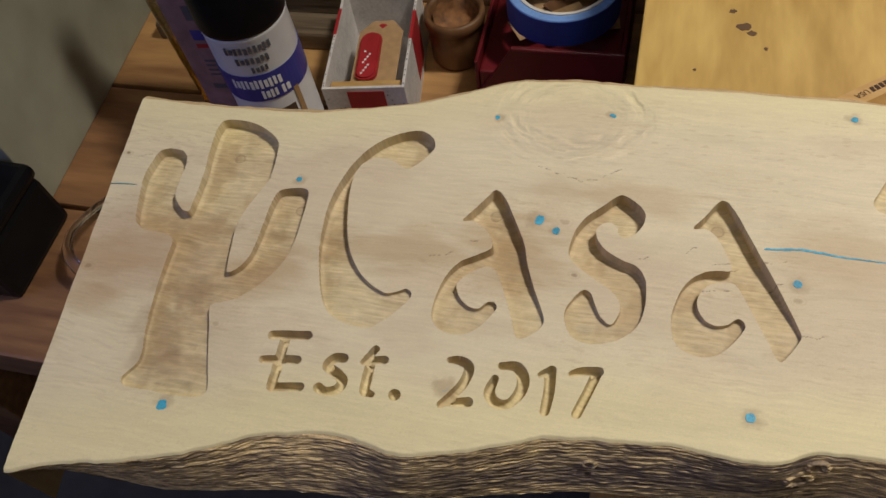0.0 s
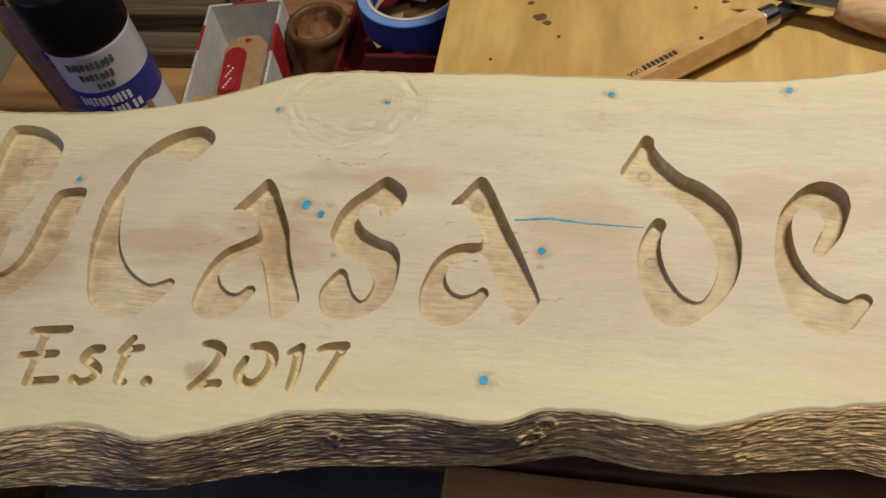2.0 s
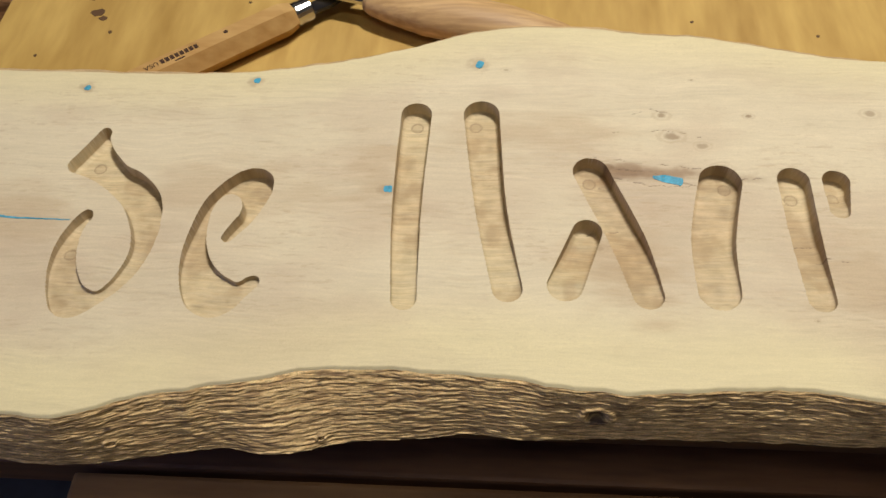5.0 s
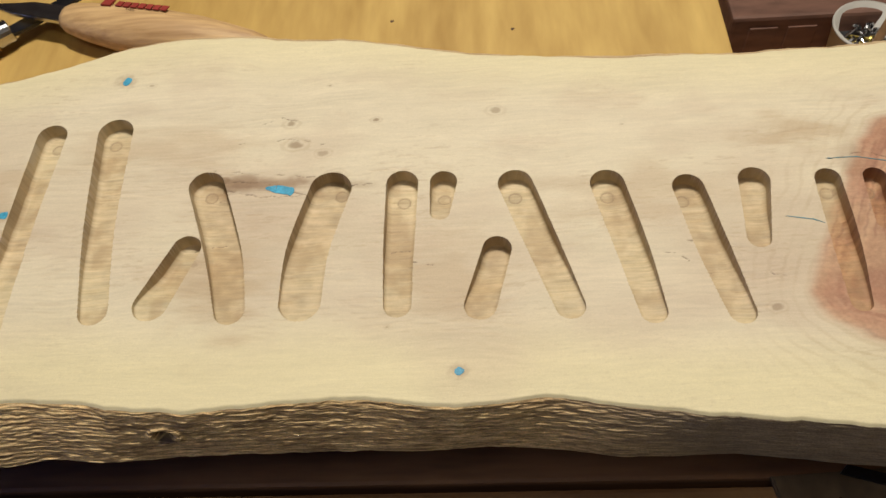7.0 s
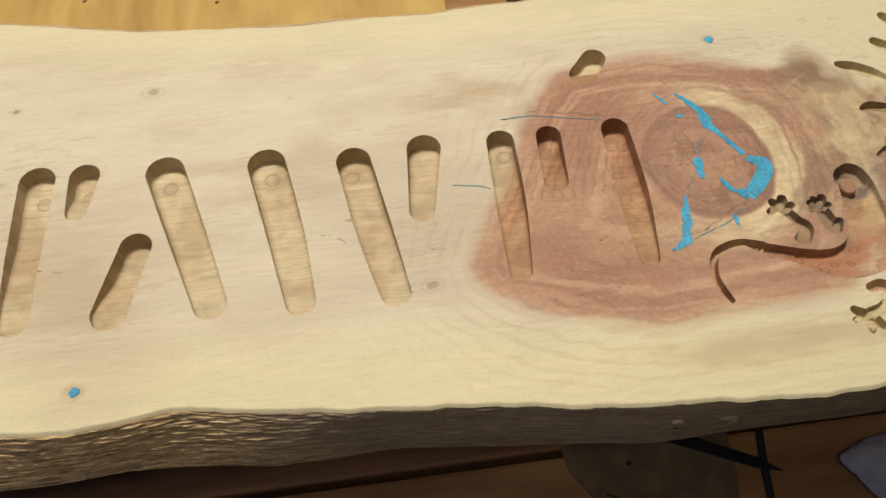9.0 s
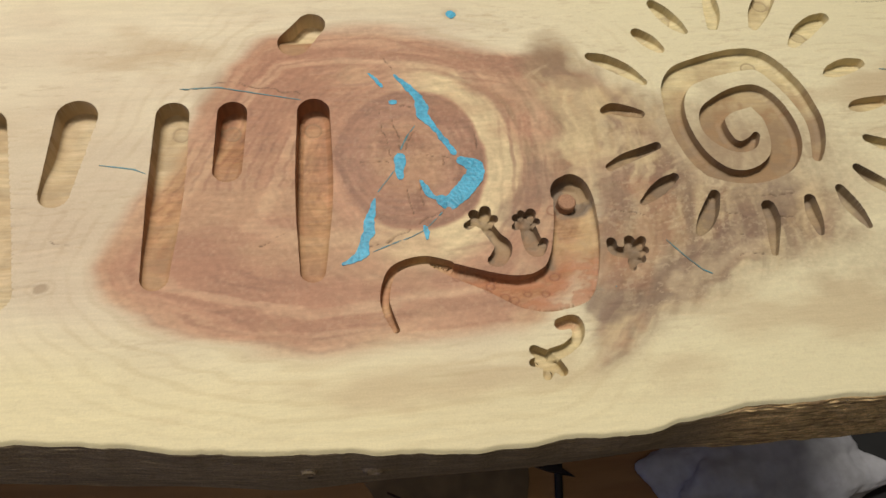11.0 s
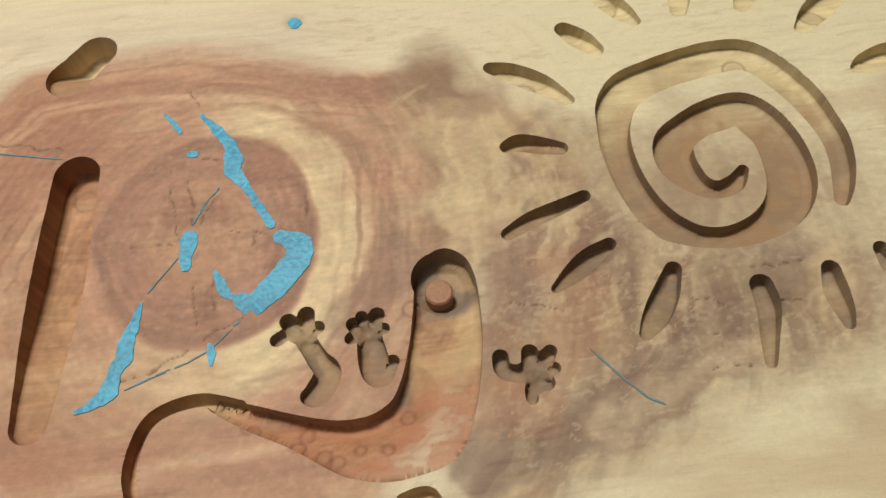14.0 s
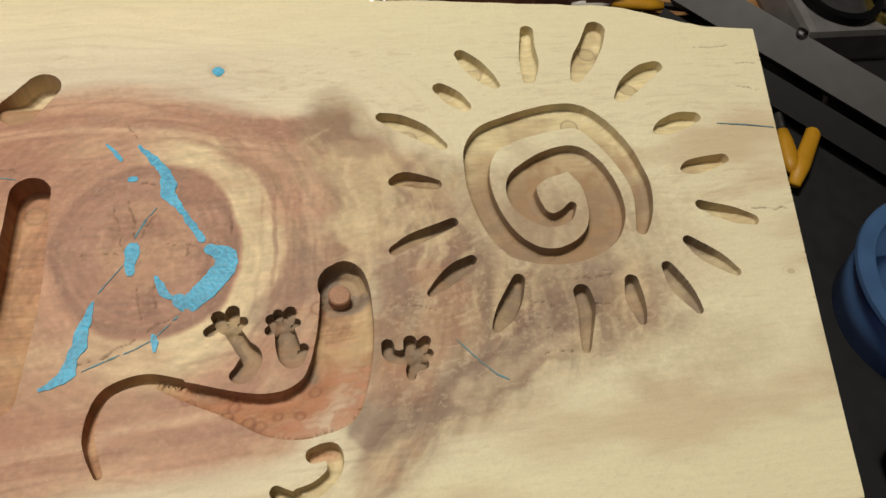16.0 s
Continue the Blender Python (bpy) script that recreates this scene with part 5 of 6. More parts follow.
rgb_b = blend(rgb_b, (0.82, 0.60, 0.32), (0.55 - 0.1 * left_end) * rough * step(0.55, 0.72, fibre))
yb_all = yb_all - 0.35 * edge * rough * (fibre - 0.5)
rgb_b *= (0.9 + 0.45 * fbm(xb / 34, W * 3, 78, 3))[..., None]
rgb_b = blend(rgb_b, (0.50, 0.40, 0.22), 0.7 * step(0.009, 0.0, W))
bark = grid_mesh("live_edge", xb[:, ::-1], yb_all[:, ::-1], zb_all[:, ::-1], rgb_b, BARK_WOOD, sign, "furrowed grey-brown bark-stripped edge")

# back edge, ends and underside
WB = np.linspace(0, 1, 8)[None, :]
xk = np.repeat(X[:, -1:], 8, 1)
yk = Y[:, -1:] + (0.8 + 4.6 * fbm(xk / 34, xk * 0, 81) * step(1500, 1330, xk)) * step(0.0, 0.3, WB) + 0.8 * (fbm(xk / 9, WB * 6, 82) - 0.5) * step(0, 0.2, WB)
zk = Z[:, -1:] + (1000 * PLY_Z + 0.4 - Z[:, -1:]) * WB ** 2.2
rgb_k = np.broadcast_to(np.array((0.50, 0.36, 0.21)), (*xk.shape, 3)) * (0.8 + 0.5 * fbm(xk / 20, WB * 5, 83))[..., None]
grid_mesh("back_edge", xk, yk, zk, rgb_k, BARK_WOOD, sign, "thin tan bark along the far edge")
for side, k in (("left", 0), ("right", -1)):
    ye = np.stack([Y[k] for j in range(6)], 0)
    xe = np.stack([X[k] for j in range(6)], 0)
    ze = np.stack([Z[k] + (1000 * PLY_Z + 0.4 - Z[k]) * j / 5 for j in range(6)], 0)
    rgb_e = np.broadcast_to(np.array((0.45, 0.33, 0.19)), (*xe.shape, 3)) * (0.85 + 0.3 * fbm(ye / 3, ze / 1.2, 84))[..., None]
    if k == 0:
        grid_mesh("sawn_end", xe, ye, ze, rgb_e, SLAB_WOOD, sign, "sawn end grain")
    else:
        grid_mesh("sawn_end", xe[::-1], ye[::-1], ze[::-1], rgb_e, SLAB_WOOD, sign, "sawn end grain")
# the live edge turns under to the flat underside
WU = np.linspace(0, 1, 6)[None, :]
xr = np.repeat(xb[:, -1:], 6, 1)
yr = yb_all[:, -1:] + 14 * WU ** 1.3 + 1.0 * (fbm(xr / 8, WU * 4, 85) - 0.5) * step(0, 0.3, WU)
zr = zb_all[:, -1:] + (1000 * PLY_Z + 0.4 - zb_all[:, -1:]) * WU ** 0.7
grid_mesh("under_curve", xr[:, ::-1], yr[:, ::-1], zr[:, ::-1], np.broadcast_to(np.array((0.14, 0.09, 0.05)), (*xr.shape, 3)), BARK_WOOD, sign)
xu, vu = np.meshgrid(np.linspace(0, 1, 200), np.linspace(0, 1, 6), indexing="ij")
xs_ = X[np.linspace(0, NU - 1, 200).astype(int), 0][:, None] + 0 * vu
ylow, yhigh = smooth_line(BOTTOM, xs_, 4) + 13, smooth_line(BACK, xs_, 5)
grid_mesh("underside", xs_, yhigh + (ylow - yhigh) * vu, np.full_like(xs_, 1000 * PLY_Z + 0.4), np.broadcast_to(np.array((0.4, 0.3, 0.18)), (*xs_.shape, 3)), SLAB_WOOD, sign)


def inlay(points, seed):
    """A ragged piece of crushed stone set flush into a void."""
    pts = list(points)
    if len(pts) == 1:
        a = pts[0]
        pts = [(a[0] + a[2] * t, a[1], a[2] * math.sqrt(1 - t * t)) for t in (-0.95, -0.7, -0.4, 0.0, 0.4, 0.7, 0.95)]
    dense = []
    for (ax, ay, ar), (bx, by, br) in zip(pts, pts[1:]):
        n = max(2, int(math.hypot(bx - ax, by - ay) / 0.6))
        dense += [(ax + (bx - ax) * k / n, ay + (by - ay) * k / n, ar + (br - ar) * k / n) for k in range(n)]
    dense.append(pts[-1])
    left, right = [], []
    for i, (x, y, r) in enumerate(dense):
        a, b = dense[max(0, i - 1)], dense[min(len(dense) - 1, i + 1)]
        dx, dy = b[0] - a[0], b[1] - a[1]
        q = math.hypot(dx, dy) or 1
        cap = min(0.5, 0.42 / max(r, 0.1))
        w = (noise.noise(Vector((x * 0.6, y * 0.6, seed))) + 0.5 * noise.noise(Vector((x * 2.0, y * 2.0, seed)))) * cap
        w2 = (noise.noise(Vector((x * 0.6, y * 0.6, seed + 9))) + 0.5 * noise.noise(Vector((x * 2.0, y * 2.0, seed + 9)))) * cap
        end = 0.55 if i in (0, len(dense) - 1) else 1.0
        left.append((x - dy / q * r * end * (1 + w), y + dx / q * r * end * (1 + w)))
        right.append((x + dy / q * r * end * (1 + w2), y - dx / q * r * end * (1 + w2)))
    bm = bmesh.new()
    lift = 0.00018
    top, low = [], []
    for (ax, ay), (bx, by) in zip(left, right):
        ends = []
        for x, y in ((ax, ay), (bx, by)):
            i = int(np.argmin(np.abs(X[:, NV // 2] - x)))
            j = int(np.argmin(np.abs(Y[i] - y)))
            z = Z[i, j] / 1000
            ends.append(bm.verts.new((x / 1000, y / 1000, max(z, TOP_Z - 0.004) + lift)))
        top.append(ends)
        low.append([bm.verts.new((v.co.x, v.co.y, v.co.z - 0.0025)) for v in ends])
    for k in range(len(top) - 1):
        a, b, c, d = top[k], top[k + 1], low[k], low[k + 1]
        bm.faces.new((a[0], a[1], b[1], b[0]))
        bm.faces.new((a[0], b[0], d[0], c[0]))
        bm.faces.new((a[1], c[1], d[1], b[1]))
    bm.faces.new((top[0][0], low[0][0], low[0][1], top[0][1]))
    bm.faces.new((top[-1][0], top[-1][1], low[-1][1], low[-1][0]))
    return bm


INLAYS = [TQ_A, TQ_B, TQ_C, TQ_D, TQ_E, TQ_F, TQ_G, TQ_H, TQ_I, TQ_J, TQ_K, TQ_L, TQ_M, TQ_N, TQ_O, TQ_P, TQ_Q, TQ_R, TQ_S, TQ_T, TQ_U, TQ_V, TQ_W, TQ_X, TQ_Y, TQ_Z, TQ_AA, TQ_AB, TQ_AC, TQ_AD, TQ_AE, TQ_AF, TQ_AG, TQ_AH]
DULL = (TQ_O, TQ_AA, TQ_AG, TQ_AH, TQ_I, TQ_J, TQ_K, TQ_M, TQ_L)
THIN = (TQ_O, TQ_Z, TQ_AA, TQ_AG, TQ_AH, TQ_I, TQ_J, TQ_K, TQ_M, TQ_L)
for i, points in enumerate(INLAYS):
    if points in THIN:
        points = [(x, y, 0.46 * r) for x, y, r in points]
    part("turquoise_inlay", inlay(points, i * 3.7), TEAL if INLAYS[i] in DULL else TURQUOISE, sign)
part("dowel_plug", lathe([(2.6e-3, 0), (2.6e-3, 3.6e-3), (2.3e-3, 4.0e-3)], (HEAD[0] / 1000 - 0.0008, HEAD[1] / 1000 - 0.001, TOP_Z - 0.0058), 20), DOWEL, sign, "round dowel left standing in the lizard's head")

# ---- plywood stand and the carving knives on it ----
stand = thing("plywood_stand", (1.06, 0.7, BENCH_Z), "amber plywood panel on a brown wooden box", "stand")
part("panel", box(0.797, 1.322, 0.545, 0.98, PLY_Z - 0.012, PLY_Z, 0.0012, (0, 0, 0)), PLY, stand, "amber plywood with dark flecks")
part("front_board", box(0.80, 1.318, 0.556, 0.574, BENCH_Z, PLY_Z - 0.0122, 0.002), OAK, stand)
part("ledge", box(0.795, 1.323, 0.530, 0.5555, 0.668, 0.684, 0.002), OAK, stand, "brown ledge strip")
for x in (0.80, 1.30):
    part("side_board", box(x, x + 0.018, 0.5745, 0.96, BENCH_Z, PLY_Z - 0.0122, 0.002), OAK, stand)
part("back_board", box(0.80, 1.318, 0.9605, 0.975, BENCH_Z, PLY_Z - 0.0122, 0.002), OAK, stand)
rng = random.Random(5)
for x, y, r in ((0.849, 0.705, 0.0035), (0.853, 0.701, 0.0022), (0.945, 0.719, 0.002), (0.843, 0.717, 0.002), (0.93, 0.714, 0.001), (0.88, 0.74, 0.002), (1.02, 0.73, 0.001), (0.86, 0.69, 0.0012), (0.826, 0.672, 0.001), (1.16, 0.70, 0.001), (1.22, 0.69, 0.0012)):
    o = [(x + r * (0.6 + 0.7 * rng.random()) * math.cos(a), y + r * (0.5 + 0.6 * rng.random()) * math.sin(a)) for a in (k * math.pi / 5 for k in range(10))]
    part("fleck", prism(o, PLY_Z - 0.0005, PLY_Z + 0.0002), STAIN, stand)


def text_on(words, size, m, mat, parent, name="lettering"):
    c = bpy.data.curves.new(name, "FONT")
    c.body, c.size, c.extrude, c.align_x, c.align_y = words, size, 0.00005, "CENTER", "CENTER"
    tmp = bpy.data.objects.new(name, c)
    scene.collection.objects.link(tmp)
    me = bpy.data.meshes.new_from_object(tmp.evaluated_get(bpy.context.evaluated_depsgraph_get()))
    bpy.data.objects.remove(tmp)
    bm = bmesh.new()
    bm.from_mesh(me)
    bmesh.ops.transform(bm, matrix=m, verts=bm.verts)
    return part(name, bm, mat, parent)


def bars_on(m, widths, height, gap, mat, parent, name="print_bar", lift=0.00012):
    """Plain bars in a row for lettering, on the plane of m."""
    x = -(sum(widths) + gap * (len(widths) - 1)) / 2
    for w in widths:
        bm = box(x, x + w, -height / 2, height / 2, -0.0001, lift)
        bmesh.ops.transform(bm, matrix=m, verts=bm.verts)
        part(name, bm, mat, parent)
        x += w + gap


# hexagonal-handled carving knife: handle from a to b, then ferrule and blade
a, b = Vector((0.897, 0.646, PLY_Z + 0.0085)), Vector((0.9585, 0.6935, PLY_Z + 0.0085))
d = (b - a).normalized()
knife = thing("carving_knife", (0.93, 0.67, PLY_Z), "hexagonal pale wood handle knife with steel ferrule lying on plywood", "knife", "carving knives")
r = 0.0085
hex_handle = part("handle", spin(tube([a - d * 0.03, a, b - d * 0.006, b], [r * 0.96, r, r, r * 0.8], 6), (0, 0, 0), a), HANDLE, knife)
part("ferrule", tube([b - d * 0.001, b + d * 0.001, b + d * 0.009, b + d * 0.0095], [0.0056, 0.0062, 0.0058, 0.005], 20), STEEL, knife, "bright steel ferrule")
n = Vector((-d.y, d.x, 0))
tip = b + d * 0.05
bl = prism([((b + d * 0.009 - n * 0.004).x, (b + d * 0.009 - n * 0.004).y), ((b + d * 0.02 - n * 0.0045).x, (b + d * 0.02 - n * 0.0045).y), ((tip - n * 0.001).x, (tip - n * 0.001).y), ((b + d * 0.042 + n * 0.006).x, (b + d * 0.042 + n * 0.006).y), ((b + d * 0.009 + n * 0.0035).x, (b + d * 0.009 + n * 0.0035).y)], PLY_Z + 0.007, PLY_Z + 0.0088, 0.0004)
part("blade", bl, BLUED, knife, "dark steel blade")
ang = math.degrees(math.atan2(d.y, d.x))
M = Matrix.Translation(a + d * 0.012 + Vector((0, 0, 0))) @ Matrix.Rotation(radians(ang), 4, "Z") @ Matrix.Translation((0, 0, r * 0.868))
M0 = M @ Matrix.Rotation(radians(180), 4, "Z")
text_on("USA", 0.0040, M0 @ Matrix.Translation((0.0095, -0.0003, 0.0001)), INK, hex_handle)
bars_on(M0 @ Matrix.Translation((-0.005, -0.0003, 0)), [0.0019] * 8, 0.0030, 0.0006, INK, hex_handle)
bars_on(M0 @ Matrix.Translation((-0.004, 0.0030, 0)), [0.005], 0.0009, 0.001, INK, hex_handle)
part("hanging_hole", lathe([(0.0012, -0.001), (0.0012, 0.0001)], M @ Vector((0.03, 0.001, 0)), 10), INK, hex_handle)

# large ash-handled carving knife
c0, c1 = Vector((0.9955, 0.7035, PLY_Z + 0.011)), Vector((1.100, 0.681, PLY_Z + 0.008))
d2 = (c1 - c0).normalized()
big = thing("carving_knife", (1.05, 0.69, PLY_Z), "thick oiled ash handle carving knife with short steel blade on plywood", "knife", "carving knives")
pts = [c0 + d2 * (0.107 * t) + Vector((0, 0.0035 * math.sin(math.pi * t) * -1, 0)) for t in (0, 0.03, 0.12, 0.3, 0.5, 0.68, 0.82, 0.93, 1.0)]
ash_handle = part("handle", tube(pts, [0.0066, 0.0085, 0.0105, 0.0128, 0.0132, 0.0118, 0.0088, 0.006, 0.003], 24, 0.8), ASH, big, smooth=True)
n2 = Vector((-d2.y, d2.x, 0))
q = lambda u, v: ((c0 + d2 * u + n2 * v).x, (c0 + d2 * u + n2 * v).y)
part("blade", prism([q(0.003, -0.0055), q(0.003, 0.006), q(-0.02, 0.006), q(-0.046, 0.0015), q(-0.03, -0.0035), q(-0.002, -0.0058)], PLY_Z + 0.0115, PLY_Z + 0.0135, 0.0005), STEEL, big, "polished short blade")
M2 = Matrix.Translation(c0 + d2 * 0.044 + n2 * 0.0035 + Vector((0, 0, 0.0099))) @ Matrix.Rotation(math.atan2(d2.y, d2.x), 4, "Z") @ Matrix.Rotation(radians(-12), 4, "X")
bars_on(M2, [0.0032] * 7, 0.0042, 0.0008, RED_INK, ash_handle, "logo_bar", 0.0005)
bars_on(M2 @ Matrix.Translation((-0.019, 0.001, -0.0005)), [0.005], 0.006, 0.001, RED_INK, ash_handle, "logo_block", 0.0009)
text_on("USA", 0.0026, M2 @ Matrix.Translation((-0.004, -0.0045, 0.0004)), INK, ash_handle)

# ---- things behind the slab, on the bench ----


def patch(radius, z0, z1, a0, a1, centre, thick=0.0004, n=18, squash=1.0):
    """A piece of label wrapped round an upright cylinder, from angle a0 to a1 in degrees."""
    bm = bmesh.new()
    cols = []
    for k in range(n + 1):
        t = radians(a0 + (a1 - a0) * k / n)
        c, s = math.cos(t), math.sin(t) * squash
        cols.append([bm.verts.new((centre[0] + rr * c, centre[1] + rr * s, centre[2] + z)) for rr, z in ((radius, z0), (radius + thick, z0), (radius + thick, z1), (radius, z1))])
    for p, q_ in zip(cols, cols[1:]):
        for k in range(4):
            bm.faces.new((p[k], p[(k + 1) % 4], q_[(k + 1) % 4], q_[k]))
    bm.faces.new(cols[0])
    bm.faces.new(cols[-1][::-1])
    return bm


CAN = (0.515, 0.762, BENCH_Z)
can = thing("spray_paint_can", CAN, "spray paint can with black cap, white and blue label", "spray can")
can_body = part("body", lathe([(0.030, 0), (0.0325, 0.002), (0.0325, 0.006), (0.0318, 0.008), (0.0318, 0.148), (0.0325, 0.150), (0.0322, 0.153), (0.028, 0.160)], CAN, 56), WHITE, can, smooth=True)
part("cap", lathe([(0.0330, 0.1535), (0.0332, 0.156), (0.0330, 0.195), (0.0315, 0.1985), (0.024, 0.1990)], CAN, 56), BLACK, can, "glossy black cap", smooth=True)
part("label_band", patch(0.0320, 0.092, 0.118, 0, 360, CAN, n=56), BLUE, can_body, "deep blue band")
part("label_picture", patch(0.0320, 0.048, 0.080, 262, 326, CAN, n=30), BROWN_PRINT, can_body, "dark brown picture panel")
for k, (z0, z1, a0, a1, mm) in enumerate(((0.139, 0.1455, 262, 326, GREY_PRINT), (0.1295, 0.1355, 272, 318, GREY_PRINT), (0.121, 0.1265, 288, 312, GREY_PRINT), (0.105, 0.1135, 252, 322, WHITE), (0.0945, 0.1025, 288, 312, WHITE), (0.0945, 0.1025, 316, 330, WHITE), (0.062, 0.094, 331, 344, TAN_PRINT), (0.050, 0.066, 318, 332, TAN_PRINT), (0.050, 0.056, 262, 280, WHITE))):
    count = max(1, int((a1 - a0) / 6)) if mm is not TAN_PRINT else 1
    for j in range(count):
        w = (a1 - a0) / count
        part("print_bar", patch(0.0325, z0 + 0.0007 * (j % 2), z1 - 0.0009 * (j % 3 == 1), a0 + j * w, a0 + (j + 0.62 + 0.12 * (j % 3 == 1)) * w, CAN, 0.0002, 4), mm, can_body)

BOT = (0.452, 0.800, BENCH_Z)
bottle = thing("soap_bottle", BOT, "clear oval plastic bottle of yellow soap with lilac label", "bottle")
oval = [(0.030, 0.0), (0.036, 0.004), (0.038, 0.03), (0.040, 0.08), (0.042, 0.13), (0.039, 0.17), (0.026, 0.20), (0.013, 0.21), (0.013, 0.225)]
part("shell", lathe(oval, BOT, 40, 0.62), BOTTLE, bottle, "clear plastic", smooth=True)
part("liquid", lathe([(max(0.001, a_ - 0.0015), z_ + 0.0015) for a_, z_ in oval[:5]], BOT, 40, 0.6), SOAP, bottle, "yellow liquid", smooth=True)
soap_label = part("label", patch(0.0405, 0.012, 0.16, 246, 358, BOT, 0.0004, 30, 0.64), LILAC, bottle, "lilac label")
for z0, z1, a0, a1, mm in ((0.128, 0.142, 247, 285, GREY_PRINT), (0.108, 0.118, 244, 272, BLUE), (0.100, 0.104, 244, 310, RED), (0.085, 0.087, 244, 310, GREY_PRINT), (0.080, 0.082, 244, 300, GREY_PRINT), (0.075, 0.077, 244, 310, GREY_PRINT), (0.070, 0.072, 244, 290, GREY_PRINT), (0.055, 0.06, 240, 300, GREY_PRINT)):
    part("print_bar", patch(0.0412, z0, z1, a0 + 28, a1 + 28, BOT, 0.0003, 8, 0.64), mm, soap_label)
part("cap", lathe([(0.015, 0.2255), (0.015, 0.245), (0.011, 0.25)], BOT, 24), CUP, bottle)

# open card box with a clear lid, a tag and a red tube inside
BX = (0.5725, 0.843, BENCH_Z)
TURN = (0, 0, 8.0)
card = thing("gift_box", BX, "small open white and red card box holding a tag", "box")
w, l, hgt, th = 0.0345, 0.062, 0.060, 0.0025


def in_box(x0, x1, y0, y1, z0, z1, bev=0.0):
    return box(BX[0] + x0, BX[0] + x1, BX[1] + y0, BX[1] + y1, BENCH_Z + z0, BENCH_Z + z1, bev, TURN, BX)


part("base", in_box(-w, w, -l, l, 0, th), CARD, card)
front = part("wall", in_box(-w, w, -l, -l + th, th, hgt, 0.0004), CARD, card)
part("wall", in_box(-w, w, l - th, l, th, hgt, 0.0004), CARD, card)
part("wall", in_box(-w, -w + th, -l + th, l - th, th, hgt, 0.0004), CARD, card)
part("wall", in_box(w - th, w, -l + th, l - th, th, hgt, 0.0004), CARD, card)
for x0, x1, y0, y1, z0, z1 in ((-0.014, 0.017, -l - 0.0004, -l + 0.0001, 0.004, hgt - 0.004), (-w - 0.0004, -w + 0.0001, 0.0, 0.03, 0.01, hgt), (-w + 0.0001, -w + th, 0.002, 0.034, hgt, hgt + 0.0003), (w - th, w - 0.0001, -0.006, 0.028, hgt, hgt + 0.0003), (w - 0.0001, w + 0.0004, -0.006, 0.028, 0.01, hgt), (-0.012, 0.02, l - th, l, hgt, hgt + 0.0003)):
    part("red_patch", in_box(x0, x1, y0, y1, z0, z1), RED, front)
for k in range(44):
    s = rng.choice((-1, 1))
    y = -l + 0.002 + 2 * (l - 0.002) * rng.random()
    x = s * (w - th / 2)
    part("speckle", in_box(x - 0.0004, x + 0.0004, y - 0.0005, y + 0.0005, hgt, hgt + 0.00025), GREY_PRINT, front)
for k in range(26):
    x, z = -w + 2 * w * rng.random(), 0.004 + 0.052 * rng.random()
    part("speckle", in_box(x - 0.0005, x + 0.0005, -l - 0.00025, -l + 0.0001, z - 0.0005, z + 0.0005), GREY_PRINT, front)
tag_o = [(-0.017, -0.04), (0.022, -0.04), (0.022, 0.02), (0.012, 0.034), (-0.006, 0.034), (-0.017, 0.02)]
tag = thing("paper_tag", (BX[0], BX[1], BENCH_Z + 0.02), "brown kraft paper tag lying inside the card box", "tag")
part("sheet", spin(prism([(BX[0] + x, BX[1] + y) for x, y in tag_o], BENCH_Z + 0.044, BENCH_Z + 0.0448), TURN, BX), KRAFT, tag)
part("heart_mark", spin(prism([(BX[0] + 0.003 + 0.004 * math.cos(k), BX[1] + 0.027 + 0.003 * math.sin(k)) for k in (0.3, 1.0, 1.57, 2.1, 2.8, 4.7)], BENCH_Z + 0.0449, BENCH_Z + 0.0451), TURN, BX), RED, tag)
holder = part("wood_strip", in_box(-w + 0.004, w - 0.004, -l + 0.004, -l + 0.016, th, 0.0525, 0.001), HANDLE, tag, "pale wood strip")
tub = thing("red_tube", (BX[0] - 0.006, BX[1], BENCH_Z + 0.031), "red flat tube with white print lying on the tag", "tube")
part("body", spin(prism([(BX[0] - 0.004 + 0.0095 * math.cos(k) , BX[1] - 0.012 + (0.018 if math.sin(k) > 0 else -0.02) + 0.0095 * math.sin(k)) for k in (j * math.pi / 8 for j in range(16))], BENCH_Z + 0.045, BENCH_Z + 0.050, 0.0015), TURN, BX), RED, tub)
for k in range(9):
    part("print_bar", spin(box(BX[0] - 0.008 + 0.0015 * (k % 4), BX[0] - 0.0062 + 0.0015 * (k % 4), BX[1] - 0.036 + k * 0.0032, BX[1] - 0.034 + k * 0.0032, BENCH_Z + 0.0500, BENCH_Z + 0.0502), TURN, BX), WHITE, tub)

# turned wooden jar
JR = (0.633, 0.888, BENCH_Z)
jar = thing("turned_jar", JR, "small brown turned wooden jar with rough hollow top", "jar")
part("body", ring([(0.0, 0.001), (0.021, 0), (0.0245, 0.004), (0.0255, 0.03), (0.0245, 0.040), (0.0262, 0.042), (0.0275, 0.047), (0.0268, 0.052), (0.0238, 0.0535), (0.0215, 0.050), (0.020, 0.03), (0.0, 0.026)], JR, 44), JAR, jar, smooth=True)
part("lining", crumple(lathe([(0.0205, 0.047), (0.0185, 0.040), (0.0165, 0.034), (0.010, 0.030), (0.004, 0.031), (0.0005, 0.032)], JR, 36, 1.0, False), 0.003, 120), JAR_IN, jar, "rough brown inside", smooth=True)

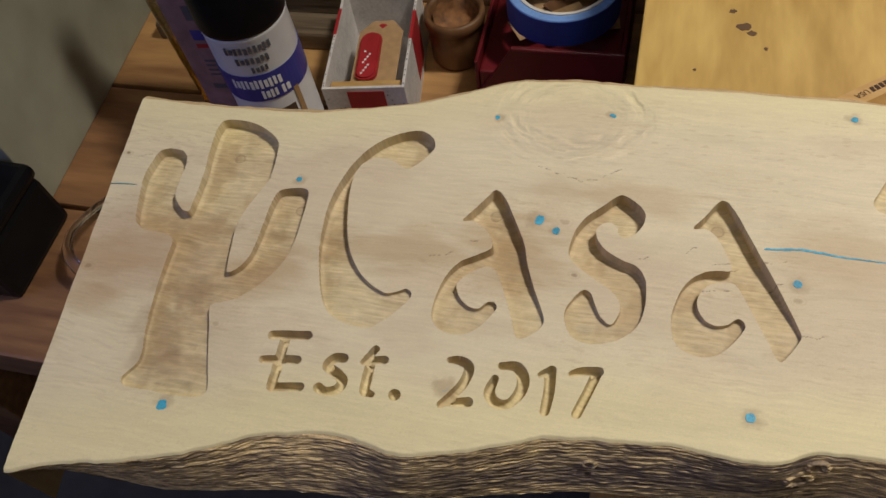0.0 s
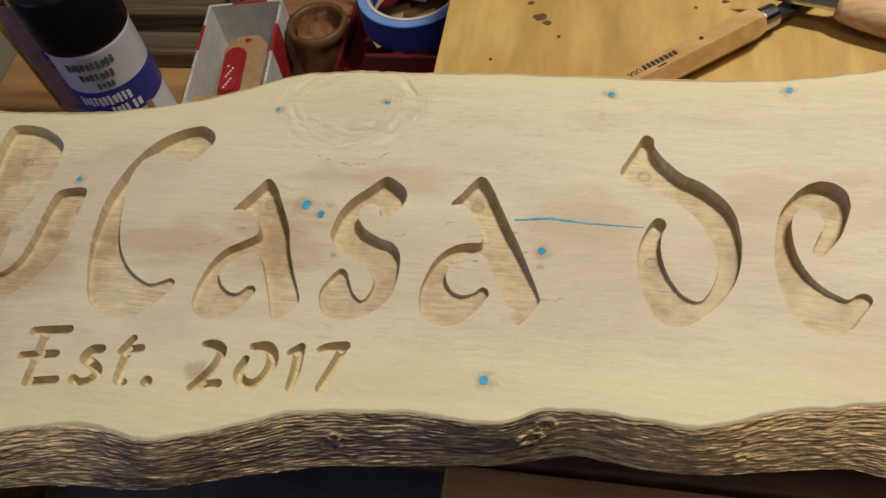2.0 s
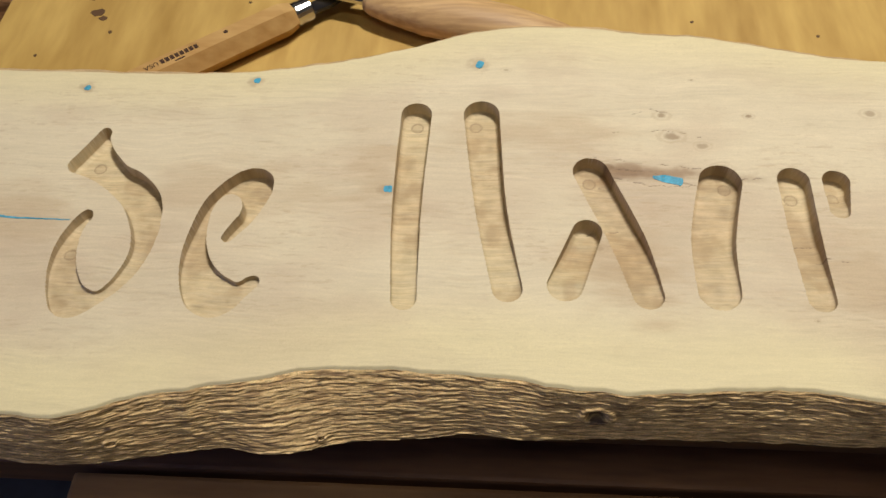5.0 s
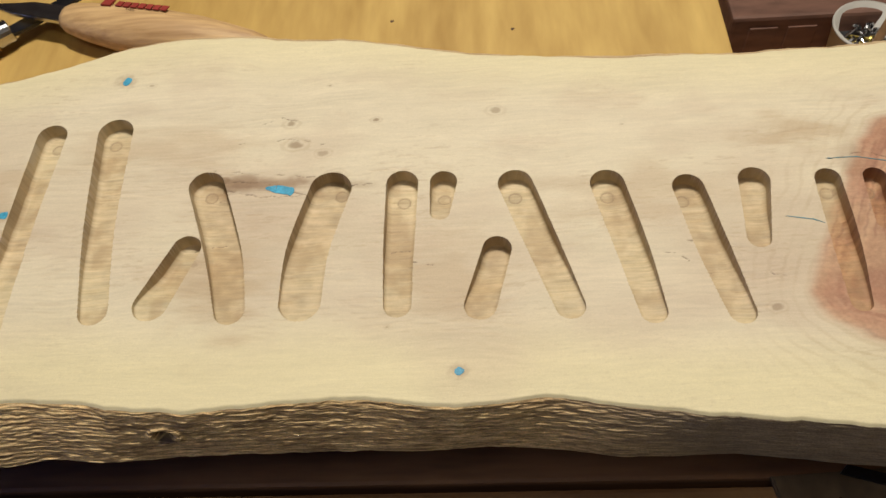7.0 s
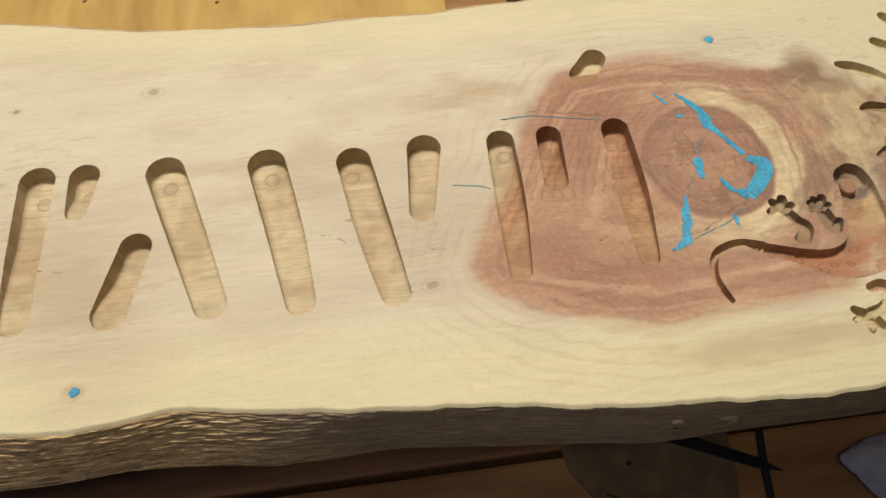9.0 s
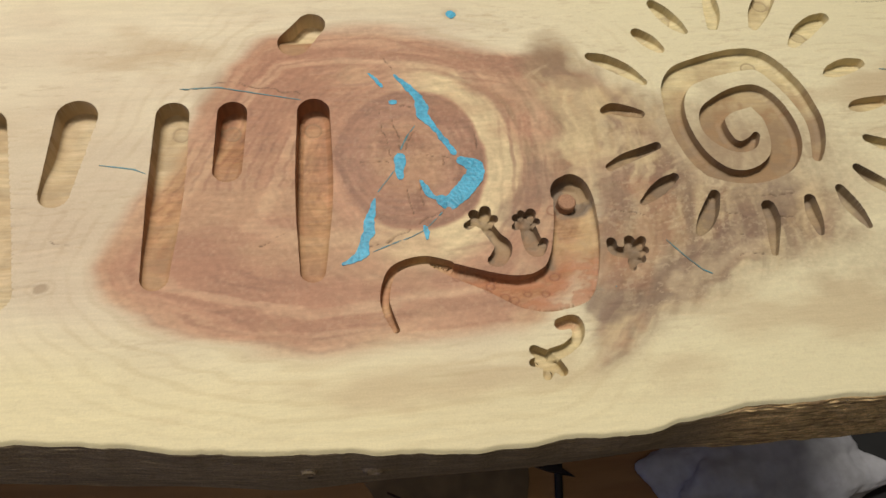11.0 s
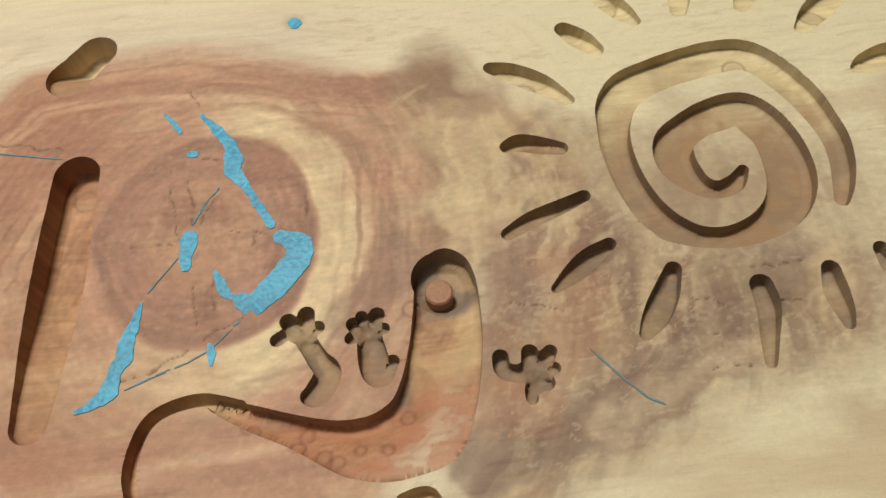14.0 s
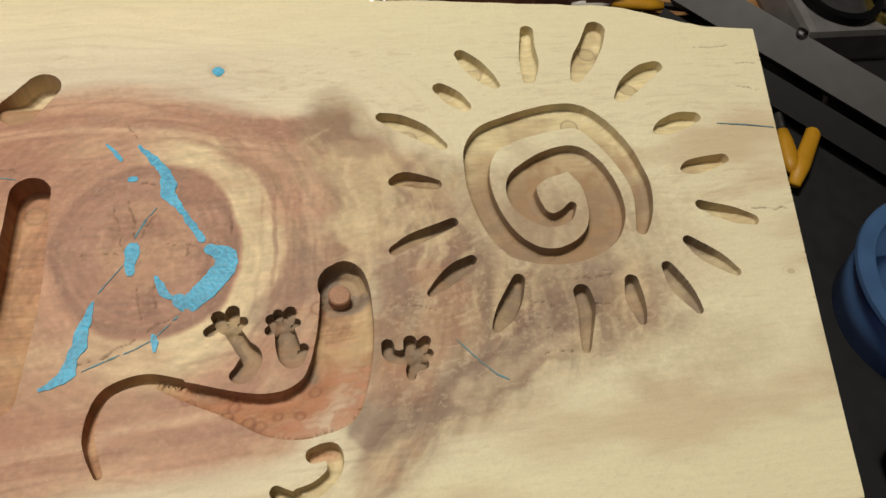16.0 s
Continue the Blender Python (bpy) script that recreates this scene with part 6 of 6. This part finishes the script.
# red tin with card scraps, tape roll on its rim
TN = (0.722, 0.895, BENCH_Z)
tin = thing("red_tin", TN, "dark red open tin tray with card scraps", "tin")
rx, ry, hz, deck = 0.063, 0.075, 0.075, 0.046
part("base", box(0.668, TN[0] + rx - 0.0035, TN[1] - ry + 0.0035, TN[1] + ry - 0.0035, BENCH_Z, BENCH_Z + deck, 0.002), DARK_RED, tin)
wall = prism([(0.652, BENCH_Z), (TN[0] + rx, BENCH_Z), (TN[0] + rx, BENCH_Z + hz), (0.697, BENCH_Z + hz)], 0, 0.003, 0.0008)
bmesh.ops.transform(wall, matrix=Matrix(((1, 0, 0, 0), (0, 0, -1, TN[1] - ry + 0.003), (0, 1, 0, 0), (0, 0, 0, 1))), verts=wall.verts)
part("front_wall", wall, DARK_RED, tin, "slanted dark red front")
part("rolled_rim", tube([(0.697, TN[1] - ry + 0.0015, BENCH_Z + hz), (TN[0] + rx, TN[1] - ry + 0.0015, BENCH_Z + hz)], 0.0022, 10), DARK_RED, tin)
part("back_wall", box(0.665, TN[0] + rx, TN[1] + ry - 0.003, TN[1] + ry, BENCH_Z, BENCH_Z + hz, 0.001), DARK_RED, tin)
part("side_wall", box(TN[0] + rx - 0.003, TN[0] + rx, TN[1] - ry + 0.0032, TN[1] + ry - 0.0032, BENCH_Z, BENCH_Z + hz, 0.001), DARK_RED, tin)
part("side_wall", box(0.6645, 0.6675, TN[1] - ry + 0.0032, TN[1] + ry - 0.0032, BENCH_Z, BENCH_Z + 0.056, 0.001), DARK_RED, tin)
for k, (x, y, s, t) in enumerate(((0.700, 0.90, 0.017, 20), (0.735, 0.905, 0.021, 50), (0.757, 0.885, 0.018, 10), (0.72, 0.93, 0.018, 75), (0.705, 0.865, 0.016, 35), (0.75, 0.925, 0.018, 62), (0.735, 0.87, 0.015, 33))):
    pc = thing("card_scrap", (x, y, BENCH_Z + deck + 0.003 * k), "torn brown card scrap lying in the red tin", "card", "card scraps in the tin")
    part("sheet", box(x - s, x + s, y - s * 0.7, y + s * 0.8, BENCH_Z + deck + 0.001 + 0.0032 * k, BENCH_Z + deck + 0.0022 + 0.0032 * k, 0.0004, (2, 2 * (k % 3 - 1), t)), (KRAFT, JAR, TAN_PRINT, CORE)[k % 4], pc)
TP = (0.731, 0.870, BENCH_Z + hz + 0.0025)
tape = thing("tape_roll", TP, "roll of blue masking tape with pale card core", "tape")
part("wound_tape", ring([(0.0380, 0), (0.0454, 0), (0.0454, 0.0235), (0.0380, 0.0235)], TP, 72), TAPE, tape, smooth=False)
part("side_face", ring([(0.0380, 0.0236), (0.0450, 0.0236), (0.0446, 0.0244), (0.0384, 0.0244)], TP, 72), TAPE_SIDE, tape, "light blue wound side")
core = part("core", ring([(0.0353, -0.0002), (0.0379, -0.0002), (0.0379, 0.0248), (0.0353, 0.0248)], TP, 72), CORE, tape, "pale card core")
for k in range(5):
    part("print_bar", patch(0.0346, 0.006, 0.018, 100 + k * 22, 116 + k * 22, TP, 0.0006, 5), BLUE, core)

# upright board, weathered slats, clear strap
pan = thing("upright_board", (0.29, 0.85, BENCH_Z), "grey-green painted board standing upright on the bench", "board")
part("board", box(0.272, 0.296, 0.672, 1.16, BENCH_Z, 1.12, 0.002, (0, 0, 3)), PANEL, pan)
for k, (y, z) in enumerate(((0.897, 0.0), (0.930, 0.0), (0.963, 0.0))):
    sl = thing("weathered_slat", (0.42, y, BENCH_Z), "grey weathered wooden slat stacked at the bench back", "slat", "stacked slats")
    part("plank", crumple(box(0.325, 0.522, y - 0.016, y + 0.014, BENCH_Z, BENCH_Z + 0.02 + 0.018 * k, 0.003), 0.002, 30, k), OLD_WOOD, sl)
# made-up block standing in for the dark gap beside the board
cs = thing("dark_gap_block", (0.22, 0.62, BENCH_Z), "black block added to fill the dark gap beside the upright board", "case")
part("body", box(0.10, 0.335, 0.578, 0.664, BENCH_Z, BENCH_Z + 0.055, 0.006), BLACK, cs)
part("lid", box(0.098, 0.337, 0.576, 0.666, BENCH_Z + 0.0555, BENCH_Z + 0.070, 0.006), BLACK, cs)
part("latch", box(0.20, 0.23, 0.5725, 0.5775, BENCH_Z + 0.04, BENCH_Z + 0.066, 0.001), GREY_METAL, cs)
wr = thing("clear_strap", (0.36, 0.66, BENCH_Z), "bent strip of clear plastic lying on the bench planks", "strap")
part("strip", tube([(0.395 + 0.03 * math.cos(t), 0.655 + 0.055 * math.sin(t), BENCH_Z + 0.006 + 0.012 * (1 + math.sin(2 * t))) for t in (k * 0.3 for k in range(1, 18))], 0.0045, 10, 0.35), WRAP, wr, smooth=True)

# ---- far side: block, cup ----
blk = thing("carved_block", (1.43, 0.905, BENCH_Z), "reddish-brown wooden block with carved recesses on the bench", "block")
part("body", box(1.400, 1.70, 0.872, 0.935, BENCH_Z, BENCH_Z + 0.05, 0.003), BLOCK, blk)
for x in (1.425, 1.455, 1.545, 1.585, 1.62, 1.66):
    part("raised_panel", crumple(box(x - 0.010, x + 0.012, 0.8705, 0.8722, BENCH_Z + 0.008, BENCH_Z + 0.04, 0.0006), 0.001, 90), BLOCK, blk)
CP = (1.498, 0.852, BENCH_Z)
cup = thing("screw_cup", CP, "pale plastic cup full of screws and hardware", "cup")
part("cup_wall", ring([(0.0, 0.0), (0.022, 0), (0.0275, 0.052), (0.0285, 0.0525), (0.0285, 0.0545), (0.0262, 0.0545), (0.0205, 0.003), (0.0, 0.003)], CP, 40), CUP, cup, smooth=True)
part("filling", lathe([(0.0225, 0.026), (0.023, 0.032)], CP, 28), GREY_METAL, cup, "packed grey hardware")
for k in range(20):
    t, rr = k * 2.4, 0.003 + 0.0008 * k
    x, y = CP[0] + rr * math.cos(t), CP[1] + rr * math.sin(t)
    sc = thing("screw", (x, y, BENCH_Z + 0.035), "small metal screw lying in the cup", "screw", "screws in the cup")
    e = Vector((math.cos(t * 1.7), math.sin(t * 1.7), 0.25)) * 0.008
    part("shank", tube([Vector((x, y, BENCH_Z + 0.0365)) - e, Vector((x, y, BENCH_Z + 0.0365)) + e], [0.0008, 0.0014], 8), BRASS if k % 3 == 0 else STEEL, sc)
    part("head", tube([Vector((x, y, BENCH_Z + 0.0365)) + e, Vector((x, y, BENCH_Z + 0.0365)) + e * 1.2], [0.0032, 0.003], 10), BRASS if k % 3 == 0 else STEEL, sc)
br = thing("wooden_stick", (1.51, 0.85, BENCH_Z + 0.03), "brown wooden stick leaning in the screw cup", "stick")
part("stick", tube([(1.497, 0.842, BENCH_Z + 0.012), (1.520, 0.862, BENCH_Z + 0.10)], [0.003, 0.0038], 12), OAK, br)

# ---- beyond the sawn end: rail, tools, tub, cloth ----
rail = thing("black_rail", (1.80, 0.76, BENCH_Z), "black metal clamp rail lying across the bench", "rail")
A, B = Vector((1.715, 0.862, BENCH_Z + 0.036)), Vector((1.97, 0.575, BENCH_Z + 0.036))
part("bar", tube([A, B], 0.017, 4, 1.0), GREY_METAL, rail, "dark grey bar")
part("lower_bar", tube([A + Vector((-0.013, -0.012, -0.022)), B + Vector((-0.013, -0.012, -0.022))], 0.013, 4), BLACK, rail, "black lower flange")
part("bolt", lathe([(0.004, 0), (0.004, 0.002), (0.002, 0.003)], (1.775, 0.794, BENCH_Z + 0.0525), 12), STEEL, rail)
part("foot", box(1.935, 1.975, 0.57, 0.62, BENCH_Z, BENCH_Z + 0.055, 0.004, (0, 0, 40)), BLACK, rail)
for k, (x, y, t, ln, mm, lab) in enumerate(((1.774, 0.728, 52, 0.075, YELLOW, "yellow plastic"), (1.758, 0.726, 80, 0.036, YELLOW, "yellow plastic"), (1.690, 0.872, -10, 0.045, YELLOW, "yellow plastic"), (1.752, 0.872, -20, 0.04, HANDLE, "amber wooden"), (1.655, 0.874, 0, 0.03, CUP, "white plastic"))):
    hd = thing("tool_handle", (x, y, BENCH_Z), lab + " tool handle lying among bench clutter", "tool", "tool handles at the bench end")
    c, s = math.cos(radians(t)), math.sin(radians(t))
    part("grip", tube([(x - c * ln / 2, y - s * ln / 2, BENCH_Z + 0.012), (x - c * ln / 4, y - s * ln / 4, BENCH_Z + 0.012), (x + c * ln / 4, y + s * ln / 4, BENCH_Z + 0.012), (x + c * ln / 2, y + s * ln / 2, BENCH_Z + 0.012)], [0.004, 0.0062, 0.0055, 0.004], 12, 0.7), mm, hd, smooth=True)
    part("shaft", tube([(x + c * ln / 2, y + s * ln / 2, BENCH_Z + 0.012), (x + c * ln * 0.9, y + s * ln * 0.9, BENCH_Z + 0.012)], 0.003, 8), STEEL, hd)
# added black sheet in place of the deep shade at the bench end
dark_sheet = thing("dark_bench_sheet", (1.86, 0.68, BENCH_Z), "thin black sheet added to darken the bench end", "mat")
part("sheet", box(1.60, 2.29, 0.45, 0.868, BENCH_Z, BENCH_Z + 0.002, 0.0005), RUBBER, dark_sheet)
mach = thing("grey_machine", (1.86, 0.90, BENCH_Z), "grey metal bench machine with black ring", "machine")
part("body", box(1.80, 2.02, 0.812, 1.0, BENCH_Z, BENCH_Z + 0.035, 0.006), PALE_METAL, mach)
part("dial", ring([(0.026, 0.0355), (0.032, 0.0355), (0.032, 0.042), (0.026, 0.042)], (1.838, 0.848, BENCH_Z), 40), BLACK, mach, "black ring")
part("hub", lathe([(0.024, 0.0355), (0.024, 0.038), (0.008, 0.039)], (1.838, 0.848, BENCH_Z), 32), GREY_METAL, mach)
part("chuck", lathe([(0.010, 0.0355), (0.011, 0.045), (0.006, 0.053)], (1.872, 0.826, BENCH_Z), 16), STEEL, mach, "bright steel chuck")
part("gold_ring", ring([(0.015, 0.0355), (0.019, 0.0355), (0.019, 0.041), (0.015, 0.041)], (1.872, 0.832, BENCH_Z), 32), BRASS, mach, "brass ring")
part("name_plate", box(1.86, 1.93, 0.872, 0.892, BENCH_Z + 0.0352, BENCH_Z + 0.0362), GREY_PRINT, mach)
TB = (1.795, 0.600, BENCH_Z)
tb = thing("blue_tub", TB, "round blue plastic tub standing on the bench", "tub")
part("wall", ring([(0.0, 0), (0.050, 0), (0.0555, 0.0445), (0.0505, 0.0445), (0.044, 0.004), (0.0, 0.004)], TB, 48), BLUE_TUB, tb, smooth=True)
part("rim", ring([(0.050, 0.0446), (0.0595, 0.0446), (0.0605, 0.046), (0.0605, 0.049), (0.0595, 0.0505), (0.051, 0.0505), (0.050, 0.0495)], TB, 48), BLUE_TUB, tb, "rolled rim")


def cloth(name, centre, size, mat, label, seed):
    root = thing(name, centre, label, "cloth")
    bm = bmesh.new()
    bmesh.ops.create_icosphere(bm, subdivisions=5, radius=1)
    for v in bm.verts:
        k = 1 + 0.30 * noise.noise(v.co * 1.6 + Vector((seed, 0, 0))) + 0.10 * abs(noise.noise(v.co * 4.5 + Vector((0, seed, 0))))
        v.co = Vector((centre[0] + v.co.x * size[0] * k, centre[1] + v.co.y * size[1] * k, max(BENCH_Z + 0.0005, centre[2] + size[2] * 0.7 + v.co.z * size[2] * k)))
    part("folds", bm, mat, root, smooth=True)


cloth("navy_cloth", (1.765, 0.500, BENCH_Z), (0.045, 0.032, 0.022), NAVY, "crumpled navy blue cloth lying on the bench", 3.0)
cloth("grey_cloth", (1.590, 0.490, BENCH_Z), (0.062, 0.027, 0.016), CLOTH, "crumpled grey-blue rag lying on the bench front", 8.0)

# ---- in front under the slab: leather, blade, cable ----
le = thing("leather_scrap", (1.41, 0.49, BENCH_Z), "flat brown leather scrap lying on the bench", "leather")
part("sheet", crumple(prism([(1.366, 0.53), (1.368, 0.516), (1.385, 0.488), (1.40, 0.47), (1.452, 0.466), (1.462, 0.50), (1.464, 0.535)], BENCH_Z + 0.001, BENCH_Z + 0.0045, 0.001), 0.0012, 40), LEATHER, le)
part("punched_hole", lathe([(0.0016, 0), (0.0016, 0.0007)], (1.402, 0.515, BENCH_Z + 0.0046), 10), INK, le)
part("seam", tube([(1.43, 0.470, BENCH_Z + 0.005), (1.40, 0.492, BENCH_Z + 0.0052), (1.385, 0.50, BENCH_Z + 0.005)], 0.0006, 6), INK, le)
kn = thing("thin_knife", (1.46, 0.51, BENCH_Z), "thin black pointed knife lying over the leather", "knife")
part("blade", prism([(1.405, 0.530), (1.43, 0.5225), (1.472, 0.5025), (1.486, 0.4985), (1.474, 0.508), (1.435, 0.528), (1.41, 0.535)], BENCH_Z + 0.0052, BENCH_Z + 0.008, 0.0006), BLUED, kn)
cb = thing("cable", (1.48, 0.5, BENCH_Z), "thin black cable lying across the bench planks", "cable")
part("cord", tube([(1.489, 0.62, BENCH_Z + 0.0025), (1.486, 0.56, BENCH_Z + 0.0025), (1.482, 0.522, BENCH_Z + 0.0025), (1.478, 0.50, BENCH_Z + 0.0025), (1.474, 0.47, BENCH_Z + 0.0025), (1.468, 0.39, BENCH_Z + 0.0025)], 0.0022, 10), RUBBER, cb, smooth=True)

# ---- the lamps that light the bench ----
lamp = thing("work_lamp", (1.24, 0.83, 1.81), "hanging shop lamp over the bench", "lamp")
part("housing", spin(box(1.10, 1.38, 0.77, 0.89, 1.788, 1.82, 0.004), (-15, 0, 0), (1.24, 0.83, 1.788)), GREY_METAL, lamp)
for x in (1.14, 1.34):
    part("hanger", tube([(x, 0.838, 1.83), (x, 0.838, 2.399)], 0.002, 6), BLUED, lamp)
# unseen housing, added to go with the front fill
ceil = thing("fill_lamp_housing", (1.0, 0.0, 2.4), "unseen lamp housing added above the bench front for the fill light", "lamp")
part("housing", box(0.65, 1.35, -0.08, 0.08, 2.345, 2.3995, 0.005), GREY_METAL, ceil)
